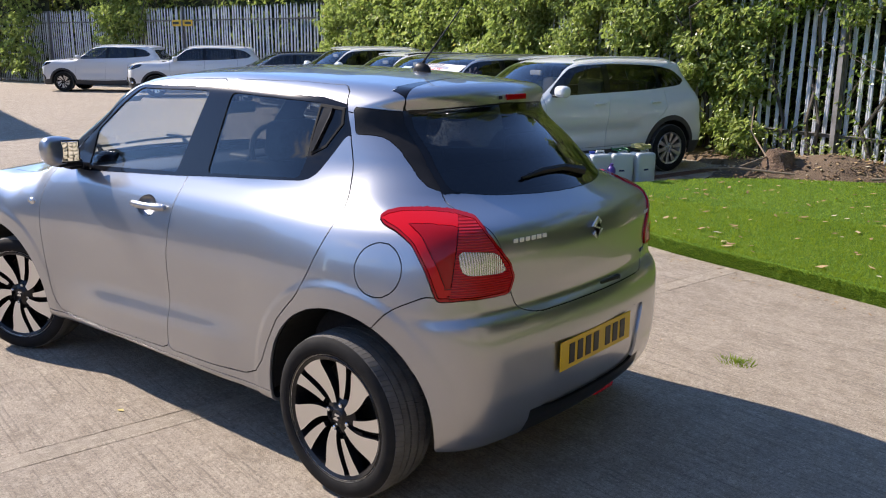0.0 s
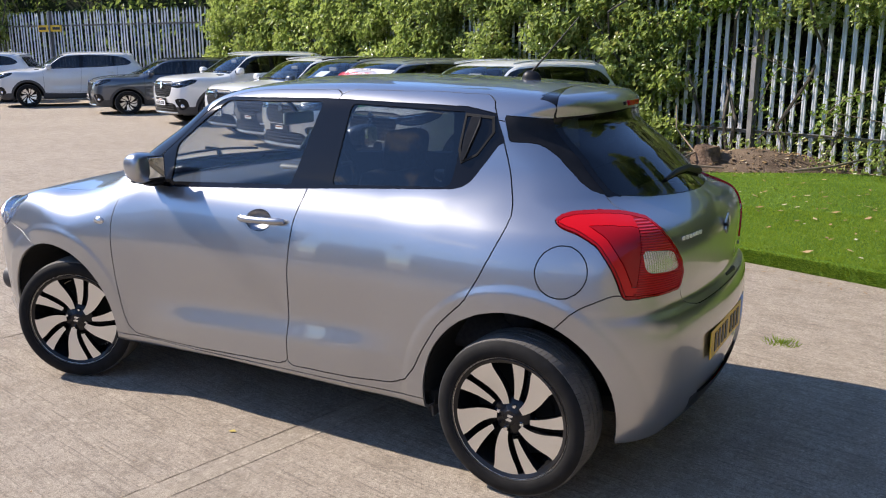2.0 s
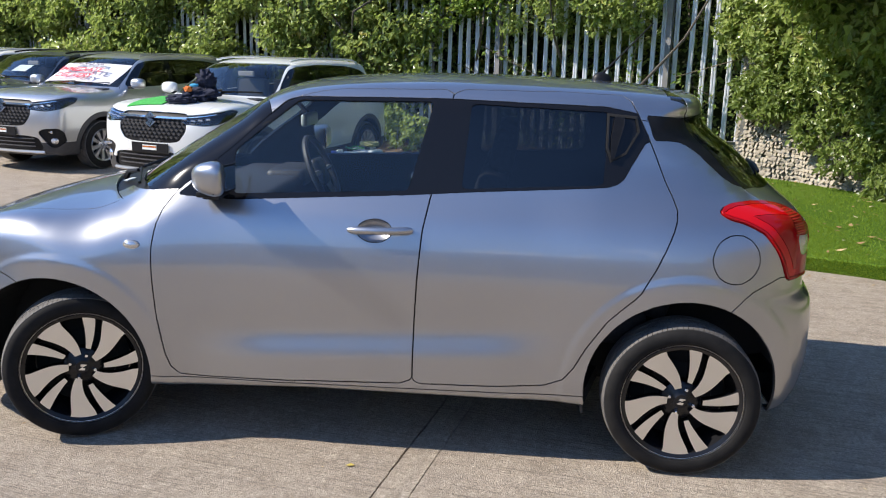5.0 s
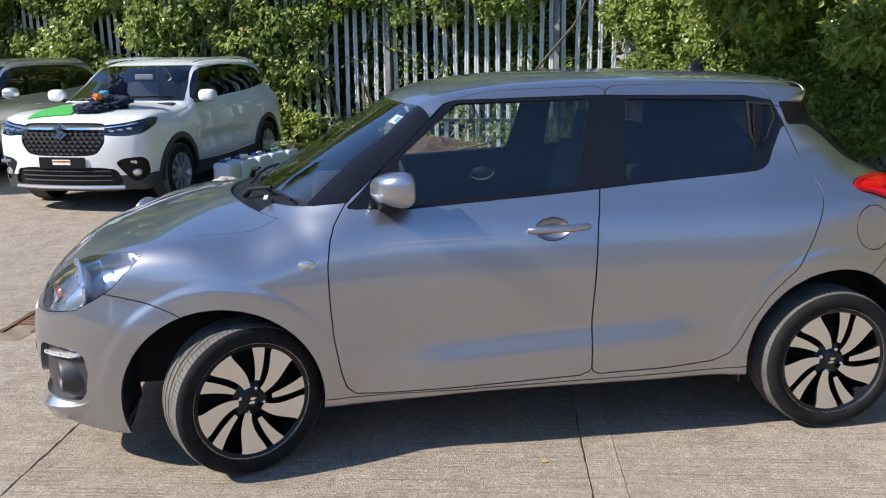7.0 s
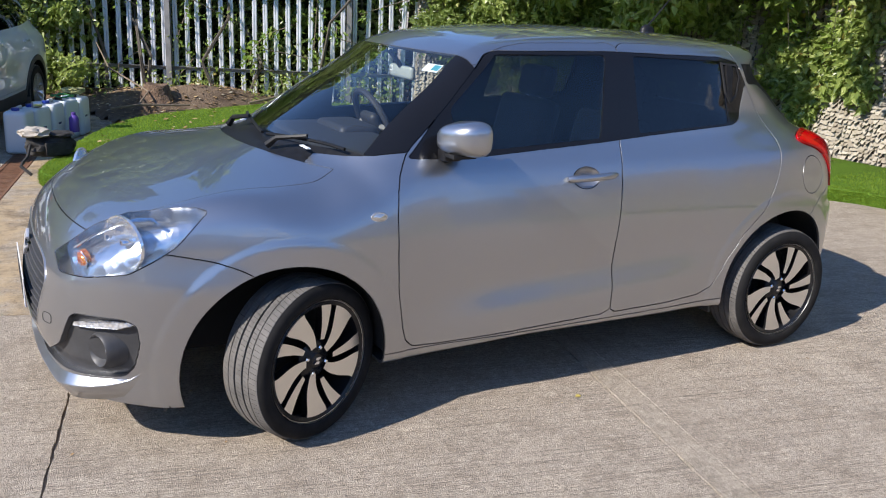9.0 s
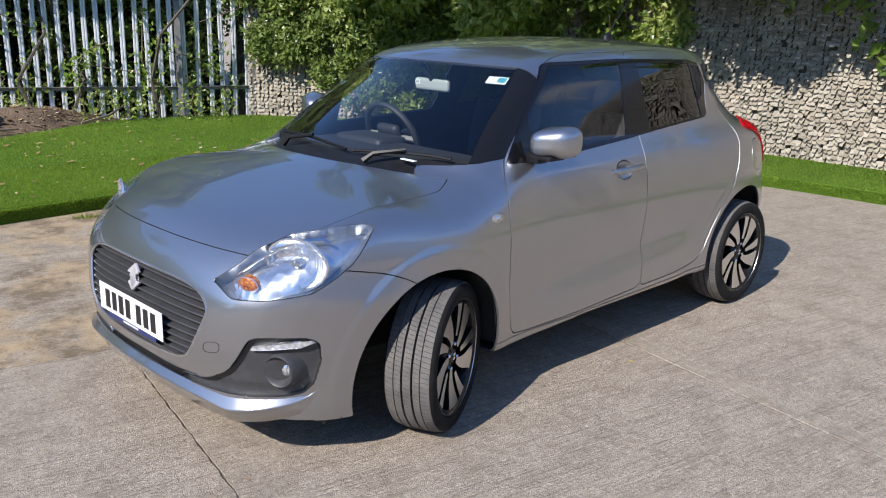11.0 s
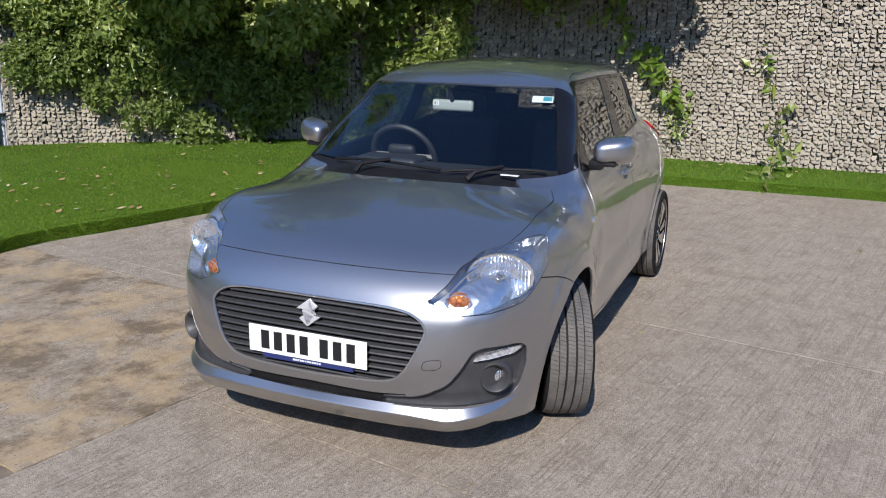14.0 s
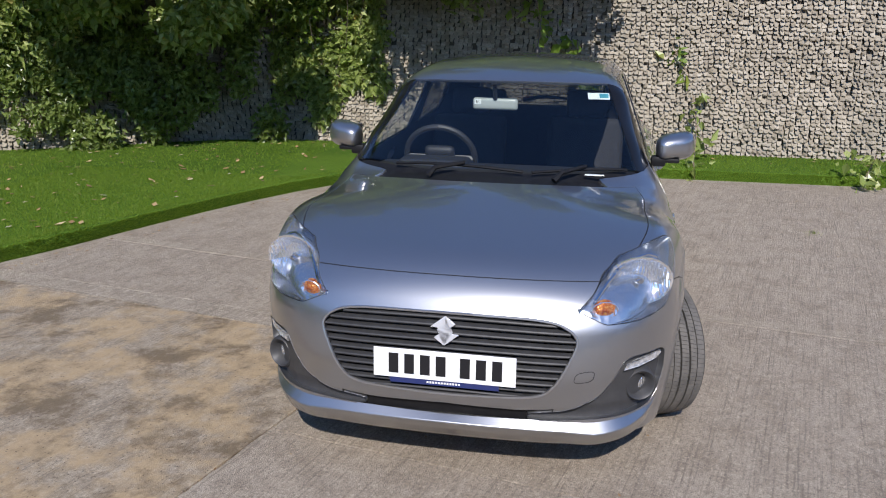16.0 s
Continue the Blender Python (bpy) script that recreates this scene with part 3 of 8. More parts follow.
def slab(name, v0, v1, u0, u1, material, label="", lift=0.0, g=0.0035):
    pts = [(u0 + g, v0 + g), (u0 + g, v1 - g), (u1 - g, v1 - g), (u1 - g, v0 + g)]
    bm = bmesh.new()
    out = [uv_xy(u, v) for u, v in pts]
    rnd = random.Random(int(v0 * 50 + u0 * 7))
    ring = []
    for (ax, ay), (bx, by) in zip(out, out[1:] + out[:1]):
        L = math.hypot(bx - ax, by - ay)
        mid = -(ax * (bx - ax) + ay * (by - ay)) / (L * L)
        ts = [i / 300 for i in range(300)] if L < 40 else [0.0] + [mid + q * 0.04 / L for q in range(-220, 221) if 0 < mid + q * 0.04 / L < 1]
        for t in ts:
            ring.append((ax + (bx - ax) * t + rnd.uniform(-0.75, 0.75) * g, ay + (by - ay) * t + rnd.uniform(-0.75, 0.75) * g))
    top = [bm.verts.new((x, y, lift)) for x, y in ring]
    low = [bm.verts.new((x, y, -0.03)) for x, y in ring]
    f = bm.faces.new(top)
    if f.normal.z < 0 or sum((a[0] * b[1] - b[0] * a[1]) for a, b in zip(ring, ring[1:] + ring[:1])) < 0:
        f.normal_flip()
    for i in range(len(ring)):
        j = (i + 1) % len(ring)
        bm.faces.new((top[i], low[i], low[j], top[j]))
    bmesh.ops.recalc_face_normals(bm, faces=bm.faces[:])
    return part(name, bm, material, ground, label)


FAR_EDGE = 150
slab("concrete_slab", -FAR_EDGE, -0.43, -FAR_EDGE, FAR_EDGE, CONCRETE, g=0.0018)
slab("concrete_slab", -0.43, -0.30, -FAR_EDGE, FAR_EDGE, TROWELLED, lift=0.001, g=0.0018)
slab("concrete_slab", -0.30, 1.93, -0.44, FAR_EDGE, CONCRETE, g=0.0048)
slab("concrete_slab", -0.30, 0.66, -FAR_EDGE, -0.44, CONCRETE)
slab("concrete_slab", 0.66, 0.86, -FAR_EDGE, -0.44, TROWELLED, lift=0.002)
slab("concrete_slab", 0.86, 2.80, -FAR_EDGE, -0.44, CONCRETE_SANDY, "patchy sandy concrete slab with dark stains")
slab("concrete_slab", 1.93, FAR_EDGE, -0.44, FAR_EDGE, CONCRETE, g=0.0052)
slab("concrete_slab", 3.02, FAR_EDGE, -FAR_EDGE, -0.44, CONCRETE)

# drain channel with an iron grating
drain = tagged(part("drain_channel", join_bm(*[box_bm((16.0, 0.022, 0.03), (*uv_xy(-8.6, v), -0.014), turn=Euler((0, 0, radians(90 - 11.3))).to_matrix()) for v in (2.815, 3.005)]), RUST), "rusty iron drain channel set in the concrete", "drain", kind="structure")
for i in range(220):
    u = -0.75 - i * 0.05
    b = box_bm((0.022, 0.17, 0.02), (0, 0, 0))
    if i == 0:
        bar_mesh = bpy.data.meshes.new("grating_bar")
        b.to_mesh(bar_mesh)
        bar_mesh.materials.append(RUST)
    b.free()
    o = link_mesh("grating_bar", bar_mesh, drain)
    o.matrix_basis = pose(*uv_xy(u, 2.91), -0.013, 0, 0, 90 - 11.3)

# ---- artificial turf ----
TURF_EDGE = [(1.95, -3.62), (0.78, -3.72), (0.0, -3.74), (-0.6, -3.5), (-1.4, -3.28), (-2.5, -2.92), (-3.5, -2.48), (-4.4, -1.85), (-4.95, -1.1), (-5.0, 1.0), (-5.05, 3.5), (-5.05, 12),
             (-6.42, 12), (-6.42, -4.05), (-5.0, -5.75), (-3.5, -7.75), (-2.3, -8.08), (-1.5, -8.2), (-0.6, -7.75), (0.2, -7.35), (0.75, -6.9), (1.22, -6.0), (1.72, -4.6)]
TURF_TOP = 0.115
TURF = mat("artificial_grass", (0.07, 0.15, 0.02), 0.85, Specular_IOR_Level=0.1)
tv = world_place(TURF)
tcol = blend(TURF, ramp_of(TURF, noise_of(TURF, tv, 0.9, 5), ((0.3, (0, 0, 0)), (0.7, (1, 1, 1)))), (0.10, 0.195, 0.02), (0.16, 0.265, 0.03))
tcol = blend(TURF, ramp_of(TURF, noise_of(TURF, tv, 190.0, 2, 0.7), ((0.38, (0.8,) * 3), (0.55, (0, 0, 0)))), tcol, (0.016, 0.045, 0.006))
link(TURF, tcol, bsdf(TURF).inputs["Base Color"])
relief(TURF, noise_of(TURF, tv, 120.0, 2, 0.7), 0.9, 0.02)
BLADE = mat("grass_blade", (0.09, 0.19, 0.02), 0.6, Specular_IOR_Level=0.2)
gi = node(BLADE, "ShaderNodeNewGeometry")
link(BLADE, ramp_of(BLADE, gi.outputs["Random Per Island"], ((0.0, (0.06, 0.13, 0.011)), (0.6, (0.145, 0.245, 0.025)), (1.0, (0.28, 0.35, 0.07)))), bsdf(BLADE).inputs["Base Color"])
through_leaf = node(BLADE, "ShaderNodeBsdfTranslucent", Color=(0.34, 0.46, 0.03, 1))
both = node(BLADE, "ShaderNodeMixShader", Fac=0.45)
link(BLADE, bsdf(BLADE).outputs[0], both.inputs[1])
link(BLADE, through_leaf.outputs[0], both.inputs[2])
link(BLADE, both.outputs[0], BLADE.node_tree.nodes["Material Output"].inputs["Surface"])


def chaikin(pts, n):
    return soft(pts, 0.25, n)


turf_line = chaikin(TURF_EDGE, 2)
bm = bmesh.new()
inset = inside(turf_line)
ring = [bm.verts.new((x, y, TURF_TOP)) for x, y in turf_line]
f = bm.faces.new(ring)
bm.normal_update()
if f.normal.z < 0:
    f.normal_flip()
r = bmesh.ops.extrude_face_region(bm, geom=[f])
low = [v for v in r["geom"] if isinstance(v, bmesh.types.BMVert)]
bmesh.ops.translate(bm, vec=(0, 0, -TURF_TOP), verts=low)
bmesh.ops.recalc_face_normals(bm, faces=bm.faces[:])
top_edges = [e for e in bm.edges if all(v.co.z > 0.05 for v in e.verts)]
bmesh.ops.bevel(bm, geom=top_edges, offset=0.03, segments=3, profile=0.5, affect="EDGES")
turf = tagged(part("turf", bm, TURF, smooth=True), "bright green artificial grass with a thick rolled edge", "lawn", kind="structure")
rng = np.random.default_rng(5)


def blades(count, xr, yr, keep, height, name, label):
    """Short blades on the turf, one triangle each."""
    x, y = rng.uniform(*xr, count * 4), rng.uniform(*yr, count * 4)
    d = inset(x, y)
    ok = np.flatnonzero((d < -0.004) & keep(x, y, d))[:count]
    x, y, d = x[ok], y[ok], d[ok]
    n = len(x)
    z = np.where(d > -0.03, TURF_TOP - 0.03 * (1 + d / 0.03) ** 2, TURF_TOP)
    a = rng.uniform(0, 2 * math.pi, n)
    h = height * rng.uniform(0.6, 1.3, n)
    lean = rng.normal(0, 0.6, (n, 2)) * h[:, None]
    w = 0.0045 * height / 0.03
    base = np.stack([x, y, z - 0.004], -1)
    side = np.stack([np.cos(a), np.sin(a), 0 * a], -1) * w
    tip = base + np.stack([lean[:, 0], lean[:, 1], h], -1)
    V = np.stack([base - side, base + side, tip], 1).reshape(-1, 3)
    F = np.arange(3 * n).reshape(-1, 3)
    ob = raw(name, V.tolist(), F.tolist(), BLADE)
    return tagged(ob, label, "grass", kind="stuff")


blades(60000, (-3.4, 2.0), (-5.2, -2.2), lambda x, y, d: True, 0.019, "grass_blades", "short bright green plastic grass blades")
blades(26000, (-5.6, 2.0), (-3.9, -1.1), lambda x, y, d: d > -0.16, 0.021, "grass_blades", "short bright green plastic grass blades at the turf edge")
blades(16000, (-6.4, -4.9), (-2.0, 6.0), lambda x, y, d: True, 0.026, "grass_blades", "short bright green plastic grass blades by the wall")
blades(30000, (-7.5, 1.6), (-8.0, -3.0), lambda x, y, d: True, 0.026, "grass_blades", "short bright green plastic grass blades further back")

# vertical edge of the turf
n_edge = 26000
seg = np.array(turf_line)
nxt = np.roll(seg, -1, 0)
front = [i for i in range(len(seg)) if seg[i, 1] > -4.6 and seg[i, 0] < 2.1 and seg[i, 0] > -5.7 and seg[i, 1] < 6]
L = np.array([np.linalg.norm(nxt[i] - seg[i]) for i in front])
pick = rng.choice(len(front), n_edge, p=L / L.sum())
t = rng.uniform(0, 1, n_edge)[:, None]
P0 = seg[np.array(front)[pick]] * (1 - t) + nxt[np.array(front)[pick]] * t
dirv = nxt[np.array(front)[pick]] - seg[np.array(front)[pick]]
dirv /= np.linalg.norm(dirv, axis=1)[:, None]
nrm = np.stack([dirv[:, 1], -dirv[:, 0]], -1)
nrm *= np.where(inset(*(P0 + nrm * 0.02).T) > 0, 1, -1)[:, None]
z = rng.uniform(0.004, TURF_TOP - 0.01, n_edge)
base = np.column_stack([P0 - nrm * 0.004, z])
sidev = np.column_stack([dirv * 0.0045, np.zeros(n_edge)])
tip = base + np.column_stack([nrm * rng.uniform(0.012, 0.03, n_edge)[:, None] + dirv * rng.normal(0, 0.01, n_edge)[:, None], rng.uniform(0.0, 0.022, n_edge)])
V = np.stack([base - sidev, base + sidev, tip], 1).reshape(-1, 3)
tagged(raw("grass_blades", V.tolist(), np.arange(3 * n_edge).reshape(-1, 3).tolist(), BLADE), "grass blades hanging over the thick turf edge", "grass", kind="stuff")

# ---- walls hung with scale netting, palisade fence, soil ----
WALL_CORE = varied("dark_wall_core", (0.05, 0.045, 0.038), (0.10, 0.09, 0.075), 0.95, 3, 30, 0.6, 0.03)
FLAP = mat("stone_grey_scale", (0.42, 0.38, 0.32), 0.85)
fg = node(FLAP, "ShaderNodeNewGeometry")
node(FLAP, "ShaderNodeObjectInfo")
fv = world_place(FLAP)
fcol = ramp_of(FLAP, fg.outputs["Random Per Island"], ((0.0, (0.27, 0.23, 0.17)), (0.5, (0.37, 0.325, 0.25)), (1.0, (0.46, 0.41, 0.325))))
fcol = blend(FLAP, ramp_of(FLAP, noise_of(FLAP, fv, 1.3, 5), ((0.48, (0, 0, 0)), (0.70, (0.7,) * 3))), fcol, (0.24, 0.215, 0.17))
fcol = blend(FLAP, ramp_of(FLAP, noise_of(FLAP, fv, 55.0, 3), ((0.40, (0.4,) * 3), (0.6, (0, 0, 0)))), fcol, (0.20, 0.175, 0.14))
link(FLAP, fcol, bsdf(FLAP).inputs["Base Color"])
relief(FLAP, noise_of(FLAP, fv, 70.0, 3), 0.4, 0.006)


def drape(s, z, seed):
    """How far the netting stands out of its wall."""
    p = Vector((s * 0.45 + seed, z * 0.35, seed))
    q = Vector((s * 1.6 + seed, z * 1.1, seed + 3))
    fold = abs((s * 0.62 + 0.25 * noise.noise(Vector((z * 0.8, seed, s * 0.2)))) % 1.0 - 0.5)
    return 0.10 + 0.10 * noise.noise(p) + 0.045 * noise.noise(q) - 0.035 * math.exp(-(fold / 0.05) ** 2)


def netting_wall(name, a, b, height, seed, singles, label):
    a, b = Vector((*a, 0)), Vector((*b, 0))
    d = (b - a).normalized()
    nrm = Vector((d.y, -d.x, 0))
    if nrm.dot(Vector((0, 0, 0)) - a) < 0:
        nrm = -nrm
    L = (b - a).length
    bm = bmesh.new()
    nx, nz = int(L / 0.25), int(height / 0.25)
    grid = [[bm.verts.new(a + d * (L * i / nx) + nrm * (drape(L * i / nx, height * k / nz, seed) - 0.03) + Vector((0, 0, height * k / nz))) for k in range(nz + 1)] for i in range(nx + 1)]
    back = [[bm.verts.new(a + d * (L * i / nx) - nrm * 0.3 + Vector((0, 0, height * k))) for k in (0, 1)] for i in (0, nx)]
    for i in range(nx):
        for k in range(nz):
            bm.faces.new((grid[i][k], grid[i + 1][k], grid[i + 1][k + 1], grid[i][k + 1]))
    bm.faces.new((back[0][0], back[0][1], back[1][1], back[1][0]))
    bm.faces.new([g[nz] for g in grid] + [back[1][1], back[0][1]])
    bmesh.ops.recalc_face_normals(bm, faces=bm.faces[:])
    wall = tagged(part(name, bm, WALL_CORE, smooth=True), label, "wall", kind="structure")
    rnd = random.Random(seed)
    W, H = 0.060, 0.051
    V, F = [], []

    def flap_at(s, z):
        tw = rnd.uniform(-0.13, 0.13)
        hang = rnd.uniform(0.016, 0.042)
        w, h = W * rnd.uniform(0.43, 0.50), H * rnd.uniform(1.02, 1.30)
        c = a + d * s + Vector((0, 0, z))
        def pt(ds, dz, out):
            return c + d * ds + Vector((0, 0, dz)) + nrm * (drape(s + ds, z + dz, seed) + out)
        j = lambda: rnd.uniform(-0.008, 0.008)
        return [pt(-w, 0, -0.015), pt(w, 0, -0.015), pt(w + j(), -h * 0.55, hang * 0.55 + tw * 0.10), pt(-w + j(), -h * 0.55, hang * 0.55 - tw * 0.10),
                pt(w * 0.72 + j(), -h + j(), hang + tw * 0.20), pt(-w * 0.72 + j(), -h + j(), hang - tw * 0.20)]
    rows = int(height / H)
    single = []
    for k in range(rows):
        z = 0.06 + (k + 1) * H
        wob = rnd.uniform(0, W)
        for i in range(int(L / W)):
            s = i * W + wob * 0.25 + rnd.uniform(-0.01, 0.01)
            zz = z + 0.03 * noise.noise(Vector((s * 2.0, z * 2.0, seed + 9)))
            if rnd.random() < 0.012:
                continue
            vs = flap_at(s, zz)
            if singles(s, zz) and len(single) < 280:
                single.append(vs)
                continue
            o = len(V)
            V += vs
            F += [(o, o + 1, o + 2, o + 3), (o + 3, o + 2, o + 4, o + 5)]
    ob = raw("scale_netting", [tuple(v) for v in V], F, FLAP, wall)
    ob["kind"] = "stuff"
    for vs in single:
        raw("scale", [tuple(v) for v in vs], [(0, 1, 2, 3), (3, 2, 4, 5)], FLAP, wall)
    return wall


netting_wall("wall_west", (-6.40, -4.1), (-6.40, 11.0), 3.6, 3, lambda s, z: 4.8 < s < 6.3 and 0.2 < z < 1.3, "wall hung with rows of stone-coloured scale netting, sunlit")
netting_wall("wall_south", (-3.45, -7.85), (-6.40, -4.1), 3.6, 11, lambda s, z: s < 1.5 and 0.2 < z < 1.3, "wall hung with rows of stone-coloured scale netting, under a tree")

GALV = varied("galvanised_steel", (0.52, 0.545, 0.58), (0.68, 0.70, 0.73), 0.45, 6, 90, 0.15, 0.002, metal=0.25)
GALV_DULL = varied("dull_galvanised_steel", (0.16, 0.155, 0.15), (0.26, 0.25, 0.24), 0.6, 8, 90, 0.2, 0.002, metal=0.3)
FENCE_H = 2.9


def pale_mesh():
    """A pale with a W-shaped section and a pointed head."""
    sec = [(-0.034, 0.004), (-0.024, 0.016), (-0.009, 0.016), (0.0, 0.006), (0.009, 0.016), (0.024, 0.016), (0.034, 0.004)]
    n = len(sec)
    V, F = [], []
    for z, k in ((0.0, 1.0), (FENCE_H - 0.12, 1.0), (FENCE_H, 0.15)):
        V += [(x * k, y, z) for x, y in sec] + [(x * k, y - 0.003, z) for x, y in sec]
    for r in range(2):
        o, p = r * 2 * n, (r + 1) * 2 * n
        for i in range(n - 1):
            F += [(o + i + 1, o + i, p + i, p + i + 1), (o + n + i, o + n + i + 1, p + n + i + 1, p + n + i)]
        F += [(o, o + n, p + n, p), (o + 2 * n - 1, o + n - 1, p + n - 1, p + 2 * n - 1)]
    me = bpy.data.meshes.new("pale")
    me.from_pydata(V, [], F)
    me.materials.append(GALV)
    return me


PALE = pale_mesh()
FENCE_LINE = [(-3.45, -7.85), (-2.45, -8.12), (-0.15, -9.05), (2.45, -10.1), (5.0, -11.2), (8.0, -12.7), (12.0, -14.6), (16.5, -16.3), (24.3, -15.9), (33.0, -15.3), (42.0, -14.8)]


def fence_bay(a, b, i):
    f = tagged(new("palisade_fence"), "galvanised steel palisade fence with pointed pales and a lower rail", "fence", "palisade bays")
    a, b = Vector((*a, 0)), Vector((*b, 0))
    d = (b - a).normalized()
    ang = math.degrees(math.atan2(d.y, d.x))
    L = (b - a).length
    f.matrix_world = pose(a.x, a.y, 0, 0, 0, ang)
    rnd = random.Random(40 + i)
    out = 1 if Vector((-d.y, d.x, 0)).dot(Vector((0, 3, 0)) - a) > 0 else -1
    post = join_bm(box_bm((0.008, 0.10, FENCE_H + 0.05), (0, 0.075 * out, FENCE_H / 2)), box_bm((0.07, 0.008, FENCE_H + 0.05), (0, 0.021 * out, FENCE_H / 2)), box_bm((0.07, 0.008, FENCE_H + 0.05), (0, 0.129 * out, FENCE_H / 2)))
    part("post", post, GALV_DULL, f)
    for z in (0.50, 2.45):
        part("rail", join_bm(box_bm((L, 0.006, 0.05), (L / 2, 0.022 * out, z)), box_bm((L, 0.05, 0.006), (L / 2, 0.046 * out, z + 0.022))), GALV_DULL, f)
    n = int(L / 0.150)
    for k in range(n):
        o = link_mesh("pale", PALE, f)
        o.matrix_basis = pose(0.075 + L * k / n + rnd.uniform(-0.008, 0.008), 0, rnd.uniform(-0.02, 0.05), rnd.uniform(-0.4, 0.4), rnd.uniform(-0.7, 0.7), 0 if out > 0 else 180)
    return f


for i, (a, b) in enumerate(zip(FENCE_LINE, FENCE_LINE[1:])):
    fence_bay(a, b, i)

# bank of dry soil between turf and fence
bm = bmesh.new()
pts = [(-1.95, -8.25), (-1.4, -8.15), (-0.7, -7.75), (0.25, -7.25), (0.75, -6.95), (0.95, -7.6), (1.25, -8.9), (2.6, -9.6), (4.4, -10.4), (3.0, -11.2), (-0.2, -9.7), (-2.3, -8.75)]
soil_in = inside(pts)
nx, ny = 90, 60
grid = {}
for i in range(nx + 1):
    for k in range(ny + 1):
        x, y = -4.3 + 9.0 * i / nx, -11.3 + 5.4 * k / ny
        dd = float(soil_in(np.array([x]), np.array([y]))[0])
        if dd < 0.08:
            h = 0.16 * min(1, max(0, -dd / 0.7)) + 0.035 * noise.noise(Vector((x * 2.2, y * 2.2, 0))) * min(1, max(0, -dd / 0.3)) + 0.016 * noise.noise(Vector((x * 9, y * 9, 2)))
            h += 0.16 * math.exp(-((x + 0.55) / 0.75) ** 2 - ((y + 8.25) / 0.35) ** 2)
            grid[i, k] = bm.verts.new((x, y, max(-0.02, h + 0.045 if dd < 0 else -0.02)))
for (i, k) in list(grid):
    q = [(i, k), (i + 1, k), (i + 1, k + 1), (i, k + 1)]
    if all(c in grid for c in q):
        bm.faces.new([grid[c] for c in q])
soil = tagged(part("soil_bank", bm, SOIL, smooth=True), "dry brown soil bank littered with twigs and leaves", "soil", kind="structure")

# ---- foliage ----
def leaf_material(name, stops):
    m = bpy.data.materials.new(name)
    m.use_nodes = True
    b = bsdf(m)
    b.inputs["Roughness"].default_value = 0.30
    g = node(m, "ShaderNodeNewGeometry")
    col = ramp_of(m, g.outputs["Random Per Island"], stops)
    link(m, col, b.inputs["Base Color"])
    t = node(m, "ShaderNodeBsdfTranslucent")
    bright = blend(m, 0.5, col, (0.36, 0.46, 0.10))
    link(m, bright, t.inputs["Color"])
    s = node(m, "ShaderNodeMixShader")
    s.inputs[0].default_value = 0.48
    link(m, b.outputs[0], s.inputs[1])
    link(m, t.outputs[0], s.inputs[2])
    link(m, s.outputs[0], m.node_tree.nodes["Material Output"].inputs["Surface"])
    return m


LEAVES = leaf_material("hedge_leaves", ((0.0, (0.145, 0.197, 0.051)), (0.45, (0.269, 0.338, 0.089)), (0.85, (0.406, 0.479, 0.152)), (0.97, (0.551, 0.592, 0.241)), (1.0, (0.551, 0.408, 0.127))))
LEAVES_PALE = leaf_material("bramble_leaves", ((0.0, (0.111, 0.187, 0.027)), (0.5, (0.174, 0.278, 0.043)), (0.92, (0.249, 0.350, 0.065)), (1.0, (0.448, 0.386, 0.065))))
# darker than the hedge leaves; on the wall boughs it stands in for shade
LEAVES_DARK = leaf_material("ivy_and_shaded_leaves", ((0.0, (0.107, 0.144, 0.037)), (0.6, (0.198, 0.261, 0.070)), (1.0, (0.340, 0.413, 0.136))))
BARK = varied("grey_bark", (0.06, 0.05, 0.04), (0.13, 0.11, 0.085), 0.9, 8, 50, 0.8, 0.02)
TWIG = varied("pale_twig", (0.16, 0.12, 0.08), (0.26, 0.20, 0.14), 0.8, 20)
# dark colour standing in for the shade deep inside the hedges
SHADE = varied("hedge_depth_shade", (0.020, 0.026, 0.010), (0.05, 0.065, 0.022), 1.0, 6, 30, 1.0, 0.08)


def leaf_cloud(points, size, rg, flat=0.5, face=(0, 1, 0.6)):
    """Folded leaves at points; each of four triangles."""
    n = len(points)
    ax = rg.normal(0, 1, (n, 3)) + np.array(face) * flat * 2
    ax /= np.linalg.norm(ax, axis=1)[:, None]
    up = rg.normal(0, 1, (n, 3)) + np.array((0, 0, -0.6))
    d = up - (up * ax).sum(1)[:, None] * ax
    d /= np.linalg.norm(d, axis=1)[:, None] + 1e-9
    w = np.cross(ax, d)
    s = size * rg.uniform(0.55, 1.35, n)[:, None]
    fold = ax * s * 0.12
    p = np.asarray(points)
    V = np.stack([p, p + d * s * 0.35 + w * s * 0.30 + fold, p + d * s * 1.0, p + d * s * 0.35 - w * s * 0.30 + fold, p + d * s * 0.5 - fold * 0.5], 1).reshape(-1, 3)
    o = np.arange(n) * 5
    F = np.concatenate([np.stack([o, o + 1, o + 4], -1), np.stack([o + 1, o + 2, o + 4], -1), np.stack([o + 2, o + 3, o + 4], -1), np.stack([o + 3, o, o + 4], -1)])
    return V, F


def foliage(name, points, size, material, parent=None, seed=1, flat=0.5, face=(0, 1, 0.6), label=""):
    V, F = leaf_cloud(points, size, np.random.default_rng(seed), flat, face)
    return raw(name, V.tolist(), F.tolist(), material, parent, label)


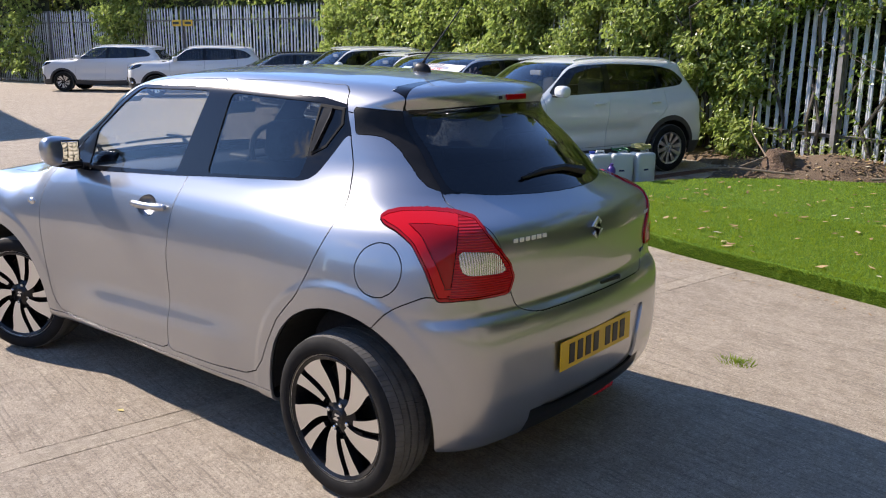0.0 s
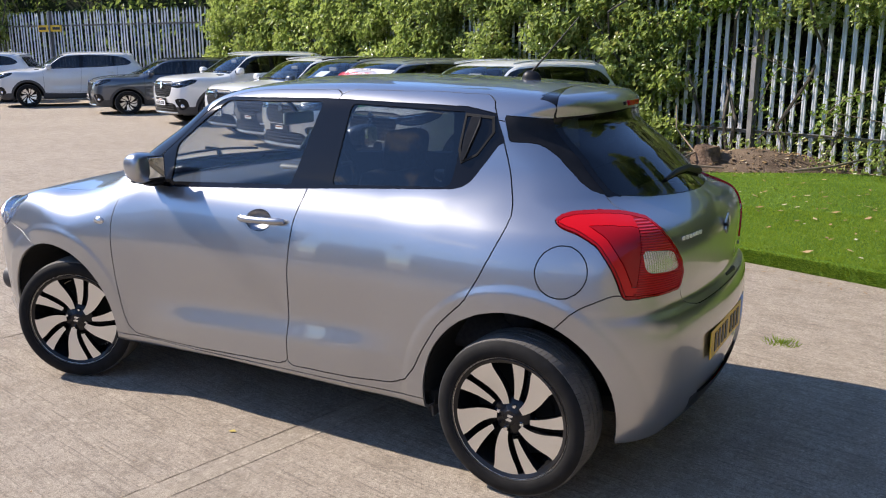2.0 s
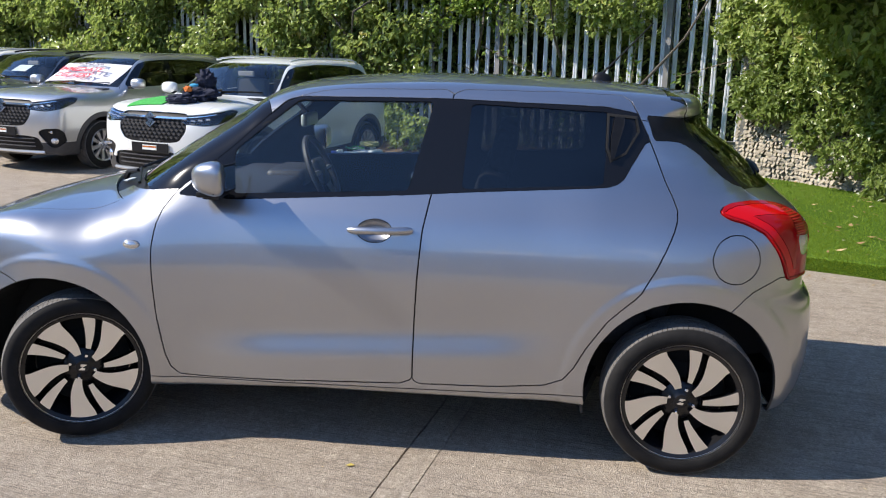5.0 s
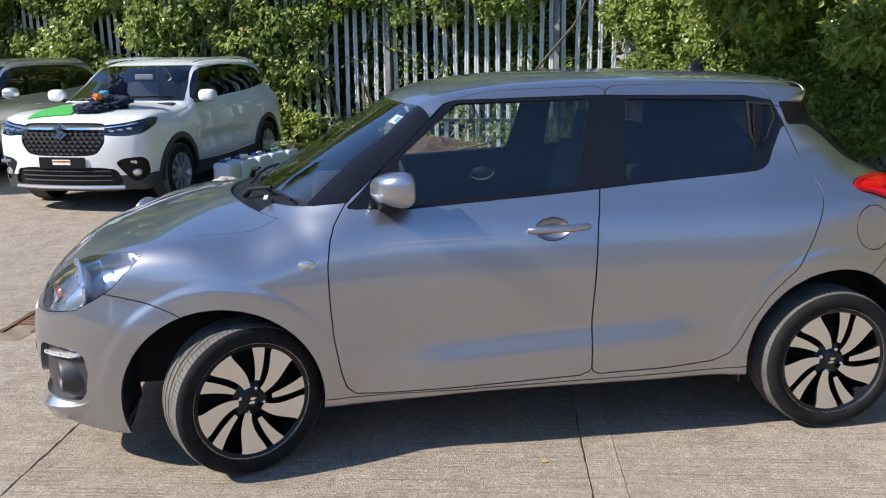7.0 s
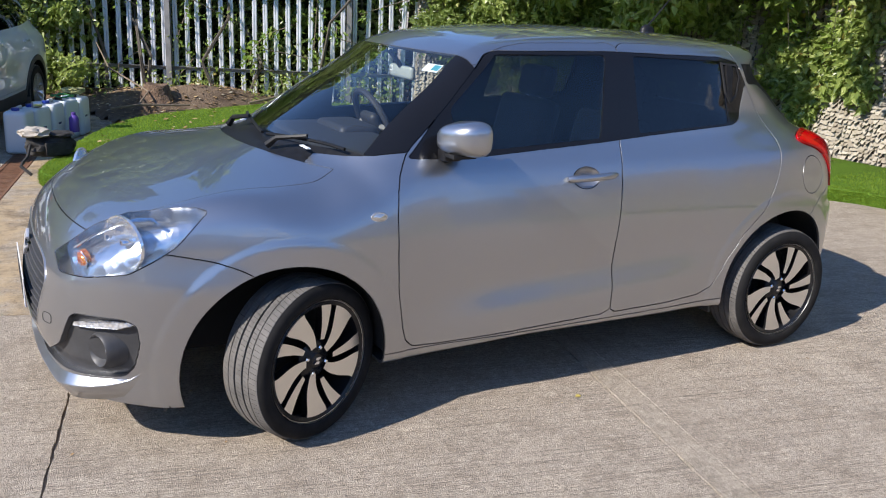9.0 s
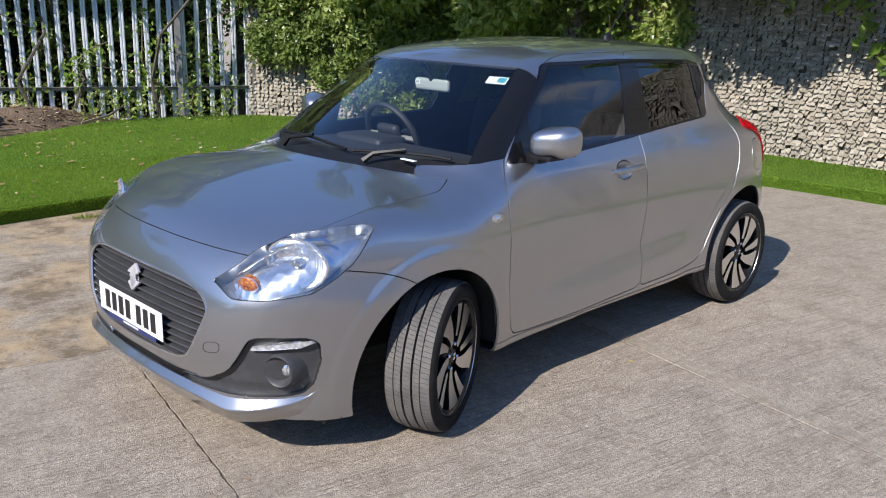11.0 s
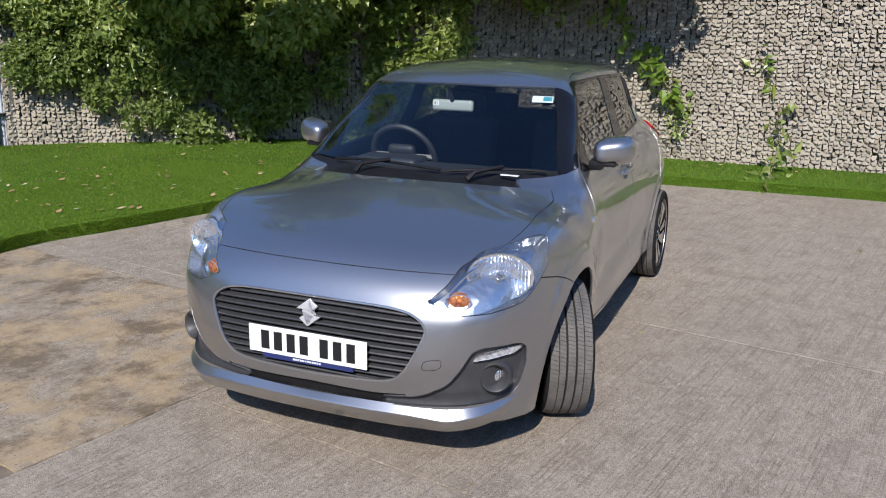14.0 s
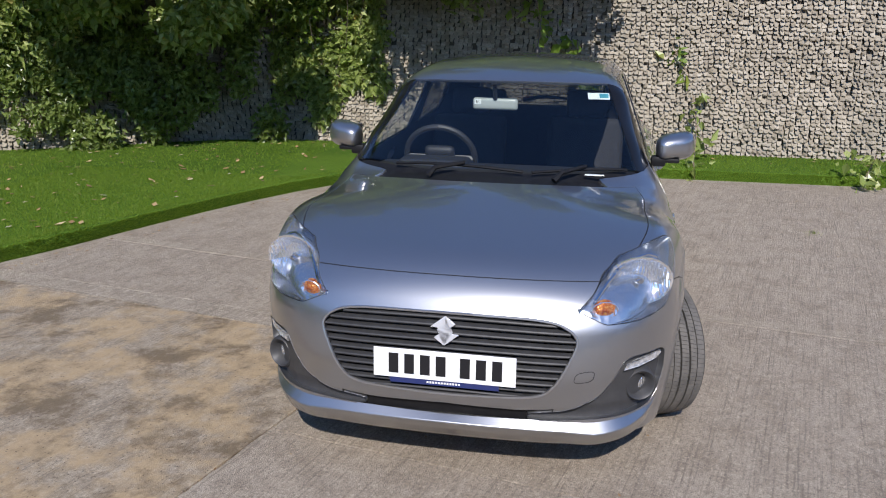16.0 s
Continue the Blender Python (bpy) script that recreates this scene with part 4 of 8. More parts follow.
def clumps(centres, per, spread, rg):
    out = []
    for c, s in zip(centres, spread):
        q = rg.normal(0, 1, (per, 3))
        q /= np.linalg.norm(q, axis=1)[:, None]
        q *= rg.uniform(0.35, 1.0, per)[:, None] ** 0.6
        out.append(np.array(c) + q * np.array(s))
    return np.concatenate(out)


def hedge(a, b, low, high, depth, count, size, material, seed, label, back=True, name="hedge"):
    """A run of bushes from a to b."""
    rg = np.random.default_rng(seed)
    h = tagged(new(name), label, "hedge")
    a, b = np.array(a, float), np.array(b, float)
    d = b - a
    L = np.linalg.norm(d)
    d /= L
    nrm = np.array((-d[1], d[0]))
    if nrm @ (np.array((0.0, 2.0)) - a) < 0:
        nrm = -nrm
    k = max(4, int(L * (high - low) * 13))
    s = rg.uniform(0, L, k)
    z = low + (high - low) * rg.uniform(0, 1, k)
    o = depth * rg.uniform(-0.5, 0.5, k)
    cen = np.column_stack([a + d * s[:, None] + nrm * o[:, None], z])
    spr = rg.uniform(0.18, 0.42, (k, 1)) * np.array([1.0, 1.0, 0.8]) * min(1.0, 0.55 + depth)
    pts = clumps(cen, max(4, count // k), spr, rg)
    pts = pts[pts[:, 2] > 0.03]
    first = foliage("leaves", pts, size, material, h, seed, 0.62, (nrm[0] * 0.45 + SUN.x, nrm[1] * 0.45 + SUN.y, SUN.z + 0.1))
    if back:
        # sheet behind the leaves, coloured as the hedge's shaded depth
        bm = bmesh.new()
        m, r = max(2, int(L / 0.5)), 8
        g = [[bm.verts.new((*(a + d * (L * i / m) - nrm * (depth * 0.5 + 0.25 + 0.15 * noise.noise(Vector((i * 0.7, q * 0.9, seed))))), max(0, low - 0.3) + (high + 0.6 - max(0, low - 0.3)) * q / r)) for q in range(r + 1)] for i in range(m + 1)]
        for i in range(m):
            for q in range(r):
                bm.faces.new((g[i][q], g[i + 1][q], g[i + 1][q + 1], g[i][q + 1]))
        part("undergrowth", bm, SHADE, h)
    for i in range(max(3, int(L))):
        s0 = rg.uniform(0, L)
        p = a + d * s0 - nrm * depth * 0.2
        path = [(p[0], p[1], 0.0)]
        for q in range(5):
            path.append((p[0] + rg.normal(0, 0.12) * (q + 1), p[1] + rg.normal(0, 0.08) * (q + 1), high * 0.9 * (q + 1) / 5))
        part("branch", tube_bm(path, 0.02, 5, [0.03 - 0.004 * j for j in range(6)]), BARK, h)
    return h


# behind the fence, dense and dark
hedge((-3.4, -8.45), (2.6, -10.85), 0.2, 4.8, 0.6, 30000, 0.085, LEAVES, 21, "dark green bushes crowding behind the steel fence")
hedge((2.4, -10.9), (12.0, -15.6), 0.2, 5.5, 0.7, 16000, 0.12, LEAVES_DARK, 22, "dark green bushes behind the far fence")
hedge((11.0, -15.2), (17.0, -17.3), 0.3, 7.0, 1.0, 6000, 0.16, LEAVES_DARK, 24, "dark green trees behind the far fence")
hedge((16.0, -17.2), (46.0, -15.6), 0.3, 7.0, 1.0, 15000, 0.2, LEAVES_DARK, 23, "dark green trees behind the far fence")
# in front of and over the fence
hedge((0.95, -9.30), (3.2, -10.2), 0.25, 4.0, 0.5, 26000, 0.10, LEAVES, 31, "leafy hedge growing through the fence behind a white car", False)
hedge((3.0, -10.1), (6.5, -11.6), 0.3, 4.4, 0.7, 46000, 0.095, LEAVES, 30, "leafy hedge over the fence behind parked cars", True)
hedge((6.0, -11.5), (10.5, -13.6), 0.4, 4.6, 0.8, 40000, 0.11, LEAVES, 32, "leafy hedge over the fence behind parked cars", True)
hedge((10.0, -13.3), (17.2, -16.2), 0.7, 5.4, 0.8, 28000, 0.14, LEAVES, 33, "leafy hedge over the fence behind parked cars", True)
hedge((26.5, -15.4), (29.0, -15.2), 1.2, 5.5, 0.6, 4600, 0.17, LEAVES, 34, "ivy clump on the far fence", False)
hedge((33.0, -14.6), (43.0, -13.9), 0.4, 6.5, 1.0, 11000, 0.2, LEAVES, 35, "ivy clump at the end of the far fence", True)
hedge((-0.25, -8.85), (1.15, -9.35), 2.1, 3.7, 0.40, 4600, 0.085, LEAVES_PALE, 36, "pale bramble and bindweed climbing the fence", False, "bramble")
hedge((-2.2, -8.00), (-0.3, -8.78), 1.95, 3.4, 0.3, 6000, 0.075, LEAVES, 37, "ivy hanging over the top of the fence", False, "ivy")


def vine(name, path, n, size, material, label, seed, spread=0.10):
    """A climbing stem with leaves."""
    rg = np.random.default_rng(seed)
    v = tagged(new(name), label, "plant")
    part("stem", tube_bm(path, 0.006, 5), TWIG, v)
    P = np.array(path)
    t = rg.uniform(0, len(P) - 1.001, n)
    i = t.astype(int)
    q = P[i] * (1 - (t - i))[:, None] + P[i + 1] * (t - i)[:, None] + rg.normal(0, spread, (n, 3)) * (1, 1, 0.8)
    q[:, 2] = np.maximum(q[:, 2], 0.03)
    foliage("leaves", q, size, material, v, seed, 0.7, (0.7, 0.3, 0.6))
    return v


for i, (x, z0, z1) in enumerate(((-3.0, 0.1, 1.6), (-2.6, 0.1, 1.2), (-2.1, 0.1, 2.4), (-1.75, 0.1, 1.0), (-1.4, 0.1, 1.2), (-0.7, 0.1, 2.2), (-0.2, 0.1, 1.7), (0.5, 0.1, 1.4))):
    y = np.interp(x, [p[0] for p in FENCE_LINE], [p[1] for p in FENCE_LINE]) + 0.10
    rr = random.Random(i)
    path = [(x + rr.uniform(-0.12, 0.12) * k, y + rr.uniform(-0.03, 0.03), z0 + (z1 - z0) * k / 6) for k in range(7)]
    vine("bindweed", path, 130, 0.075, LEAVES_PALE, "pale green bindweed climbing the steel fence", 60 + i, 0.09)
    vine("weed", [(x + 0.2, y + 0.15, 0.1), (x + 0.25, y + 0.2, 0.3), (x + 0.3, y + 0.2, 0.42)], 90, 0.06, LEAVES, "low weeds at the foot of the fence", 70 + i, 0.14)

# vines on the sunlit wall, and the seedling at its foot
vine("vine", [(-6.2, -0.85, 2.5), (-6.18, -0.6, 2.04), (-6.2, -0.46, 1.66), (-6.2, -0.19, 1.34), (-6.2, 0.04, 1.09), (-6.22, 0.26, 0.85)], 125, 0.17, LEAVES_PALE, "bright green vine with broad leaves on the netting wall", 80, 0.10)
vine("ivy_tuft", [(-6.25, 0.05, 0.92), (-6.22, 0.24, 0.82), (-6.22, 0.30, 0.66), (-6.22, 0.24, 0.47)], 260, 0.06, LEAVES, "small-leaved ivy tuft below the vine on the wall", 84, 0.075)
vine("vine", [(-6.25, 1.10, 1.50), (-6.2, 1.18, 1.36), (-6.2, 1.28, 1.20), (-6.2, 1.38, 1.05)], 15, 0.17, LEAVES_PALE, "small bright vine on the sunlit netting wall", 81, 0.075)
vine("seedling", [(-4.98, 1.42, 0.02), (-5.3, 1.42, 0.16), (-5.7, 1.46, 0.40), (-6.05, 1.46, 0.62), (-6.2, 1.42, 0.86)], 52, 0.15, LEAVES, "dark green seedling sprawling over the turf edge", 82, 0.085)
vine("seedling", [(-4.9, 3.15, 0.02), (-4.95, 3.2, 0.15), (-5.05, 3.3, 0.35)], 60, 0.12, LEAVES, "dark green seedling at the turf edge", 83, 0.12)


def hanging(name, centres, spread, n, size, material, label, seed, trunk=None):
    rg = np.random.default_rng(seed)
    t = tagged(new(name), label, "tree")
    if trunk:
        part("trunk", tube_bm(trunk, 0.15, 9, [0.17 - 0.10 * i / (len(trunk) - 1) for i in range(len(trunk))]), BARK, t, smooth=True)
    pts = clumps(centres, n // len(centres), [spread] * len(centres), rg)
    foliage("crown", pts, size, material, t, seed, 0.5, (SUN.x + 0.1, SUN.y + 0.35, SUN.z))
    top = trunk[-1] if trunk else centres[0]
    for c in [q for q in centres if q[2] > 3.0][::3] if trunk else []:
        mid = [(top[0] + c[0]) / 2 + rg.normal(0, 0.1), (top[1] + c[1]) / 2 + rg.normal(0, 0.1), (top[2] + c[2]) / 2 + 0.25]
        part("limb", tube_bm([top, mid, c], 0.03, 6, [0.045, 0.028, 0.008]), BARK, t)
    return t


rg = np.random.default_rng(9)
SUN_WAY = np.array(SUN) / SUN.z


def along_wall(s):
    return np.array((-3.4 + (-6.15 + 3.4) * s, -7.6 + (-3.95 + 7.6) * s))


SPRAYS = [(-5.09, -4.31, 1.41), (-4.79, -4.69, 1.68), (-5.27, -4.08, 1.59), (-5.85, -3.35, 1.22), (-6.11, -3.01, 1.34), (-6.05, -2.82, 1.50), (-5.94, -3.23, 1.61), (-5.50, -3.79, 1.36), (-4.60, -4.93, 1.53)]


def open_above(c):
    """Whether a bough at c leaves the sun to the hanging sprays."""
    for tip in SPRAYS:
        for up in (0.1, 0.45):
            k = c[2] - tip[2] - up
            if k > 0.2 and math.hypot(c[0] - tip[0] - SUN_WAY[0] * k, c[1] - tip[1] - SUN_WAY[1] * k) < 0.42:
                return False
    return True


# boughs that hang in front of the shaded wall
cs = []
for s in np.linspace(0.30, 1.0, 52):
    p = along_wall(s) + rg.uniform(0.1, 0.8, 2)
    cs.append((p[0], p[1], rg.uniform(1.85 if s > 0.5 else 2.3, 3.4) - 0.45 * max(0, math.sin(s * 19)) ** 2))
hanging("overhanging_tree", cs, (0.42, 0.42, 0.34), 30000, 0.12, LEAVES, "dark tree hanging over the netting wall", 91, [(-6.6, -7.6, 0.0), (-6.5, -7.5, 1.5), (-6.2, -7.2, 3.0), (-6.0, -6.8, 4.2)])
# unseen crown, set up the sun's way over the lawn to shade wall and corner
cs = []
for k in range(150):
    s, z = rg.uniform(0.50, 1.14), rg.uniform(0.30, 3.0)
    h = max(2.55, z + rg.uniform(0.2, 0.9))
    p = along_wall(s) + SUN_WAY[:2] * (h - z)
    cs.append((p[0], p[1], h))
cs = [c for c in cs if open_above(c)]
hanging("spreading_tree", cs, (0.42, 0.42, 0.22), 26000, 0.15, LEAVES, "tree spreading its boughs over the corner of the yard", 93, [(-5.6, -9.0, 0.0), (-5.6, -8.9, 2.0), (-5.2, -8.3, 4.0), (-4.2, -7.2, 5.0)])
cs = []
for k in range(90):
    t = rg.uniform(-0.08, 0.48)
    p = along_wall(t) + rg.uniform(-0.02, 0.18, 2)
    cs.append((p[0], p[1], rg.uniform(1.75 - 0.8 * max(0, t), 3.5)))
hanging("leafy_bush", cs, (0.27, 0.24, 0.27), 32000, 0.08, LEAVES, "leafy boughs over the end of the fence", 92, [(-3.7, -8.6, 0.0), (-3.7, -8.5, 1.6), (-3.6, -8.2, 3.2)])
cs = [(-6.0 + rg.uniform(-0.5, 0.4), -2.6 + rg.uniform(-1.6, 1.4), rg.uniform(1.9, 4.4)) for _ in range(34)]
# extra clumps above the view, up-sun, so that their shade falls on the wall
for k in range(84):
    y0 = rg.uniform(-4.2, 0.2)
    z = rg.uniform(0.7 + 0.22 * (y0 + 4.2), 3.2)
    h = max(2.6, z + rg.uniform(0.2, 0.9))
    cs.append((-6.3 + SUN_WAY[0] * (h - z), y0 + SUN_WAY[1] * (h - z), h))
cs = [c for c in cs if open_above(c)]
# the darker leaf colour puts shade into these boughs
hanging("leafy_boughs", cs, (0.45, 0.45, 0.36), 30000, 0.13, LEAVES_DARK, "boughs reaching over the netting wall", 94, [(-8.6, -3.5, 0.0), (-8.5, -3.4, 2.0), (-8.0, -3.0, 4.0)])
# ivy low on the shaded wall
cs = []
for s in np.linspace(0.40, 0.95, 20):
    p = along_wall(s) + rg.uniform(0, 0.16, 2)
    cs.append((p[0], p[1], rg.uniform(0.2, 1.9)))
hanging("ivy", cs, (0.24, 0.24, 0.36), 8500, 0.085, LEAVES_DARK, "ivy creeping over the shaded netting wall", 95)

# tall trees beyond the walls and the fence
for i, (x, y, h) in enumerate(((-10.5, -5.0, 11.0), (-9.0, -8.0, 11.0), (-11.5, -1.2, 9.5), (-12.0, 2.2, 7.6), (-7.0, -11.0, 5.6), (-2.0, -13.0, 6.5), (5.5, -15.5, 7.5))):
    cs = [(x + rg.normal(0, 1.3), y + rg.normal(0, 1.5), h * rg.uniform(0.45, 1.0)) for _ in range(26)]
    hanging("tree", cs, (0.9, 0.9, 0.6), 9000, 0.30, LEAVES_DARK, "tall leafy tree beyond the edge of the yard", 120 + i, [(x, y, 0.0), (x + 0.1, y, h * 0.25), (x - 0.1, y + 0.1, h * 0.5), (x, y, h * 0.75)])

# ivy over the first half of the shaded wall
cs = []
for k in range(120):
    s = rg.uniform(-0.03, 0.62)
    p = along_wall(s) + rg.uniform(0.0, 0.10, 2)
    cs.append((p[0], p[1], rg.uniform(0.45 if s > 0.20 else 0.95, 2.2) if rg.uniform() < 0.75 else rg.uniform(1.8, 3.2)))
hanging("ivy", cs, (0.20, 0.20, 0.24), 24000, 0.075, LEAVES_DARK, "leafy green ivy hanging down the netting wall", 97)

# ivy sheet in the corner of the two walls
cs = []
for k in range(84):
    y, z = rg.uniform(-4.15, -2.55), rg.uniform(0.42, 2.9)
    if y > -2.85 and z < 0.9 and rg.uniform() < 0.6:
        continue
    cs.append((-6.24 + rg.uniform(-0.03, 0.06), y, z))
hanging("ivy", cs, (0.07, 0.19, 0.20), 7600, 0.105, LEAVES, "dense green ivy sheet in the corner of the netting walls", 98)


def spray(tips, reach, n, size, material, label, seed):
    """Drooping twigs with leaflets in pairs, hung from the tree above."""
    rg = np.random.default_rng(seed)
    t = tagged(new("hanging_spray"), label, "branch")
    for tip in tips:
        tip = np.array(tip)
        root = tip + np.array((rg.uniform(-0.35, 0.1), rg.uniform(-0.4, 0.0), reach * rg.uniform(0.8, 1.2)))
        sag = np.array((0.22, 0.16, 0.12)) * rg.uniform(0.5, 1.2)
        path = [root * (1 - q) + tip * q + sag * math.sin(math.pi * q) for q in np.linspace(0, 1, 7)]
        part("twig", tube_bm([tuple(p) for p in path], 0.006, 5, [0.008 - 0.001 * q for q in range(7)]), BARK, t)
        P = np.array(path)
        u = rg.uniform(1.0, 5.999, n)
        i = u.astype(int)
        pts = P[i] * (1 - (u - i))[:, None] + P[i + 1] * (u - i)[:, None] + rg.normal(0, 0.085, (n, 3)) * (1, 1, 0.8)
        foliage("leaves", pts, size, material, t, seed + int(tip[2] * 100), 0.6, (SUN.x, SUN.y + 0.3, SUN.z))
    return t


spray(SPRAYS[:5], 1.3, 60, 0.085, LEAVES_PALE, "sunlit leaf sprays hanging over the shaded corner", 140)
spray(SPRAYS[5:], 1.2, 60, 0.085, LEAVES, "green leaf sprays hanging over the shaded corner", 150)
spray([(-3.60, -6.20, 1.50), (-3.80, -5.94, 1.30), (-4.05, -5.63, 1.52), (-4.25, -6.3, 0.95)], 1.1, 120, 0.10, LEAVES, "green leaf sprays hanging by the end of the fence", 160)

# ---- the silver hatchback ----
R2 = math.sqrt(0.5)
FRONT_DOOR = [(0.80, 1.043), (0.849, 0.968), (0.867, 0.908), (0.879, 0.817), (0.876, 0.678), (0.867, 0.534), (0.843, 0.384), (0.824, 0.324), (0.791, 0.292), (0.672, 0.286),
              (0.388, 0.293), (-0.171, 0.313), (-0.173, 0.56), (-0.183, 0.748), (-0.196, 0.926), (-0.222, 1.063), (-0.245, 1.244), (-0.291, 1.459),
              (0.173, 1.449), (0.284, 1.432), (0.394, 1.400), (0.592, 1.215)]
REAR_DOOR = [(-0.171, 0.313), (-0.492, 0.320), (-0.696, 0.334), (-0.762, 0.361), (-0.803, 0.411), (-0.852, 0.506), (-0.922, 0.614), (-1.034, 0.721), (-1.092, 0.823),
             (-1.141, 0.931), (-1.164, 0.993), (-1.169, 1.035), (-1.155, 1.076), (-1.130, 1.128), (-1.092, 1.222), (-1.06, 1.296), (-1.013, 1.391), (-0.99, 1.432),
             (-0.953, 1.452), (-0.742, 1.46), (-0.291, 1.459), (-0.245, 1.244), (-0.222, 1.063), (-0.196, 0.926), (-0.183, 0.748), (-0.173, 0.56)]
FRAME = [(0.80, 1.024), (0.56, 1.015), (-0.114, 1.054), (-0.372, 1.074), (-0.90, 1.109), (-0.935, 1.118), (-0.963, 1.136), (-1.03, 1.247), (-1.048, 1.277), (-1.10, 1.285),
         (-1.10, 1.376), (-1.05, 1.378), (-0.89, 1.408), (-0.214, 1.423), (0.345, 1.415), (0.385, 1.400), (0.571, 1.247), (0.753, 1.062)]
FRONT_GLASS = [(0.575, 1.036), (-0.128, 1.070), (-0.212, 1.411), (0.340, 1.404), (0.585, 1.200)]
REAR_GLASS = [(-0.361, 1.408), (-0.338, 1.084), (-0.888, 1.116), (-0.906, 1.390)]
C_TRIM = [(-1.051, 1.378), (-1.085, 1.284), (-1.135, 1.284), (-1.184, 1.279), (-1.217, 1.265), (-1.267, 1.232), (-1.312, 1.19), (-1.362, 1.148), (-1.398, 1.124), (-1.433, 1.11), (-1.49, 1.098),
          (-1.60, 1.09), (-1.60, 1.30), (-1.27, 1.365), (-1.207, 1.365), (-1.142, 1.372)]
TAIL = [(0.442, 1.028), (0.466, 1.047), (0.515, 1.059), (0.602, 1.063), (0.689, 1.058), (0.764, 1.041), (0.802, 0.992), (0.877, 0.897), (0.894, 0.842), (0.873, 0.785),
        (0.742, 0.784), (0.622, 0.781), (0.586, 0.881), (0.546, 0.960), (0.499, 0.993), (0.457, 1.008)]
HEAD = [(1.105, 0.700), (1.03, 0.655), (0.90, 0.662), (0.745, 0.685), (0.67, 0.73), (0.613, 0.775), (0.575, 0.835), (0.550, 0.886), (0.60, 0.894), (0.67, 0.889), (0.85, 0.853), (0.96, 0.805), (1.03, 0.75)]
GRILLE = [(0.000, 0.674), (0.300, 0.671), (0.400, 0.658), (0.452, 0.630), (0.476, 0.592), (0.412, 0.455), (0.365, 0.402), (0.300, 0.386), (0.000, 0.377),
          (-0.300, 0.386), (-0.365, 0.402), (-0.412, 0.455), (-0.476, 0.592), (-0.452, 0.630), (-0.400, 0.658), (-0.300, 0.671)]
BEZEL = [(0.30, 0.318), (0.45, 0.335), (0.55, 0.385), (0.60, 0.45), (0.635, 0.518), (0.66, 0.530), (0.765, 0.528), (0.785, 0.505), (0.783, 0.43), (0.765, 0.35), (0.742, 0.312), (0.70, 0.305), (0.55, 0.300), (0.40, 0.292), (0.30, 0.290)]
INTAKE = [(-0.385, 0.332), (-0.270, 0.328), (0.000, 0.336), (0.270, 0.328), (0.400, 0.338), (0.340, 0.286), (0.250, 0.280), (0.000, 0.284), (-0.250, 0.280), (-0.340, 0.286)]
RECESS = [(-0.40, 0.580), (0.40, 0.580), (0.345, 0.45), (0.335, 0.33), (-0.335, 0.33), (-0.345, 0.45)]
TAILGATE = [(-0.36, 0.703), (0.36, 0.703), (0.442, 0.722), (0.478, 0.78), (0.55, 1.058), (0.512, 1.105), (0.445, 1.375), (0.445, 1.6), (-0.445, 1.6), (-0.445, 1.375), (-0.512, 1.105), (-0.55, 1.058), (-0.478, 0.78), (-0.442, 0.722)]
BACK_GLASS = [(0.0, 1.080), (0.20, 1.083), (0.38, 1.090), (0.49, 1.104), (0.483, 1.151), (0.455, 1.25), (0.425, 1.360), (0.28, 1.370), (0.0, 1.380), (-0.28, 1.370), (-0.425, 1.360), (-0.455, 1.25), (-0.483, 1.151), (-0.49, 1.104), (-0.38, 1.090), (-0.2, 1.083)]
FAR = 9.0
front_door, rear_door = inside(soft(FRONT_DOOR, 0.08)), inside(soft(REAR_DOOR, 0.08))
frame_area, fglass, rglass, ctrim = inside(rounded(FRAME, 0.012)), inside(rounded(FRONT_GLASS, 0.022)), inside(rounded(REAR_GLASS, 0.022)), inside(rounded(C_TRIM, 0.012))
tail_area, head_area, grille_area = inside(rounded(TAIL, 0.014)), inside(rounded(HEAD, 0.016)), inside(soft(GRILLE, 0.2, 2))
bezel_area, intake_area, recess_area = inside(soft(BEZEL, 0.15, 2)), inside(soft(INTAKE, 0.1)), inside(soft(RECESS, 0.1, 2))
gate_area, back_area = inside(rounded(TAILGATE, 0.03)), inside(rounded(BACK_GLASS, 0.03))
lens_area = inside(soft([(0.690, 0.947), (0.828, 0.937), (0.866, 0.862), (0.706, 0.866)], 0.15, 2))
hood_side = spline([(1.0, 0.60), (1.10, 0.668), (1.17, 0.690), (1.35, 0.690), (1.55, 0.70), (1.75, 0.66), (2.1, 0.50)])
nose_line = spline([(0.30, 0.55), (0.40, 0.665), (0.459, 0.700), (0.56, 0.732), (0.66, 0.752), (0.75, 0.73), (0.86, 0.75), (0.95, 0.785), (1.5, 0.790)])
tail_line = spline([(0.30, 0.55), (0.36, 0.62), (0.41, 0.672), (0.455, 0.725), (0.53, 0.772), (0.60, 0.797), (0.90, 0.787), (1.4, 0.77)])


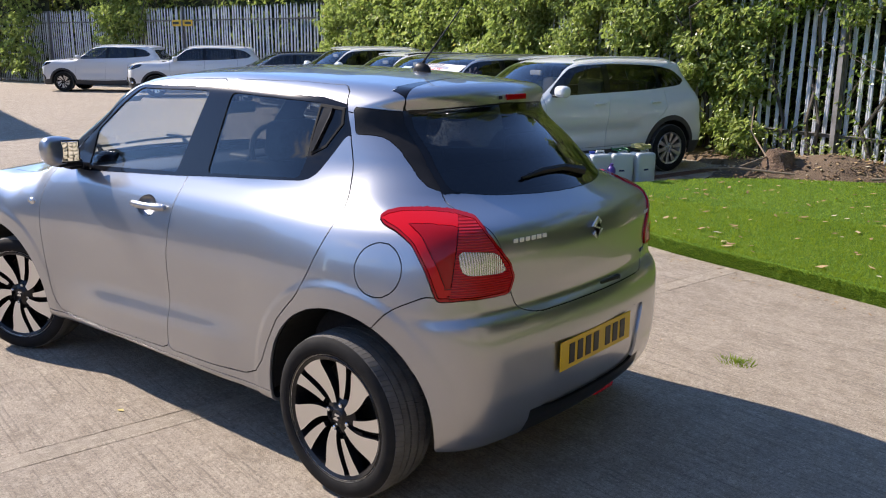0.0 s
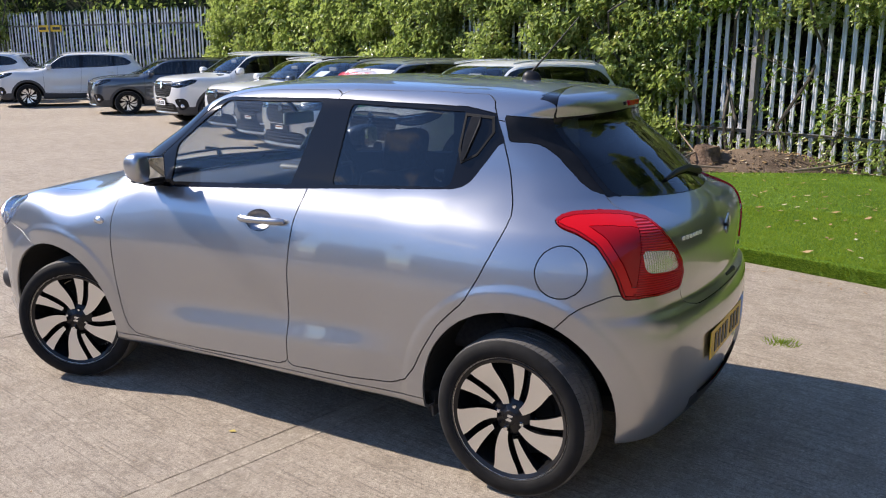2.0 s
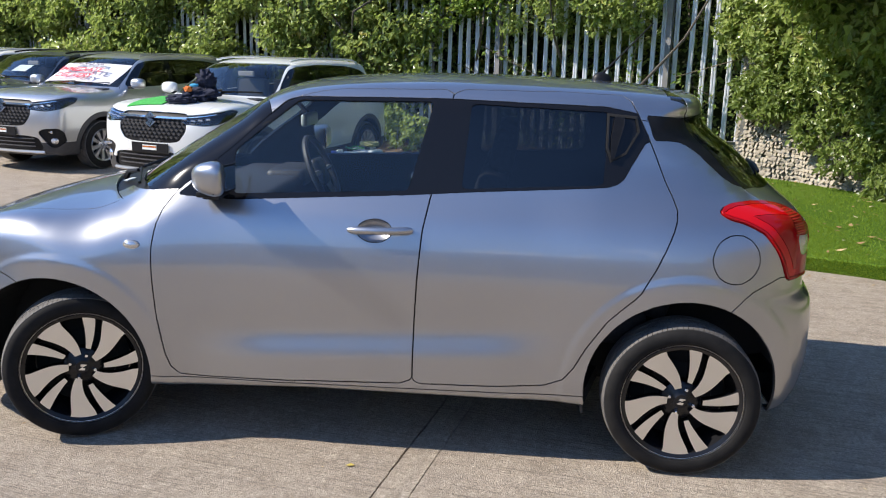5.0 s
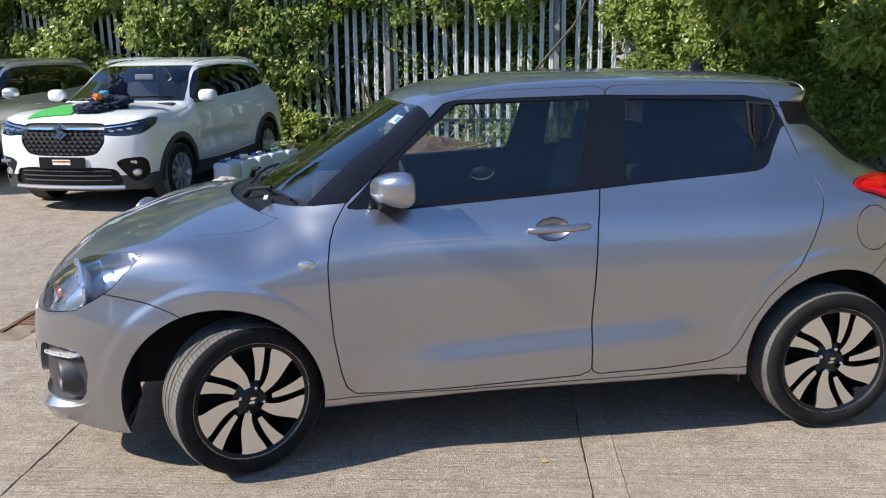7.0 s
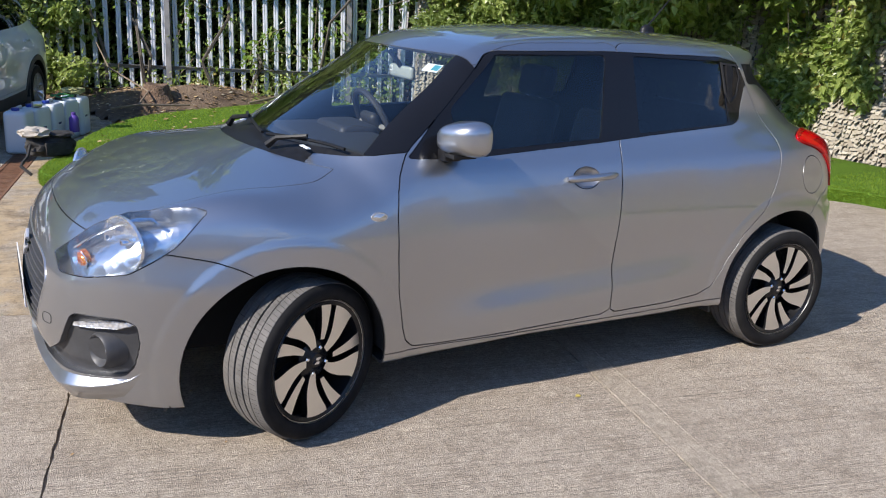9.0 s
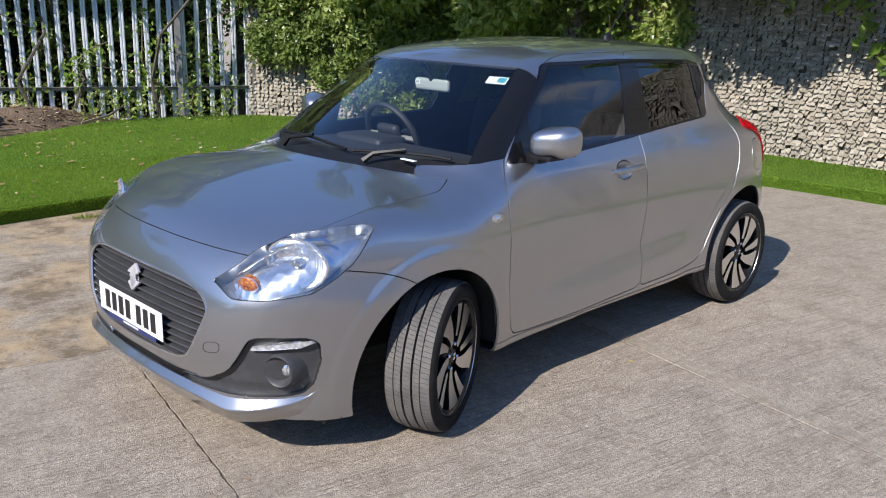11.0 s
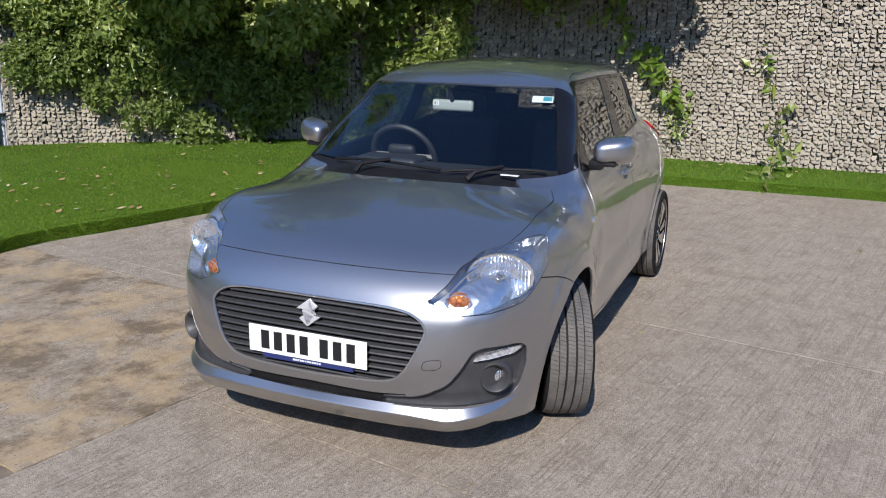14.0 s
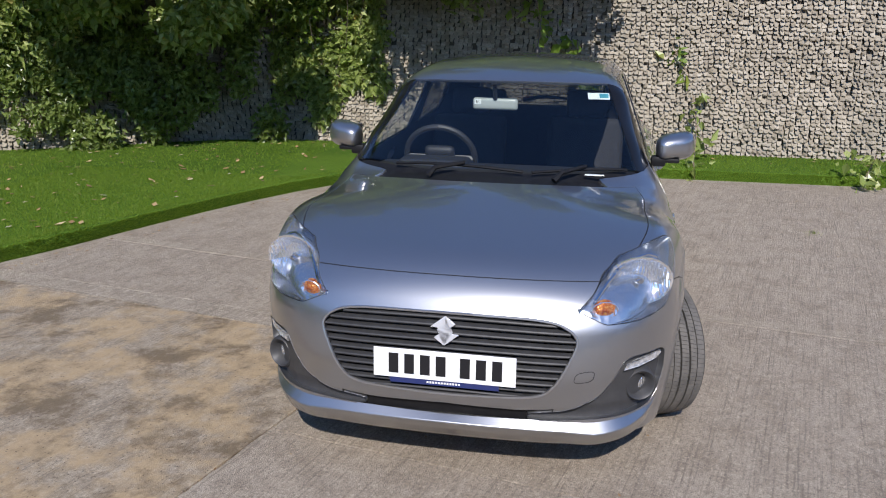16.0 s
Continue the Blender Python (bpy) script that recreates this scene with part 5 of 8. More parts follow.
def hatch_rules():
    side = lambda f: (lambda x, y, z: np.where(y > 0.35, f(x, z), FAR))
    rear = lambda f: (lambda x, y, z: np.where(x < -1.15, f(y, z), FAR))
    fore = lambda f: (lambda x, y, z: np.where(x > 1.65, f(y, z), FAR))
    tail = lambda x, y, z: np.where(x < -1.0, tail_area((-x - y) * R2, z), FAR)
    head = lambda x, y, z: np.where(x > 1.2, head_area((x - y) * R2, z), FAR)
    arch = [(lambda x, y, z, a=a: np.where(y > 0.3, np.hypot(x - a[0], z - a[1]) - a[2], FAR)) for a in Hatch.arches]
    cowl = lambda x, y, z: 1.30 - 0.55 * y * y - x
    screen_low = lambda x, y, z: 1.165 - 0.50 * y * y - x
    header = lambda x, y, z: x + 0.39 * y * y - 0.582
    screen_side = lambda x, y, z: y - (0.662 - 0.455 * (z - 1.02))
    pillar_low = lambda x, y, z: z - np.where(y > 0.3, np.interp(x, [0.7, 0.80, 1.09, 1.2], [1.05, 1.045, 1.015, 0.96]), 0)
    spoil = lambda x, y, z: np.where(z > 1.3, np.maximum(x + 1.15 + 0.35 * y * y, 1.384 - 0.036 * y - z), FAR)
    flap = side(lambda x, z: np.hypot(x + 1.391, z - 0.866) - 0.090)
    cup = side(lambda x, z: (np.hypot((x + 0.010) / 0.068, (z - 0.919) / 0.043) - 1) * 0.05)
    hood_f = lambda x, y, z: np.where(x > 1.0, hood_side(x) - y, FAR)
    nose_f = lambda x, y, z: np.where(x > 1.2, z - nose_line((x - y) * R2), FAR)
    tail_f = lambda x, y, z: np.where(x < -1.2, z - tail_line((-x - y) * R2), FAR)
    sill = lambda x, y, z: np.where((np.abs(x) < 1.1) & (y > 0.5), z - 0.283 - 0.012 * (0.4 - x), FAR)
    lip = lambda x, y, z: np.where(x > 1.4, z - (0.262 + 0.10 * step(0.5, 0.8, y)), FAR)
    skirt = lambda x, y, z: np.where(x < -1.3, z - 0.30, FAR)
    lens = lambda x, y, z: np.where(x < -1.3, lens_area((-x - y) * R2, z), FAR)
    tail_split = lambda x, y, z: np.where((x < -1.3) & (z < 1.2) & (z > 0.7), (-x - y) * R2 - (0.690 + 0.16 * (z - 0.95)), -FAR)
    sd = {k: side(f) for k, f in dict(fd=front_door, rd=rear_door, fr=frame_area, fg=fglass, rg=rglass, ct=ctrim).items()}
    cuts = [*arch, sd["fd"], sd["rd"], sd["fr"], sd["fg"], sd["rg"], sd["ct"], tail, head, fore(grille_area), fore(bezel_area), fore(intake_area),
            rear(recess_area), lambda x, y, z: np.where((x < -1.5) & (y < 0.42), z - 0.345, FAR), lambda x, y, z: np.where((x < -1.5) & (z < 0.36), y - 0.40, FAR), lens, lambda x, y, z: tail(x, y, z) + 0.042, lambda x, y, z: tail(x, y, z) + 0.012, tail_split, rear(gate_area), rear(back_area), spoil, flap, cup, header, cowl, screen_low,
            lambda x, y, z: np.where((x > 0.25) & (x < 1.3) & (z > 0.95), screen_side(x, y, z), FAR), pillar_low, hood_f, nose_f, tail_f, sill]
    neg = lambda f: (lambda x, y, z: f(x, y, z) < 0)
    both = lambda f, g: (lambda x, y, z: (f(x, y, z) < 0) & (g(x, y, z) < 0))
    upper = lambda x, y, z: (x > 0.2) & (header(x, y, z) > 0) & (cowl(x, y, z) > 0) & (pillar_low(x, y, z) > 0) & (z > 0.9)
    rules = [("arch", neg(arch[0])), ("arch", neg(arch[1])),
             ("front_glass", neg(sd["fg"])), ("rear_glass", neg(sd["rg"])),
             ("front_frame", both(sd["fr"], sd["fd"])), ("rear_frame", both(sd["fr"], sd["rd"])),
             ("cup", neg(cup)), ("front_door", neg(sd["fd"])), ("rear_door", neg(sd["rd"])),
             ("tail_lens", neg(lens)), ("tail_inner", lambda x, y, z: (tail(x, y, z) < -0.012) & (tail_split(x, y, z) > 0)), ("tail_band", lambda x, y, z: (tail(x, y, z) < -0.012) & (tail(x, y, z) > -0.042) & (z > 0.80)), ("tail", neg(tail)), ("head", neg(head)), ("grille", neg(fore(grille_area))), ("bezel", neg(fore(bezel_area))), ("intake", neg(fore(intake_area))),
             ("back_glass", neg(rear(back_area))), ("spoiler", both(spoil, lambda x, y, z: y - 0.50)),
             ("tailgate", lambda x, y, z: (rear(gate_area)(x, y, z) < 0) & (z < 1.10)), ("gate_frame", neg(rear(gate_area))),
             ("c_trim", neg(sd["ct"])), ("flap", neg(flap)),
             ("screen", lambda x, y, z: upper(x, y, z) & (screen_low(x, y, z) > 0) & (screen_side(x, y, z) < 0)),
             ("cowl", lambda x, y, z: upper(x, y, z) & (screen_low(x, y, z) <= 0)),
             ("a_pillar", upper),
             ("front_bumper", lambda x, y, z: (x > 1.2) & (nose_f(x, y, z) < 0)),
             ("hood", lambda x, y, z: (x > 1.0) & (hood_f(x, y, z) > 0) & (z > 0.72) & (cowl(x, y, z) <= 0)),
             ("recess", neg(rear(recess_area))),
             ("valance", lambda x, y, z: (x < -1.5) & (y < 0.40) & (z < 0.345)),
             ("rear_bumper", lambda x, y, z: (x < -1.2) & (tail_f(x, y, z) < 0)),
             ("sill", lambda x, y, z: (np.abs(x) < 1.1) & (sill(x, y, z) < 0)),
             ("roof", lambda x, y, z: (z > 1.36) & (x < 0.7)),
             ("fender", lambda x, y, z: x > 0.3)]
    return cuts, rules


def build_hatch():
    skin = Skin(Hatch, 300, 70, 112)
    cuts, rules = hatch_rules()
    for f in cuts:
        skin.cut(f)
    skin.label(rules, "quarter")
    car = tagged(new("hatchback_car"), "silver-grey five-door hatchback with black pillars, parked on concrete", "car")
    two = (("left", ""), ("right", ""))
    P = lambda *a, **k: skin.panel(*a, **k)
    P("bonnet", "hood", SILVER, car)
    P("roof", "roof", SILVER, car)
    fb = P("front_bumper", "front_bumper", SILVER, car)
    rb = P("rear_bumper", "rear_bumper", SILVER, car)
    gate = P("tailgate", "tailgate", SILVER, car, label="grey metal tailgate under a dark rear window")
    P("window_surround", "gate_frame", GLOSS_BLACK, gate, gap=0.0, flange=0.0)
    P("spoiler", "spoiler", SILVER, gate)
    P("rear_window", "back_glass", GLASS_DARK, gate, gap=0.001, label="dark tinted rear window")
    P("plate_recess", "recess", SILVER, rb, gap=0.0, flange=0.0, sink=0.011)
    P("valance", "valance", BLACK, rb, gap=0.0, flange=0.0, label="black plastic valance under the number plate")
    P("windscreen", "screen", GLASS, car, gap=0.001, label="clear windscreen with a sticker")
    P("cowl", "cowl", BLACK, car, sink=0.012, label="black plastic scuttle below the windscreen")
    for s, _ in two:
        P("a_pillar", "a_pillar", GLOSS_BLACK, car, s, gap=0.001)
        P("c_pillar_trim", "c_trim", BLACK, car, s, gap=0.001)
        P("fender", "fender", SILVER, car, s)
        P("quarter_panel", "quarter", SILVER, car, s)
        P("sill", "sill", SILVER, car, s)
        d = P("front_door", "front_door", SILVER, car, s, gap=0.003)
        P("window_frame", "front_frame", GLOSS_BLACK, d, s, gap=0.0, flange=0.008, sink=0.002)
        P("window", "front_glass", GLASS, d, s, gap=0.0, sink=0.006)
        d2 = P("rear_door", "rear_door", SILVER, car, s, gap=0.003)
        P("window_frame", "rear_frame", GLOSS_BLACK, d2, s, gap=0.0, flange=0.008, sink=0.002)
        P("window", "rear_glass", GLASS_DARK, d2, s, gap=0.0, sink=0.006, label="dark privacy glass")
        if s == "left":
            P("fuel_flap", "flap", SILVER, car, s)
        else:
            P("quarter_patch", "flap", SILVER, car, s, gap=0.0, flange=0.0)
    return car, skin




def shape_y(shape, x, z, out=0.0):
    """Half width of a body at x, z."""
    lo, hi = 0.0, 1.2
    for _ in range(30):
        m = (lo + hi) / 2
        lo, hi = (m, hi) if shape.value(np.array([[x, m, z]]))[0] < 0 else (lo, m)
    return lo + out


def shape_x(shape, y, z, way=1, start=0.0):
    lo, hi = start, way * 3.0
    for _ in range(34):
        m = (lo + hi) / 2
        lo, hi = (m, hi) if shape.value(np.array([[m, y, z]]))[0] < 0 else (lo, m)
    return lo


def shape_z(shape, x, y):
    lo, hi = 0.6, 2.4
    for _ in range(30):
        m = (lo + hi) / 2
        lo, hi = (m, hi) if shape.value(np.array([[x, y, m]]))[0] < 0 else (lo, m)
    return lo


def arch_liner(name, ax, az, r, y0, y1, parent, m=None, y_of=None):
    """The dark inside of a wheel arch."""
    verts, faces = [], []
    n = 28
    for i in range(n + 1):
        a = math.pi * (-0.02 + (1.04 if ax > 0 else 0.95) * i / n)
        ye = min(y1, y_of(ax + r * math.cos(a), max(0.30, az + r * math.sin(a))) - 0.014) if y_of else y1
        for y, rr in ((ye, r), (ye - 0.02, r + 0.012), (y0, r + 0.012), (y0, 0.0)):
            verts.append((ax + rr * math.cos(a), y, az + rr * math.sin(a)))
    for i in range(n):
        for k in range(3):
            a = i * 4 + k
            faces.append((a, a + 1, a + 5, a + 4))
    return raw(name, verts, faces, m or UNDER, parent)


def make_wheel(car, face="turbine", radius=0.305, rim=0.234, width=0.185, metal=None):
    """A wheel that faces +y, its axle at the origin. Its outer face lies near y = width / 2."""
    h = width / 2
    v, f = lathe([(rim - 0.004, h - 0.012), (rim, h - 0.004), (rim - 0.006, h + 0.002), (rim - 0.020, h - 0.006), (rim - 0.030, h - 0.045), (rim - 0.045, h - 0.085), (rim - 0.05, -h)], 72)
    wheel = raw("wheel", v, f, [metal or RIM_BLACK], car, smooth=True)
    s = radius - rim
    prof = [(rim - 0.006, h - 0.008), (rim + 0.004, h + 0.004), (rim + 0.25 * s, h + 0.010), (rim + 0.55 * s, h + 0.011), (rim + 0.80 * s, h + 0.003), (rim + 0.90 * s, h - 0.008)]
    v, f = lathe(prof + [(radius - 0.012, h - 0.014), (radius - 0.014, -h + 0.014)] + [(r, -q) for r, q in prof[::-1]], 96)
    raw("tyre", v, f, RUBBER, wheel, smooth=True)
    # ribs of the tread, cut into blocks
    bm = bmesh.new()
    ribs = ((h - 0.004, h - 0.038, 96), (h - 0.042, h - 0.068, 110), (h - 0.077, -h + 0.077, 110), (-h + 0.068, -h + 0.042, 110), (-h + 0.038, -h + 0.004, 96))
    for y1, y0, n in ribs:
        for i in range(n):
            a0, a1 = 2 * math.pi * (i + 0.04) / n, 2 * math.pi * (i + 0.96) / n
            skew = 0.022
            edge1, edge0 = (0.007 if y1 > h - 0.02 else 0.0), (0.007 if y0 < -h + 0.02 else 0.0)
            def ring(rr, d1, d0):
                return [bm.verts.new((q * math.cos(a + k), y, q * math.sin(a + k))) for a, y, k, q in
                        ((a0, y1, 0, rr - d1), (a1, y1, 0, rr - d1), (a1, y0, skew, rr - d0), (a0, y0, skew, rr - d0))]
            lo, hi = ring(radius - 0.016, 0, 0), ring(radius, edge1, edge0)
            bm.faces.new(hi[::-1])
            for k in range(4):
                bm.faces.new((lo[k], lo[(k + 1) % 4], hi[(k + 1) % 4], hi[k])[::-1])
    part("tread", bm, TREAD, wheel, "worn grey tread blocks")
    # back plate and disc
    v, f = lathe([(0.0, h - 0.11), (0.13, h - 0.11), (0.135, h - 0.12), (rim - 0.05, h - 0.13)], 40)
    raw("brake_disc", v, f, UNDER, wheel, smooth=True)
    count = 10

    def spoke(wide, a0, mat_face):
        pts = []
        steps = 12
        for side in (1, -1):
            row = []
            for i in range(steps + 1):
                t = i / steps
                if wide:
                    r = 0.052 * rim / 0.222 + (rim - 0.008 - 0.052 * rim / 0.222) * t
                    w = 0.013 + 0.041 * t ** 1.1 + 0.008 * math.sin(math.pi * min(1, t * 1.2)) * side
                    th = a0 + 0.30 * (1 - t) ** 2 - 0.10
                else:
                    r = 0.078 * rim / 0.222 + (rim - 0.008 - 0.078 * rim / 0.222) * t
                    w = 0.0095 + 0.017 * t
                    th = a0 + 0.16 * (1 - t)
                if face == "plain":
                    w = 0.016 + 0.014 * t
                    th = a0
                off = w / r * side
                if t > 0.93:
                    off *= 1 + 2.2 * (t - 0.93)
                row.append((r * math.cos(th + off), r * math.sin(th + off), r))
            pts += row if side == 1 else row[::-1]
        bm = bmesh.new()
        depth = lambda r: h - 0.004 - 0.016 * (1 - r / rim) ** 1.0
        topv = [bm.verts.new((x, depth(r), z)) for x, z, r in pts]
        lowv = [bm.verts.new((x * 0.995, depth(r) - 0.034, z * 0.995)) for x, z, r in pts]
        n = len(pts)
        half = n // 2
        for i in range(half - 1):
            bm.faces.new((topv[i], topv[i + 1], topv[n - 2 - i], topv[n - 1 - i]))
        for i in range(n):
            k = (i + 1) % n
            q = bm.faces.new((topv[i], lowv[i], lowv[k], topv[k]))
            q.material_index = 1
        bmesh.ops.recalc_face_normals(bm, faces=bm.faces[:])
        return part("spoke", bm, [mat_face, RIM_BLACK if face == "turbine" else mat_face], wheel)
    for i in range(5):
        spoke(True, radians(62 + 72 * i), metal or ALLOY)
        spoke(False, radians(27 + 72 * i), metal or ALLOY)
    v, f = lathe([(rim - 0.018, h - 0.012), (rim - 0.012, h - 0.004), (rim - 0.004, h - 0.003), (rim + 0.001, h - 0.001), (rim + 0.002, h + 0.004)], 72)
    raw("rim_edge", v, f, metal or ALLOY, wheel, smooth=True)
    v, f = lathe([(0.0, h - 0.016), (0.026, h - 0.016), (0.030, h - 0.020), (0.058, h - 0.024), (0.075, h - 0.036), (0.08, h - 0.07)], 40)
    raw("hub", v, f, metal or RIM_BLACK, wheel, smooth=True)
    mark = [(-0.018, 0.002), (-0.002, 0.015), (0.006, 0.009), (-0.004, 0.001), (0.018, 0.001), (0.018, -0.002), (0.002, -0.015), (-0.006, -0.009), (0.004, -0.001), (-0.018, -0.001)]
    part("cap_mark", prism(mark, 0.004, pose(0, h - 0.011, 0, -90, 0, 0) @ pose(0, 0, 0, 180, 0, 30)), CHROME, wheel)
    for i in range(4):
        a = radians(20 + 90 * i)
        v, f = lathe([(0.0, 0.012), (0.006, 0.012), (0.009, 0.008), (0.009, -0.01)], 6)
        raw("wheel_nut", [(x + 0.050 * math.cos(a), y + h - 0.024, z + 0.050 * math.sin(a)) for x, y, z in v], f, CHROME, wheel)
    return wheel


def plate(name, colour, parent, at, turn, label, bars=7):
    """A number plate with plain bars in place of its characters."""
    p = part(name, box_bm((0.004, 0.52, 0.111), bevel=0.0015), colour, parent, label)
    p.matrix_basis = at @ turn if turn else at
    y = -0.2
    for i in range(bars):
        w = 0.05
        b = part("character_bar", box_bm((0.003, w * 0.72, 0.075), (0.003, y + w / 2 - 0.01, 0.0)), INK, p)
        y += 0.058 + (0.03 if i == 3 else 0)
    return p


def make_seat(car, x, y, wide=0.48, name="front_seat", head=True):
    s = part(name, box_bm((0.48, wide, 0.16), (x + 0.05, y, 0.52), 0.06, 3), FABRIC, car, smooth=True)
    part("backrest", box_bm((0.13, wide - 0.02, 0.58), (x - 0.27, y, 0.84), 0.055, 3, Euler((0, radians(-14), 0)).to_matrix()), FABRIC, s, smooth=True)
    if head:
        part("headrest", box_bm((0.10, 0.25, 0.17), (x - 0.37, y, 1.205), 0.045, 3, Euler((0, radians(-10), 0)).to_matrix()), FABRIC, s, smooth=True)
        for d in (-0.06, 0.06):
            part("headrest_post", tube_bm([(x - 0.345, y + d, 1.08), (x - 0.36, y + d, 1.15)], 0.007), STEEL, s)
    return s


def s_mark(size):
    k = size
    up = [(-0.5 * k, 0.10 * k), (0.0, 0.5 * k), (0.36 * k, 0.24 * k), (0.18 * k, 0.11 * k), (0.02 * k, 0.22 * k), (-0.22 * k, 0.05 * k), (0.30 * k, -0.10 * k), (0.5 * k, -0.10 * k),
          (0.0, -0.5 * k), (-0.36 * k, -0.24 * k), (-0.18 * k, -0.11 * k), (-0.02 * k, -0.22 * k), (0.22 * k, -0.05 * k), (-0.30 * k, 0.10 * k)]
    return up


def fb_of(car):
    return [c for c in car.children if c.name.startswith("front_bumper")][0]


def dress_hatch(car, skin):
    S = Hatch
    # dark shell behind all panels
    skin.groups["inner"] = [f for g, fs in skin.groups.items() if g not in ("arch", "front_glass", "rear_glass", "screen", "back_glass", "head", "bezel", "grille", "intake", "cup", "recess") for f in fs]
    skin.panel("body_shell", "inner", UNDER, car, gap=0.0, flange=0.0, sink=0.013)
    # floor of the car
    part("underbody", prism([(1.85, 0.42), (1.85, -0.42), (0.93, -0.46), (0.86, -0.75), (-0.86, -0.75), (-0.93, -0.46), (-1.66, -0.46), (-1.66, 0.46), (-0.93, 0.46), (-0.86, 0.75), (0.86, 0.75), (0.93, 0.46)], 0.06, pose(0, 0, 0.25)), UNDER, car)
    for s in (1, -1):
        for ax, az, r in S.arches:
            ob = arch_liner("wheel_arch_liner", ax, az, r - 0.002, 0.50, shape_y(S, ax, az + r - 0.02) - 0.012, car, y_of=lambda x, z: shape_y(S, x, z))
            ob.scale.y = s
    # wheels
    w = make_wheel(car)
    w.matrix_basis = pose(-1.225, 0.745, 0.305)
    copy_thing(w, pose(1.225, 0.766, 0.305, 0, 0, 25))
    copy_thing(w, pose(-1.225, -0.745, 0.305, 0, 0, 180))
    copy_thing(w, pose(1.225, -0.755, 0.305, 0, 0, 205))
    # lamps
    for s in ("left", "right"):
        k = 1 if s == "left" else -1
        h = skin.panel("headlamp", "head", HEAD_BOWL, car, s, gap=0.002, flange=0.0, sink=0.055, label="clear headlamp with chrome reflector and amber indicator")
        skin.panel("cover", "head", GLASS_LAMP, h, s, gap=0.003, flange=0.0, sink=0.0)
        skin.panel("lamp_wall", "head", LAMP_RIM, h, s, gap=0.0012, flange=0.058, sink=0.0005).data.materials[0] = LAMP_RIM
        wall = h.children[-1]
        me = wall.data
        bm = bmesh.new()
        bm.from_mesh(me)
        n_face = len(skin.groups["head"])
        bm.faces.ensure_lookup_table()
        bmesh.ops.delete(bm, geom=bm.faces[:n_face], context="FACES")
        bm.to_mesh(me)
        bm.free()
        v, f = lathe([(0.0, -0.050), (0.024, -0.048), (0.050, -0.038), (0.070, -0.022), (0.084, 0.000), (0.090, 0.002), (0.091, -0.008)], 20)
        r = raw("reflector_bowl", v, f, BOWL, h)
        r.matrix_basis = pose(1.826, 0.676 * k, 0.768, 0, 0, -70 if k > 0 else -110) @ Matrix.Diagonal((1.42, 1.0, 1.02, 1.0))
        brow = [(shape_x(S, y, z) - 0.030, y * k, z) for y, z in ((0.52, 0.722), (0.56, 0.775), (0.60, 0.812), (0.65, 0.838), (0.70, 0.848), (0.735, 0.838))]
        part("brow", tube_bm(brow, 0.006, 6), CHROME, h, "thin chrome brow over the reflector", smooth=True)
        v, f = lathe([(0.0, 0.006), (0.008, 0.005), (0.012, 0.0), (0.013, -0.04)], 16)
        r2 = raw("bulb_cap", v, f, CHROME, h, smooth=True)
        r2.matrix_basis = r.matrix_basis
        v, f = lathe([(0.0, -0.012), (0.016, -0.010), (0.030, -0.002), (0.040, 0.010), (0.043, 0.008)], 10)
        q = raw("indicator_bowl", v, f, BOWL, h)
        q.matrix_basis = pose(1.946, 0.553 * k, 0.686, 0, 0, -68 if k > 0 else -112) @ Matrix.Diagonal((1.25, 1.0, 0.8, 1.0))
        v, f = lathe([(0.0, 0.012), (0.020, 0.010), (0.036, 0.003), (0.042, -0.012)], 12)
        a = raw("indicator", v, f, AMBER, h, "amber indicator bulb")
        a.matrix_basis = pose(1.945, 0.556 * k, 0.690, 0, 0, -68 if k > 0 else -112) @ Matrix.Diagonal((0.95, 1.0, 0.80, 1.0))
        t = skin.panel("tail_lamp", "tail", RED_DARK, car, s, gap=0.003, flange=0.02, sink=-0.008, label="red wrap-round tail lamp with a clear lens")
        skin.panel("light_band", "tail_band", RED_LENS, t, s, gap=0.0, flange=0.002, sink=-0.008)
        skin.panel("inner_lens", "tail_inner", RED_RIBBED, t, s, gap=0.0, flange=0.004, sink=-0.007)
        skin.panel("clear_lens", "tail_lens", CLEAR_LENS, t, s, gap=0.001, flange=0.01, sink=-0.004)
        bz = skin.panel("fog_lamp_bezel", "bezel", DARK_GREY, car, s, gap=0.001, flange=0.0, sink=0.022)
        ring = skin.panel("bezel_edge", "bezel", SILVER, bz, s, gap=0.0008, flange=0.024, sink=0.0)
        bm = bmesh.new()
        bm.from_mesh(ring.data)
        bm.faces.ensure_lookup_table()
        bmesh.ops.delete(bm, geom=bm.faces[:len(skin.groups["bezel"])], context="FACES")
        bm.to_mesh(ring.data)
        bm.free()
        fx = 1.895
        yaw = -66 if k > 0 else -114
        v, f = lathe([(0.030, -0.03), (0.035, -0.004), (0.048, 0.030), (0.056, 0.036), (0.063, 0.028), (0.074, -0.035)], 36)
        q = raw("fog_lamp_cup", v, f, DARK_GREY, bz, smooth=True)
        q.matrix_basis = pose(fx + 0.002, 0.688 * k, 0.402, 0, 0, yaw)
        v, f = lathe([(0.0, 0.016), (0.018, 0.013), (0.030, 0.004), (0.034, -0.006)], 28)
        q = raw("fog_lamp", v, f, BOWL, bz, "round clear fog lamp", smooth=True)
        q.matrix_basis = pose(fx - 0.004, 0.688 * k, 0.402, 0, 0, yaw)
        pts = [(0.636, 0.481), (0.644, 0.497), (0.700, 0.511), (0.764, 0.514), (0.771, 0.503), (0.752, 0.490), (0.690, 0.484)]
        inner = [(shape_x(S, y, z) - 0.004, y * k, z) for y, z in pts]
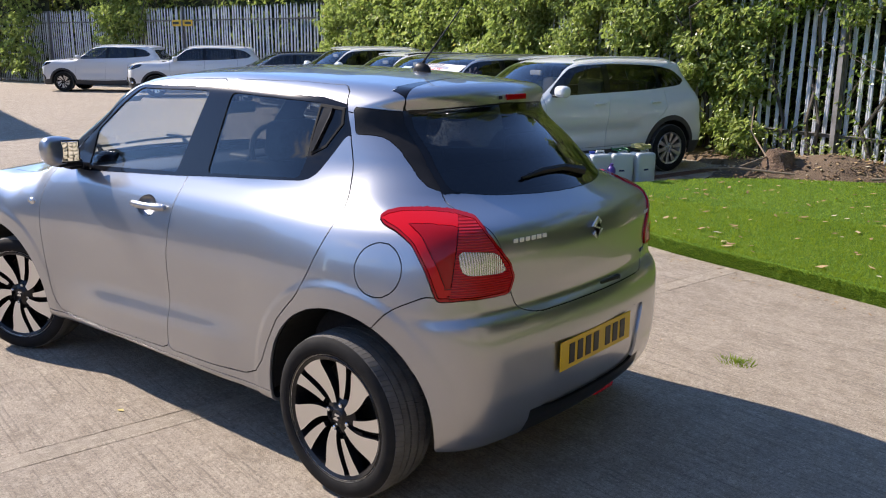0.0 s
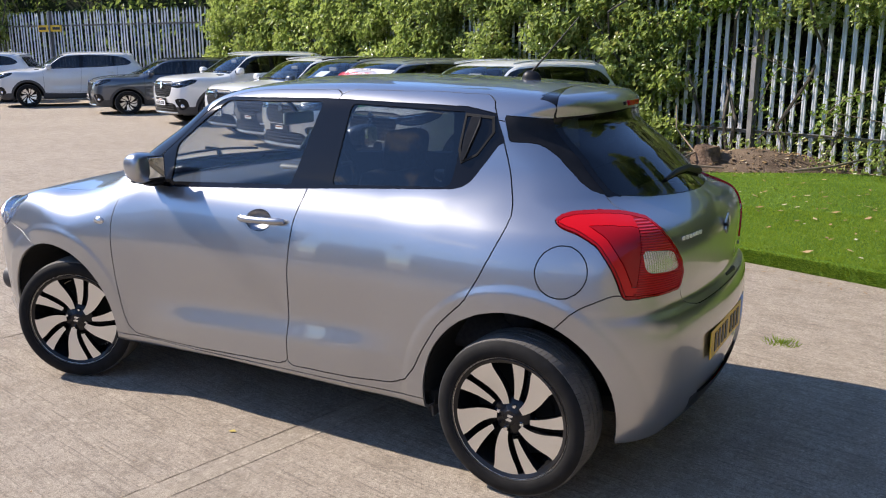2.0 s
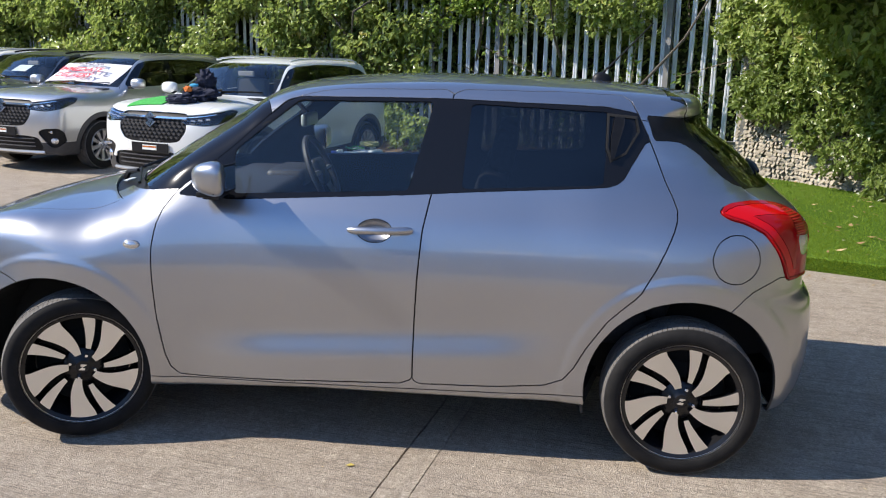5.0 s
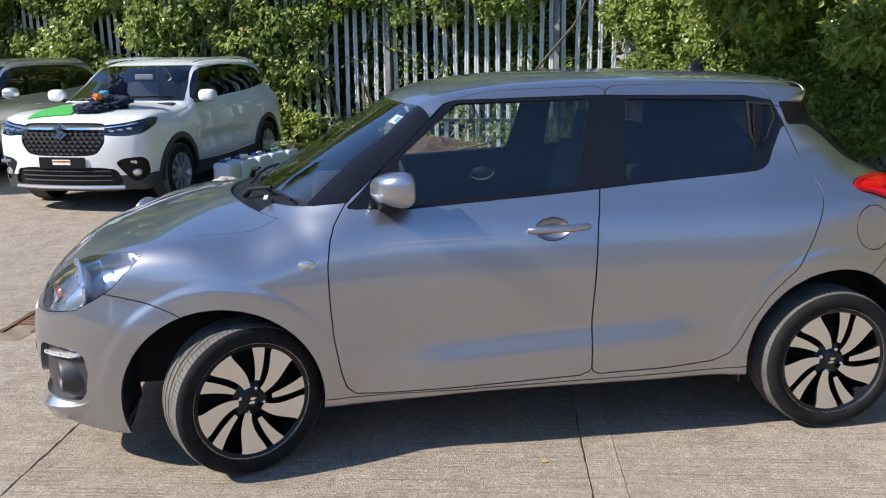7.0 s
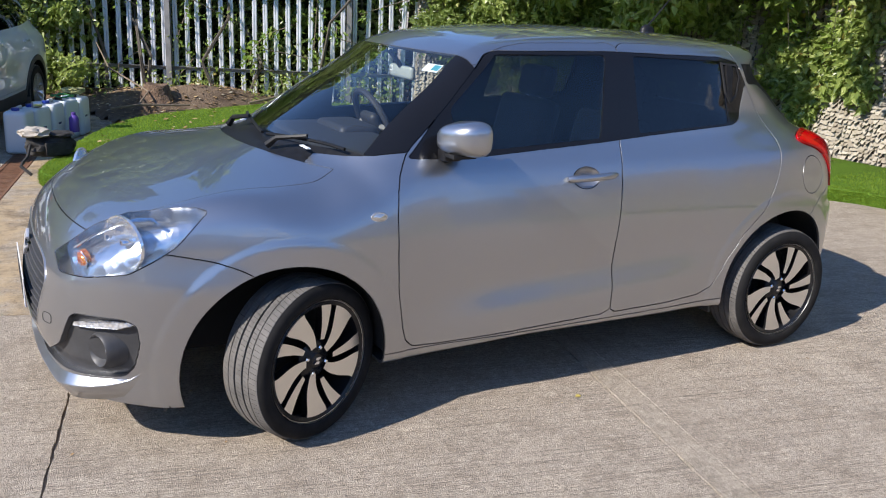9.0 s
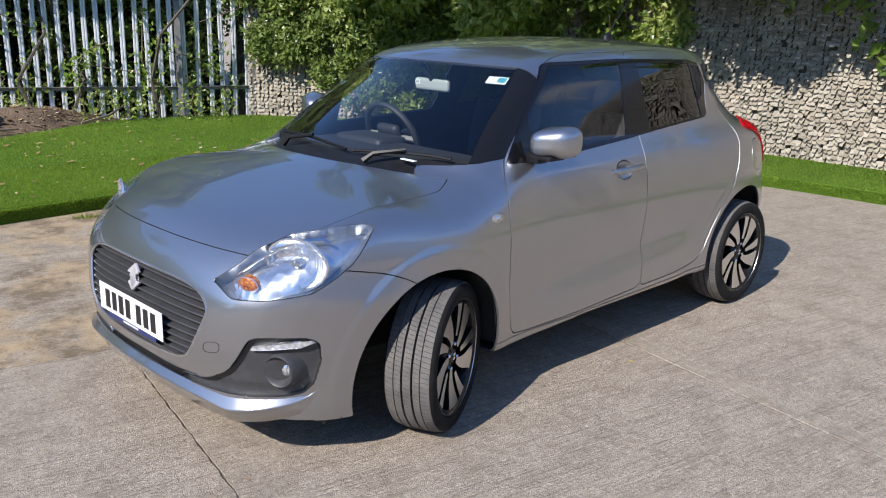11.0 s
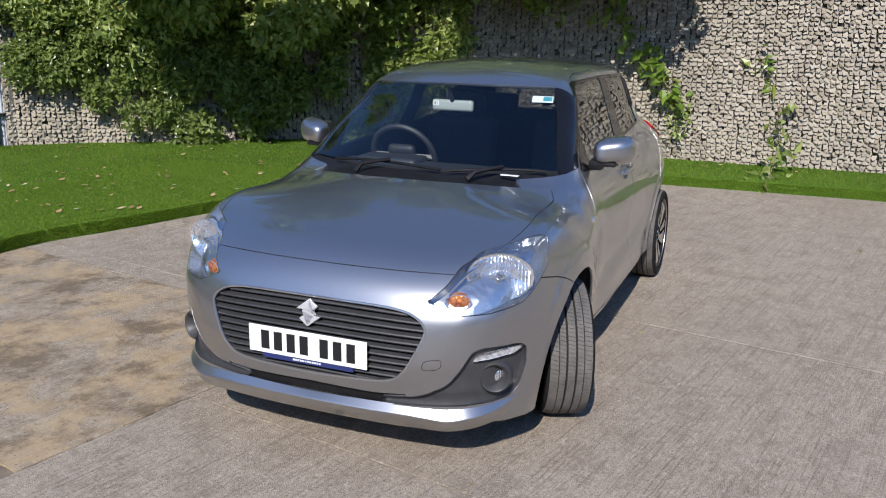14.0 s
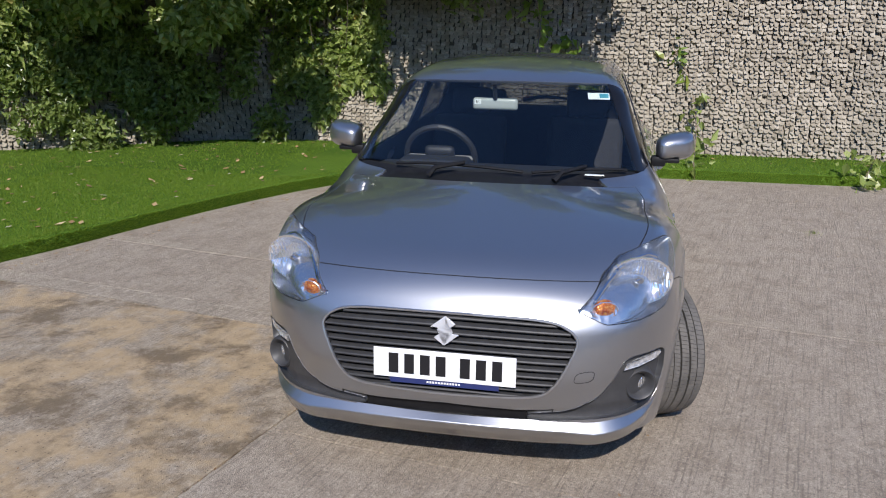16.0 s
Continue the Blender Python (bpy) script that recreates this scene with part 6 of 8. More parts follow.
        outer = [(x - 0.03, y, z) for x, y, z in inner]
        n = len(pts)
        raw("daytime_lamp", inner + outer, [tuple(range(n))[::-k], *[((i, (i + 1) % n, n + (i + 1) % n, n + i)[::k]) for i in range(n)]], DAY_LAMP, bz, "clear strip running lamp with small lights")
        # marker on the wing, mirror, handles
        v, f = lathe([(0.0, 0.010), (0.6, 0.008), (0.9, 0.004), (1.0, -0.004)], 28)
        y = shape_y(S, 0.957, 0.832)
        raw("side_marker", [(0.957 + a * 0.036, k * (y + b), 0.832 + c * 0.019) for a, b, c in v], f, CLEAR_LENS, car, "small clear side marker", smooth=True)
        make_mirror(car, k)
        make_handles(car, k, skin)
    # grille
    g = skin.panel("grille", "grille", BLACK, car, gap=0.001, flange=0.0, sink=0.05, label="black slatted radiator grille")
    edge = skin.panel("grille_edge", "grille", DARK_GREY, g, gap=0.0005, flange=0.05)
    bm = bmesh.new()
    bm.from_mesh(edge.data)
    bm.faces.ensure_lookup_table()
    nf = len(skin.groups["grille"])
    tot = len(bm.faces) // 2
    bmesh.ops.delete(bm, geom=bm.faces[:nf] + bm.faces[tot:tot + nf], context="FACES")
    bm.to_mesh(edge.data)
    bm.free()
    ga = inside(soft(GRILLE, 0.2, 2))
    for i in range(11):
        z = 0.394 + 0.0262 * i
        ys = np.linspace(0, 0.48, 97)
        ok = ys[ga(ys, np.full(97, z)) < 0]
        ym = float(ok.max()) - 0.001
        n = 20
        rows = []
        for q in range(-n, n + 1):
            y = ym * q / n
            bow = 0.010 * (q / n) ** 2
            x = shape_x(S, abs(y), z) - 0.006
            rows.append([(x - 0.002, y, z + 0.004 - bow), (x, y, z - 0.001 - bow), (x - 0.004, y, z - 0.006 - bow), (x - 0.036, y, z + 0.004 - bow), (x - 0.032, y, z + 0.009 - bow)])
        verts = [p for r in rows for p in r]
        faces = [(a * 5 + b, (a + 1) * 5 + b, (a + 1) * 5 + (b + 1) % 5, a * 5 + (b + 1) % 5) for a in range(2 * n) for b in range(5)]
        raw("slat", verts, [f[::-1] for f in faces], DARK_GREY, g)
    outline = soft(GRILLE, 0.2, 2)
    ringpts = [(shape_x(S, abs(y), z) - 0.002, y, z) for y, z in outline]
    part("grille_trim", tube_bm(ringpts + ringpts[:1], 0.0055, 6), SILVER_TRIM, g, "thin satin surround", smooth=True)
    b = part("badge", prism(s_mark(0.108), 0.012, pose(shape_x(S, 0.0, 0.614) - 0.004, 0.0, 0.614, 80, 0, 90), 0.002), BADGE, car, "chrome maker's mark")
    # splitter: a crisp ledge along the foot of the bumper
    def out_at(th, z, off):
        lo, hi = 0.1, 1.2
        for _ in range(30):
            m = (lo + hi) / 2
            lo, hi = (m, hi) if S.value(np.array([[1.45 + m * math.cos(th), m * math.sin(th), z]]))[0] < 0 else (lo, m)
        return (1.45 + (lo + off) * math.cos(th), (lo + off) * math.sin(th), z)
    ledge_top = spline([(0.0, 0.284), (0.38, 0.289), (0.50, 0.289), (0.60, 0.294), (0.70, 0.301), (0.745, 0.316), (0.77, 0.36), (0.80, 0.47)])
    ridge = spline([(0.0, 0.262), (0.40, 0.258), (0.50, 0.250), (0.53, 0.247), (0.60, 0.258), (0.70, 0.276), (0.75, 0.300), (0.80, 0.44)])
    rows = []
    for i in range(61):
        th = radians(-70 + 140 * i / 60)
        y = abs(out_at(th, 0.29, 0.0)[1])
        fade = float(step(0.80, 0.62, np.array(y)))
        o = 0.003 + 0.022 * fade
        zt, zr = float(ledge_top(y)), float(ridge(y))
        tuck = 0.004 * float(step(0.70, 0.80, np.array(y)))
        rows.append([out_at(th, zt, -0.003 - tuck), out_at(th, zr + 0.003, o - 0.003 - 2 * tuck), out_at(th, zr, o - 2 * tuck), out_at(th, zr - 0.004, o - 2 * tuck), out_at(th, max(0.19, zr - 0.058), o * 0.55 - 0.004 - tuck), out_at(th, 0.172, -0.02)])
    n = len(rows[0])
    bm = bmesh.new()
    vv = [[bm.verts.new(p) for p in r] for r in rows]
    for a in range(60):
        for b_ in range(n - 1):
            q = bm.faces.new((vv[a][b_], vv[a][b_ + 1], vv[a + 1][b_ + 1], vv[a + 1][b_]))
            q.smooth = True
    for a in range(60):
        for b_ in (1, 3):
            for e in vv[a][b_].link_edges:
                if e.other_vert(vv[a][b_]) is vv[a + 1][b_]:
                    e.smooth = False
    part("splitter", bm, SILVER, fb_of(car), "silver splitter ledge along the foot of the bumper")
    # slot below the grille
    it = skin.panel("lower_intake", "intake", BLACK, car, gap=0.0005, flange=0.0, sink=0.014)
    for q in range(-4, 5):
        y = q * 0.066
        part("intake_rib", box_bm((0.02, 0.006, 0.022), (shape_x(S, abs(y), 0.303) - 0.026, y, 0.302)), BLACK, it)
    # jacking-eye cover
    cov = [(2.0, y, z) for y, z in soft([(0.462, 0.446), (0.470, 0.486), (0.536, 0.494), (0.530, 0.454)], 0.2, 3)]
    cov = [(shape_x(S, y, z) + 0.0005, y, z) for x, y, z in cov]
    part("tow_eye_cover", tube_bm(cov + cov[:1], 0.0013, 5), SEAM, car)
    # plates
    plate("front_number_plate", WHITE_PLATE, car, pose(2.128, 0.004, 0.489), None, "white number plate with dark characters")
    st = part("plate_strip", box_bm((0.004, 0.40, 0.022), (2.125, 0.004, 0.424)), BLUE_INK, car)
    for i in range(12):
        part("lettering_bar", box_bm((0.002, 0.007, 0.007), (2.128, -0.055 + i * 0.0105, 0.424)), WHITE_PLATE, st)
    plate("rear_number_plate", YELLOW_PLATE, car, pose(-1.802, 0.008, 0.512, 0, 0, 180), None, "yellow number plate with dark characters")
    # badges and lettering on the tailgate, as plain shapes
    part("rear_badge", prism(s_mark(0.085), 0.006, pose(shape_x(S, 0, 0.945, -1) - 0.004, 0.0, 0.945, 90, 0, -90), 0.0015), BADGE, car, "chrome maker's mark")
    for i in range(6):
        y = 0.455 - 0.028 * i
        part("lettering_bar", box_bm((0.003, 0.019, 0.015), (shape_x(S, y, 0.963, -1) - 0.002, y, 0.963), 0.001, 1, Euler((0, 0, radians(-14))).to_matrix()), BADGE, car)
    for i in range(3):
        y = -0.475 - 0.022 * i
        part("lettering_bar", box_bm((0.003, 0.014, 0.015), (shape_x(S, abs(y), 0.93, -1) - 0.002, y, 0.93), 0.001, 1, Euler((0, 0, radians(16))).to_matrix()), BADGE, car)
    part("emblem_bar", box_bm((0.004, 0.05, 0.016), (shape_x(S, 0.46, 0.775, -1) - 0.002, -0.46, 0.775), 0.001, 1, Euler((0, 0, radians(14))).to_matrix()), BLUE_INK, car)
    # lower valance, rear fog lamp
    part("rear_fog_lamp", box_bm((0.05, 0.15, 0.055), (-1.725, -0.17, 0.262), 0.012, 2), RED_LENS, car)
    part("tailgate_grip", box_bm((0.03, 0.16, 0.03), (shape_x(S, 0, 0.72, -1) + 0.012, -0.12, 0.712), 0.008, 2), BLACK, car)
    # wipers
    def on_screen(y, up, lift):
        # a point of the windscreen, up metres along the slope from its lower edge
        x = 1.20 - 0.50 * y * y - 0.84 * up
        return Vector((x + 0.5 * lift, y, shape_z(S, x, abs(y)) + lift))
    for pts, pivot in ((((-0.44, 0.02), (-0.20, 0.045), (0.16, 0.0)), (-0.26, -0.05)), (((0.20, 0.0), (0.40, 0.035), (0.61, 0.015)), (0.30, -0.05))):
        curve = []
        (a, ua), (b_, ub), (c, uc) = pts
        for i in range(17):
            t = i / 16
            y = a + (c - a) * t
            up = ua * (1 - t) ** 2 + 2 * (2 * ub - (ua + uc) / 2) * t * (1 - t) + uc * t * t
            curve.append(on_screen(y, up, 0.016))
        wp = part("wiper", tube_bm(curve, 0.007, 6), BLACK, car, "black windscreen wiper", smooth=True)
        part("wiper_arm", tube_bm([on_screen(pivot[0], -0.07, 0.005), on_screen(pivot[0] + 0.03, -0.03, 0.032), (curve[9] + Vector((0.01, 0, 0.016)))], 0.011, 6, [0.016, 0.011, 0.008]), BLACK, wp, smooth=True)
    part("washer_tag", box_bm((0.016, 0.085, 0.004), on_screen(0.47, -0.02, 0.022)), STICKER, car)
    rw = lambda y, z: (shape_x(S, abs(y), z, -1) - 0.014, y, z)
    wr = part("rear_wiper", tube_bm([rw(0.22, 1.135), rw(0.10, 1.150), rw(-0.04, 1.150), rw(-0.16, 1.125)], 0.012, 6, [0.006, 0.012, 0.014, 0.020]), BLACK, car, smooth=True)
    # roof aerial
    z = shape_z(S, -0.90, 0.0)
    v, f = lathe([(1.0, -0.004), (0.95, 0.012), (0.7, 0.026), (0.35, 0.034), (0.0, 0.036)], 20, "z")
    ae = raw("aerial", [(-0.90 + a * (0.055 if a < 0 else 0.035), b * 0.026, z + c) for a, b, c in v], f, BLACK, car, smooth=True)
    part("mast", tube_bm([(-0.905, 0, z + 0.025), (-1.00, 0, z + 0.125), (-1.12, 0, z + 0.255)], 0.004, 6, [0.0055, 0.0035, 0.0025]), BLACK, ae)
    # washer jet and brake lamp on the spoiler
    bx = shape_x(S, 0.0, 1.405, -1)
    part("high_brake_lamp", box_bm((0.012, 0.13, 0.022), (bx - 0.002, -0.07, 1.405), 0.003, 2), RED_DARK, car)
    part("washer_jet", box_bm((0.012, 0.014, 0.014), (bx - 0.003, 0.035, 1.405), 0.004, 2), BLACK, car)
    # stickers, interior mirror
    n = Vector((0.62, 0.10, 0.78)).normalized()
    turn = n.to_track_quat("Z", "Y").to_matrix()
    c = Vector((0.575, 0.455, shape_z(S, 0.575, 0.455) - 0.008))
    sk = part("sticker", box_bm((0.105, 0.045, 0.001), c, turn=turn), STICKER, car, "white sticker inside the windscreen")
    part("sticker_print", box_bm((0.045, 0.030, 0.0012), c + turn @ Vector((0.026, 0.002, 0.0012)), turn=turn), TEAL, sk)
    mm = part("interior_mirror", box_bm((0.03, 0.235, 0.062), (0.46, -0.075, 1.275), 0.018, 3), MIRROR_BACK, car, "pale interior mirror", smooth=True)
    part("mirror_stem", tube_bm([(0.47, -0.075, 1.30), (0.53, -0.07, 1.37)], 0.012), CABIN, mm)
    part("tag", box_bm((0.002, 0.035, 0.026), (0.4765, -0.165, 1.285)), STICKER, mm)
    cu = bpy.data.curves.new("tag_text", "FONT")
    cu.body, cu.size, cu.align_x, cu.align_y = "61", 0.022, "CENTER", "CENTER"
    cu.materials.append(INK)
    tx = new("tag_text", cu)
    tx.parent, tx.matrix_basis = mm, pose(0.4785, -0.165, 1.285, 90, 0, 90)
    # cabin
    part("dashboard", join_bm(box_bm((0.42, 1.34, 0.16), (0.74, 0, 0.90), 0.05, 3), box_bm((0.20, 0.36, 0.09), (0.62, -0.36, 0.962), 0.035, 3), box_bm((0.35, 1.30, 0.30), (0.80, 0, 0.70)), box_bm((0.4, 1.2, 0.05), (0.95, 0, 0.94), 0.02)), CABIN, car, smooth=True)
    sw_m = pose(0.47, -0.36, 0.985, 0, -66, 0)
    circ = [sw_m @ Vector((0.185 * math.cos(a), 0.185 * math.sin(a), 0)) for a in [2 * math.pi * i / 40 for i in range(41)]]
    sw = part("steering_wheel", tube_bm(circ, 0.016, 8), CABIN, car, smooth=True)
    bm = box_bm((0.15, 0.16, 0.05), (0, 0, -0.01), 0.03, 3)
    bmesh.ops.transform(bm, matrix=sw_m, verts=bm.verts[:])
    part("boss", bm, CABIN, sw, smooth=True)
    for a in (90, -90, 200):
        d = Vector((math.cos(radians(a)), math.sin(radians(a)), 0))
        part("wheel_spoke", tube_bm([sw_m @ (d * 0.05), sw_m @ (d * 0.18)], 0.014, 6), CABIN_LIGHT, sw)
    for y in (0.36, -0.36):
        make_seat(car, -0.12, y)
    make_seat(car, -0.92, 0.0, 1.20, "rear_seat", False)
    for y in (0.36, -0.36):
        part("rear_headrest", box_bm((0.09, 0.25, 0.14), (-1.20, y, 1.16), 0.04, 3), FABRIC, car, smooth=True)
    part("headlining", box_bm((1.30, 0.92, 0.02), (-0.42, 0, 1.425), 0.008), CABIN_LIGHT, car)
    part("parcel_shelf", box_bm((0.30, 1.05, 0.02), (-1.36, 0, 1.00)), CABIN, car)
    for k in (1, -1):
        part("splash_guard", box_bm((0.02, 0.36, 0.20), (1.705, 0.60 * k, 0.285)), UNDER, car)
    # mud flaps and small air deflectors
    for k in (1, -1):
        part("mud_deflector", box_bm((0.012, 0.16, 0.10), (1.70, 0.60 * k, 0.172), 0.003, 1, Euler((0, radians(-18), 0)).to_matrix()), DARK_GREY, car)
        part("rear_deflector", box_bm((0.012, 0.14, 0.09), (-0.845, 0.68 * k, 0.245), 0.003, 1, Euler((0, radians(10), 0)).to_matrix()), DARK_GREY, car)


def make_mirror(car, k):
    """A door mirror; k is 1 on the left."""
    bm = bmesh.new()
    bmesh.ops.create_icosphere(bm, subdivisions=4, radius=1.0)
    for v in bm.verts:
        x, y, z = v.co
        p = 3.2
        n = (abs(x) ** p + abs(y) ** p + abs(z) ** p) ** (-1 / p)
        x, y, z = x * n, y * n, z * n
        front = max(0.0, x)
        wy = 0.094 * (1 - 0.10 * front)
        wz = 0.068 * (1 - 0.22 * front) * (1 + 0.05 * y)
        v.co = (0.610 + (0.085 if x > 0 else 0.050) * x - 0.03 * y, k * (0.838 + wy * y), 1.110 + wz * z + 0.008 * y)
    if k < 0:
        bmesh.ops.reverse_faces(bm, faces=bm.faces[:])
    m = part("door_mirror", bm, SILVER, car, smooth=True)
    part("mirror_base", box_bm((0.10, 0.12, 0.022), (0.625, k * 0.800, 1.046), 0.009, 2), BLACK, m, smooth=True)
    part("mirror_foot", box_bm((0.075, 0.07, 0.05), (0.64, k * 0.760, 1.040), 0.015, 2), BLACK, m, smooth=True)
    g = part("mirror_glass", box_bm((0.004, 0.135, 0.092), (0.5595, k * 0.842, 1.110), 0.0015, 1, Euler((0, 0, radians(-14 * k))).to_matrix()), MIRROR, m)
    r = part("mirror_surround", box_bm((0.012, 0.150, 0.106), (0.5665, k * 0.842, 1.110), 0.005, 2, Euler((0, 0, radians(-14 * k))).to_matrix()), BLACK, m)
    return m


def make_handles(car, k, skin):
    y = shape_y(Hatch, -0.04, 0.925)
    # the grip over its cup
    h = skin.panel("door_handle", "cup", HANDLE_CUP, car, "left" if k > 0 else "right", gap=0.0, flange=0.0, sink=0.0)
    me = h.data
    co = np.empty(len(me.vertices) * 3)
    me.vertices.foreach_get("co", co)
    co = co.reshape(-1, 3)
    q = np.hypot((co[:, 0] + 0.010) / 0.068, (co[:, 2] - 0.919) / 0.043)
    co[:, 1] -= k * 0.030 * np.clip(1 - q * q, 0, 1) ** 0.7
    me.vertices.foreach_set("co", co.ravel())
    me.update()
    pts, tp = [], []
    for i in range(15):
        t = i / 14
        x = 0.092 - 0.250 * t
        bow = 0.034 * math.sin(math.pi * min(1, max(0, 0.06 + 0.88 * t))) ** 0.5
        pts.append((x, k * (shape_y(Hatch, x, 0.922 + 0.006 * t) + bow - 0.004), 0.921 + 0.007 * t))
        tp.append(0.015 if 0 < i < 14 else 0.010)
    part("grip", tube_bm(pts, 0.015, 10, tp), SILVER, h, "silver pull handle", smooth=True)
    # handle recess in the rear pillar
    out = [(-0.895, 1.385), (-1.012, 1.375), (-1.024, 1.318), (-0.972, 1.232), (-0.912, 1.200), (-0.893, 1.25)]
    d = 0.003
    top = [(x, k * shape_y(Hatch, x, z, d), z) for x, z in out]
    low = [(x, k * shape_y(Hatch, x, z, -0.01), z) for x, z in out]
    n = len(out)
    rim = [(-0.955 + (x + 0.955) * 0.86, 1.300 + (z - 1.300) * 0.88) for x, z in out]
    rimv = [(x, k * shape_y(Hatch, x, z, d), z) for x, z in rim]
    deep = [(x, k * shape_y(Hatch, x, z, -0.022), z) for x, z in rim]
    faces = []
    for i in range(n):
        j = (i + 1) % n
        faces += [(i, j, n + j, n + i), (i, 2 * n + i, 2 * n + j, j), (2 * n + i, 3 * n + i, 3 * n + j, 2 * n + j)]
    faces.append(tuple(range(3 * n, 4 * n)))
    h2 = raw("pillar_handle", top + low + rimv + deep, faces, UNDER, car, "black handle recess in the rear pillar")
    bar = [(-0.925, 1.372), (-0.962, 1.372), (-0.962, 1.345), (-0.925, 1.215), (-0.910, 1.212), (-0.912, 1.30)]
    a = [(x, k * shape_y(Hatch, x, z, 0.010), z) for x, z in bar]
    b = [(x, k * shape_y(Hatch, x, z, -0.02), z) for x, z in bar]
    n = len(bar)
    raw("pull_bar", a + b, [tuple(range(n))] + [(i, (i + 1) % n, n + (i + 1) % n, n + i) for i in range(n)], BLACK, h2)


DAY_LAMP = mat("segmented_clear_lens", (0.6, 0.6, 0.6), 0.15, 0.6, Coat_Weight=1.0)
dv = place(DAY_LAMP)
cells = node(DAY_LAMP, "ShaderNodeTexVoronoi", Scale=70.0)
link(DAY_LAMP, dv, cells.inputs["Vector"])
link(DAY_LAMP, ramp_of(DAY_LAMP, cells.outputs["Distance"], ((0.1, (0.92,) * 3), (0.8, (0.50,) * 3))), bsdf(DAY_LAMP).inputs["Base Color"])
relief(DAY_LAMP, cells.outputs["Distance"], 0.5, 0.006)
BADGE = mat("satin_badge_metal", (0.72, 0.72, 0.73), 0.34, 0.55)
HEAD_BOWL = mat("headlamp_reflector", (0.62, 0.63, 0.65), 0.24, 0.94)
hv = place(HEAD_BOWL)
facet = node(HEAD_BOWL, "ShaderNodeTexVoronoi", Scale=26.0)
link(HEAD_BOWL, hv, facet.inputs["Vector"])
relief(HEAD_BOWL, facet.outputs["Distance"], 0.25, 0.010)
BOWL = mat("faceted_reflector", (0.92, 0.93, 0.95), 0.08, 0.86)
bv = place(BOWL)
flute = node(BOWL, "ShaderNodeTexWave", Scale=34.0, Distortion=0.6)
flute.bands_direction = "X"
link(BOWL, bv, flute.inputs["Vector"])
relief(BOWL, flute.outputs["Fac"], 0.4, 0.006)
RED_RIBBED = mat("ribbed_red_lens", (0.42, 0.006, 0.008), 0.10, 0.0, Specular_IOR_Level=0.4)
rv = place(RED_RIBBED, (1, 1, 1))
wav = node(RED_RIBBED, "ShaderNodeTexWave", Scale=38.0)
wav.bands_direction = "Z"
link(RED_RIBBED, rv, wav.inputs["Vector"])
link(RED_RIBBED, ramp_of(RED_RIBBED, wav.outputs["Fac"], ((0.2, (0.30, 0.003, 0.004)), (0.8, (0.48, 0.008, 0.008)))), bsdf(RED_RIBBED).inputs["Base Color"])
relief(RED_RIBBED, wav.outputs["Fac"], 0.5, 0.004)
LAMP_RIM = mat("lamp_inner_wall", (0.42, 0.44, 0.47), 0.2, 0.8)
MIRROR = mat("mirror_glass", (0.85, 0.86, 0.87), 0.01, 1.0)
MIRROR_BACK = mat("mirror_pale_back", (0.36, 0.40, 0.38), 0.35)
HANDLE_CUP = paint("handle_cup_paint", (0.36, 0.365, 0.38), 0.85, 0.36)
SILVER_TRIM = mat("satin_trim", (0.5, 0.5, 0.51), 0.28, 0.9)
SEAM = mat("seam_shadow", (0.03, 0.03, 0.03), 0.8)
hatch, hatch_skin = build_hatch()
dress_hatch(hatch, hatch_skin)

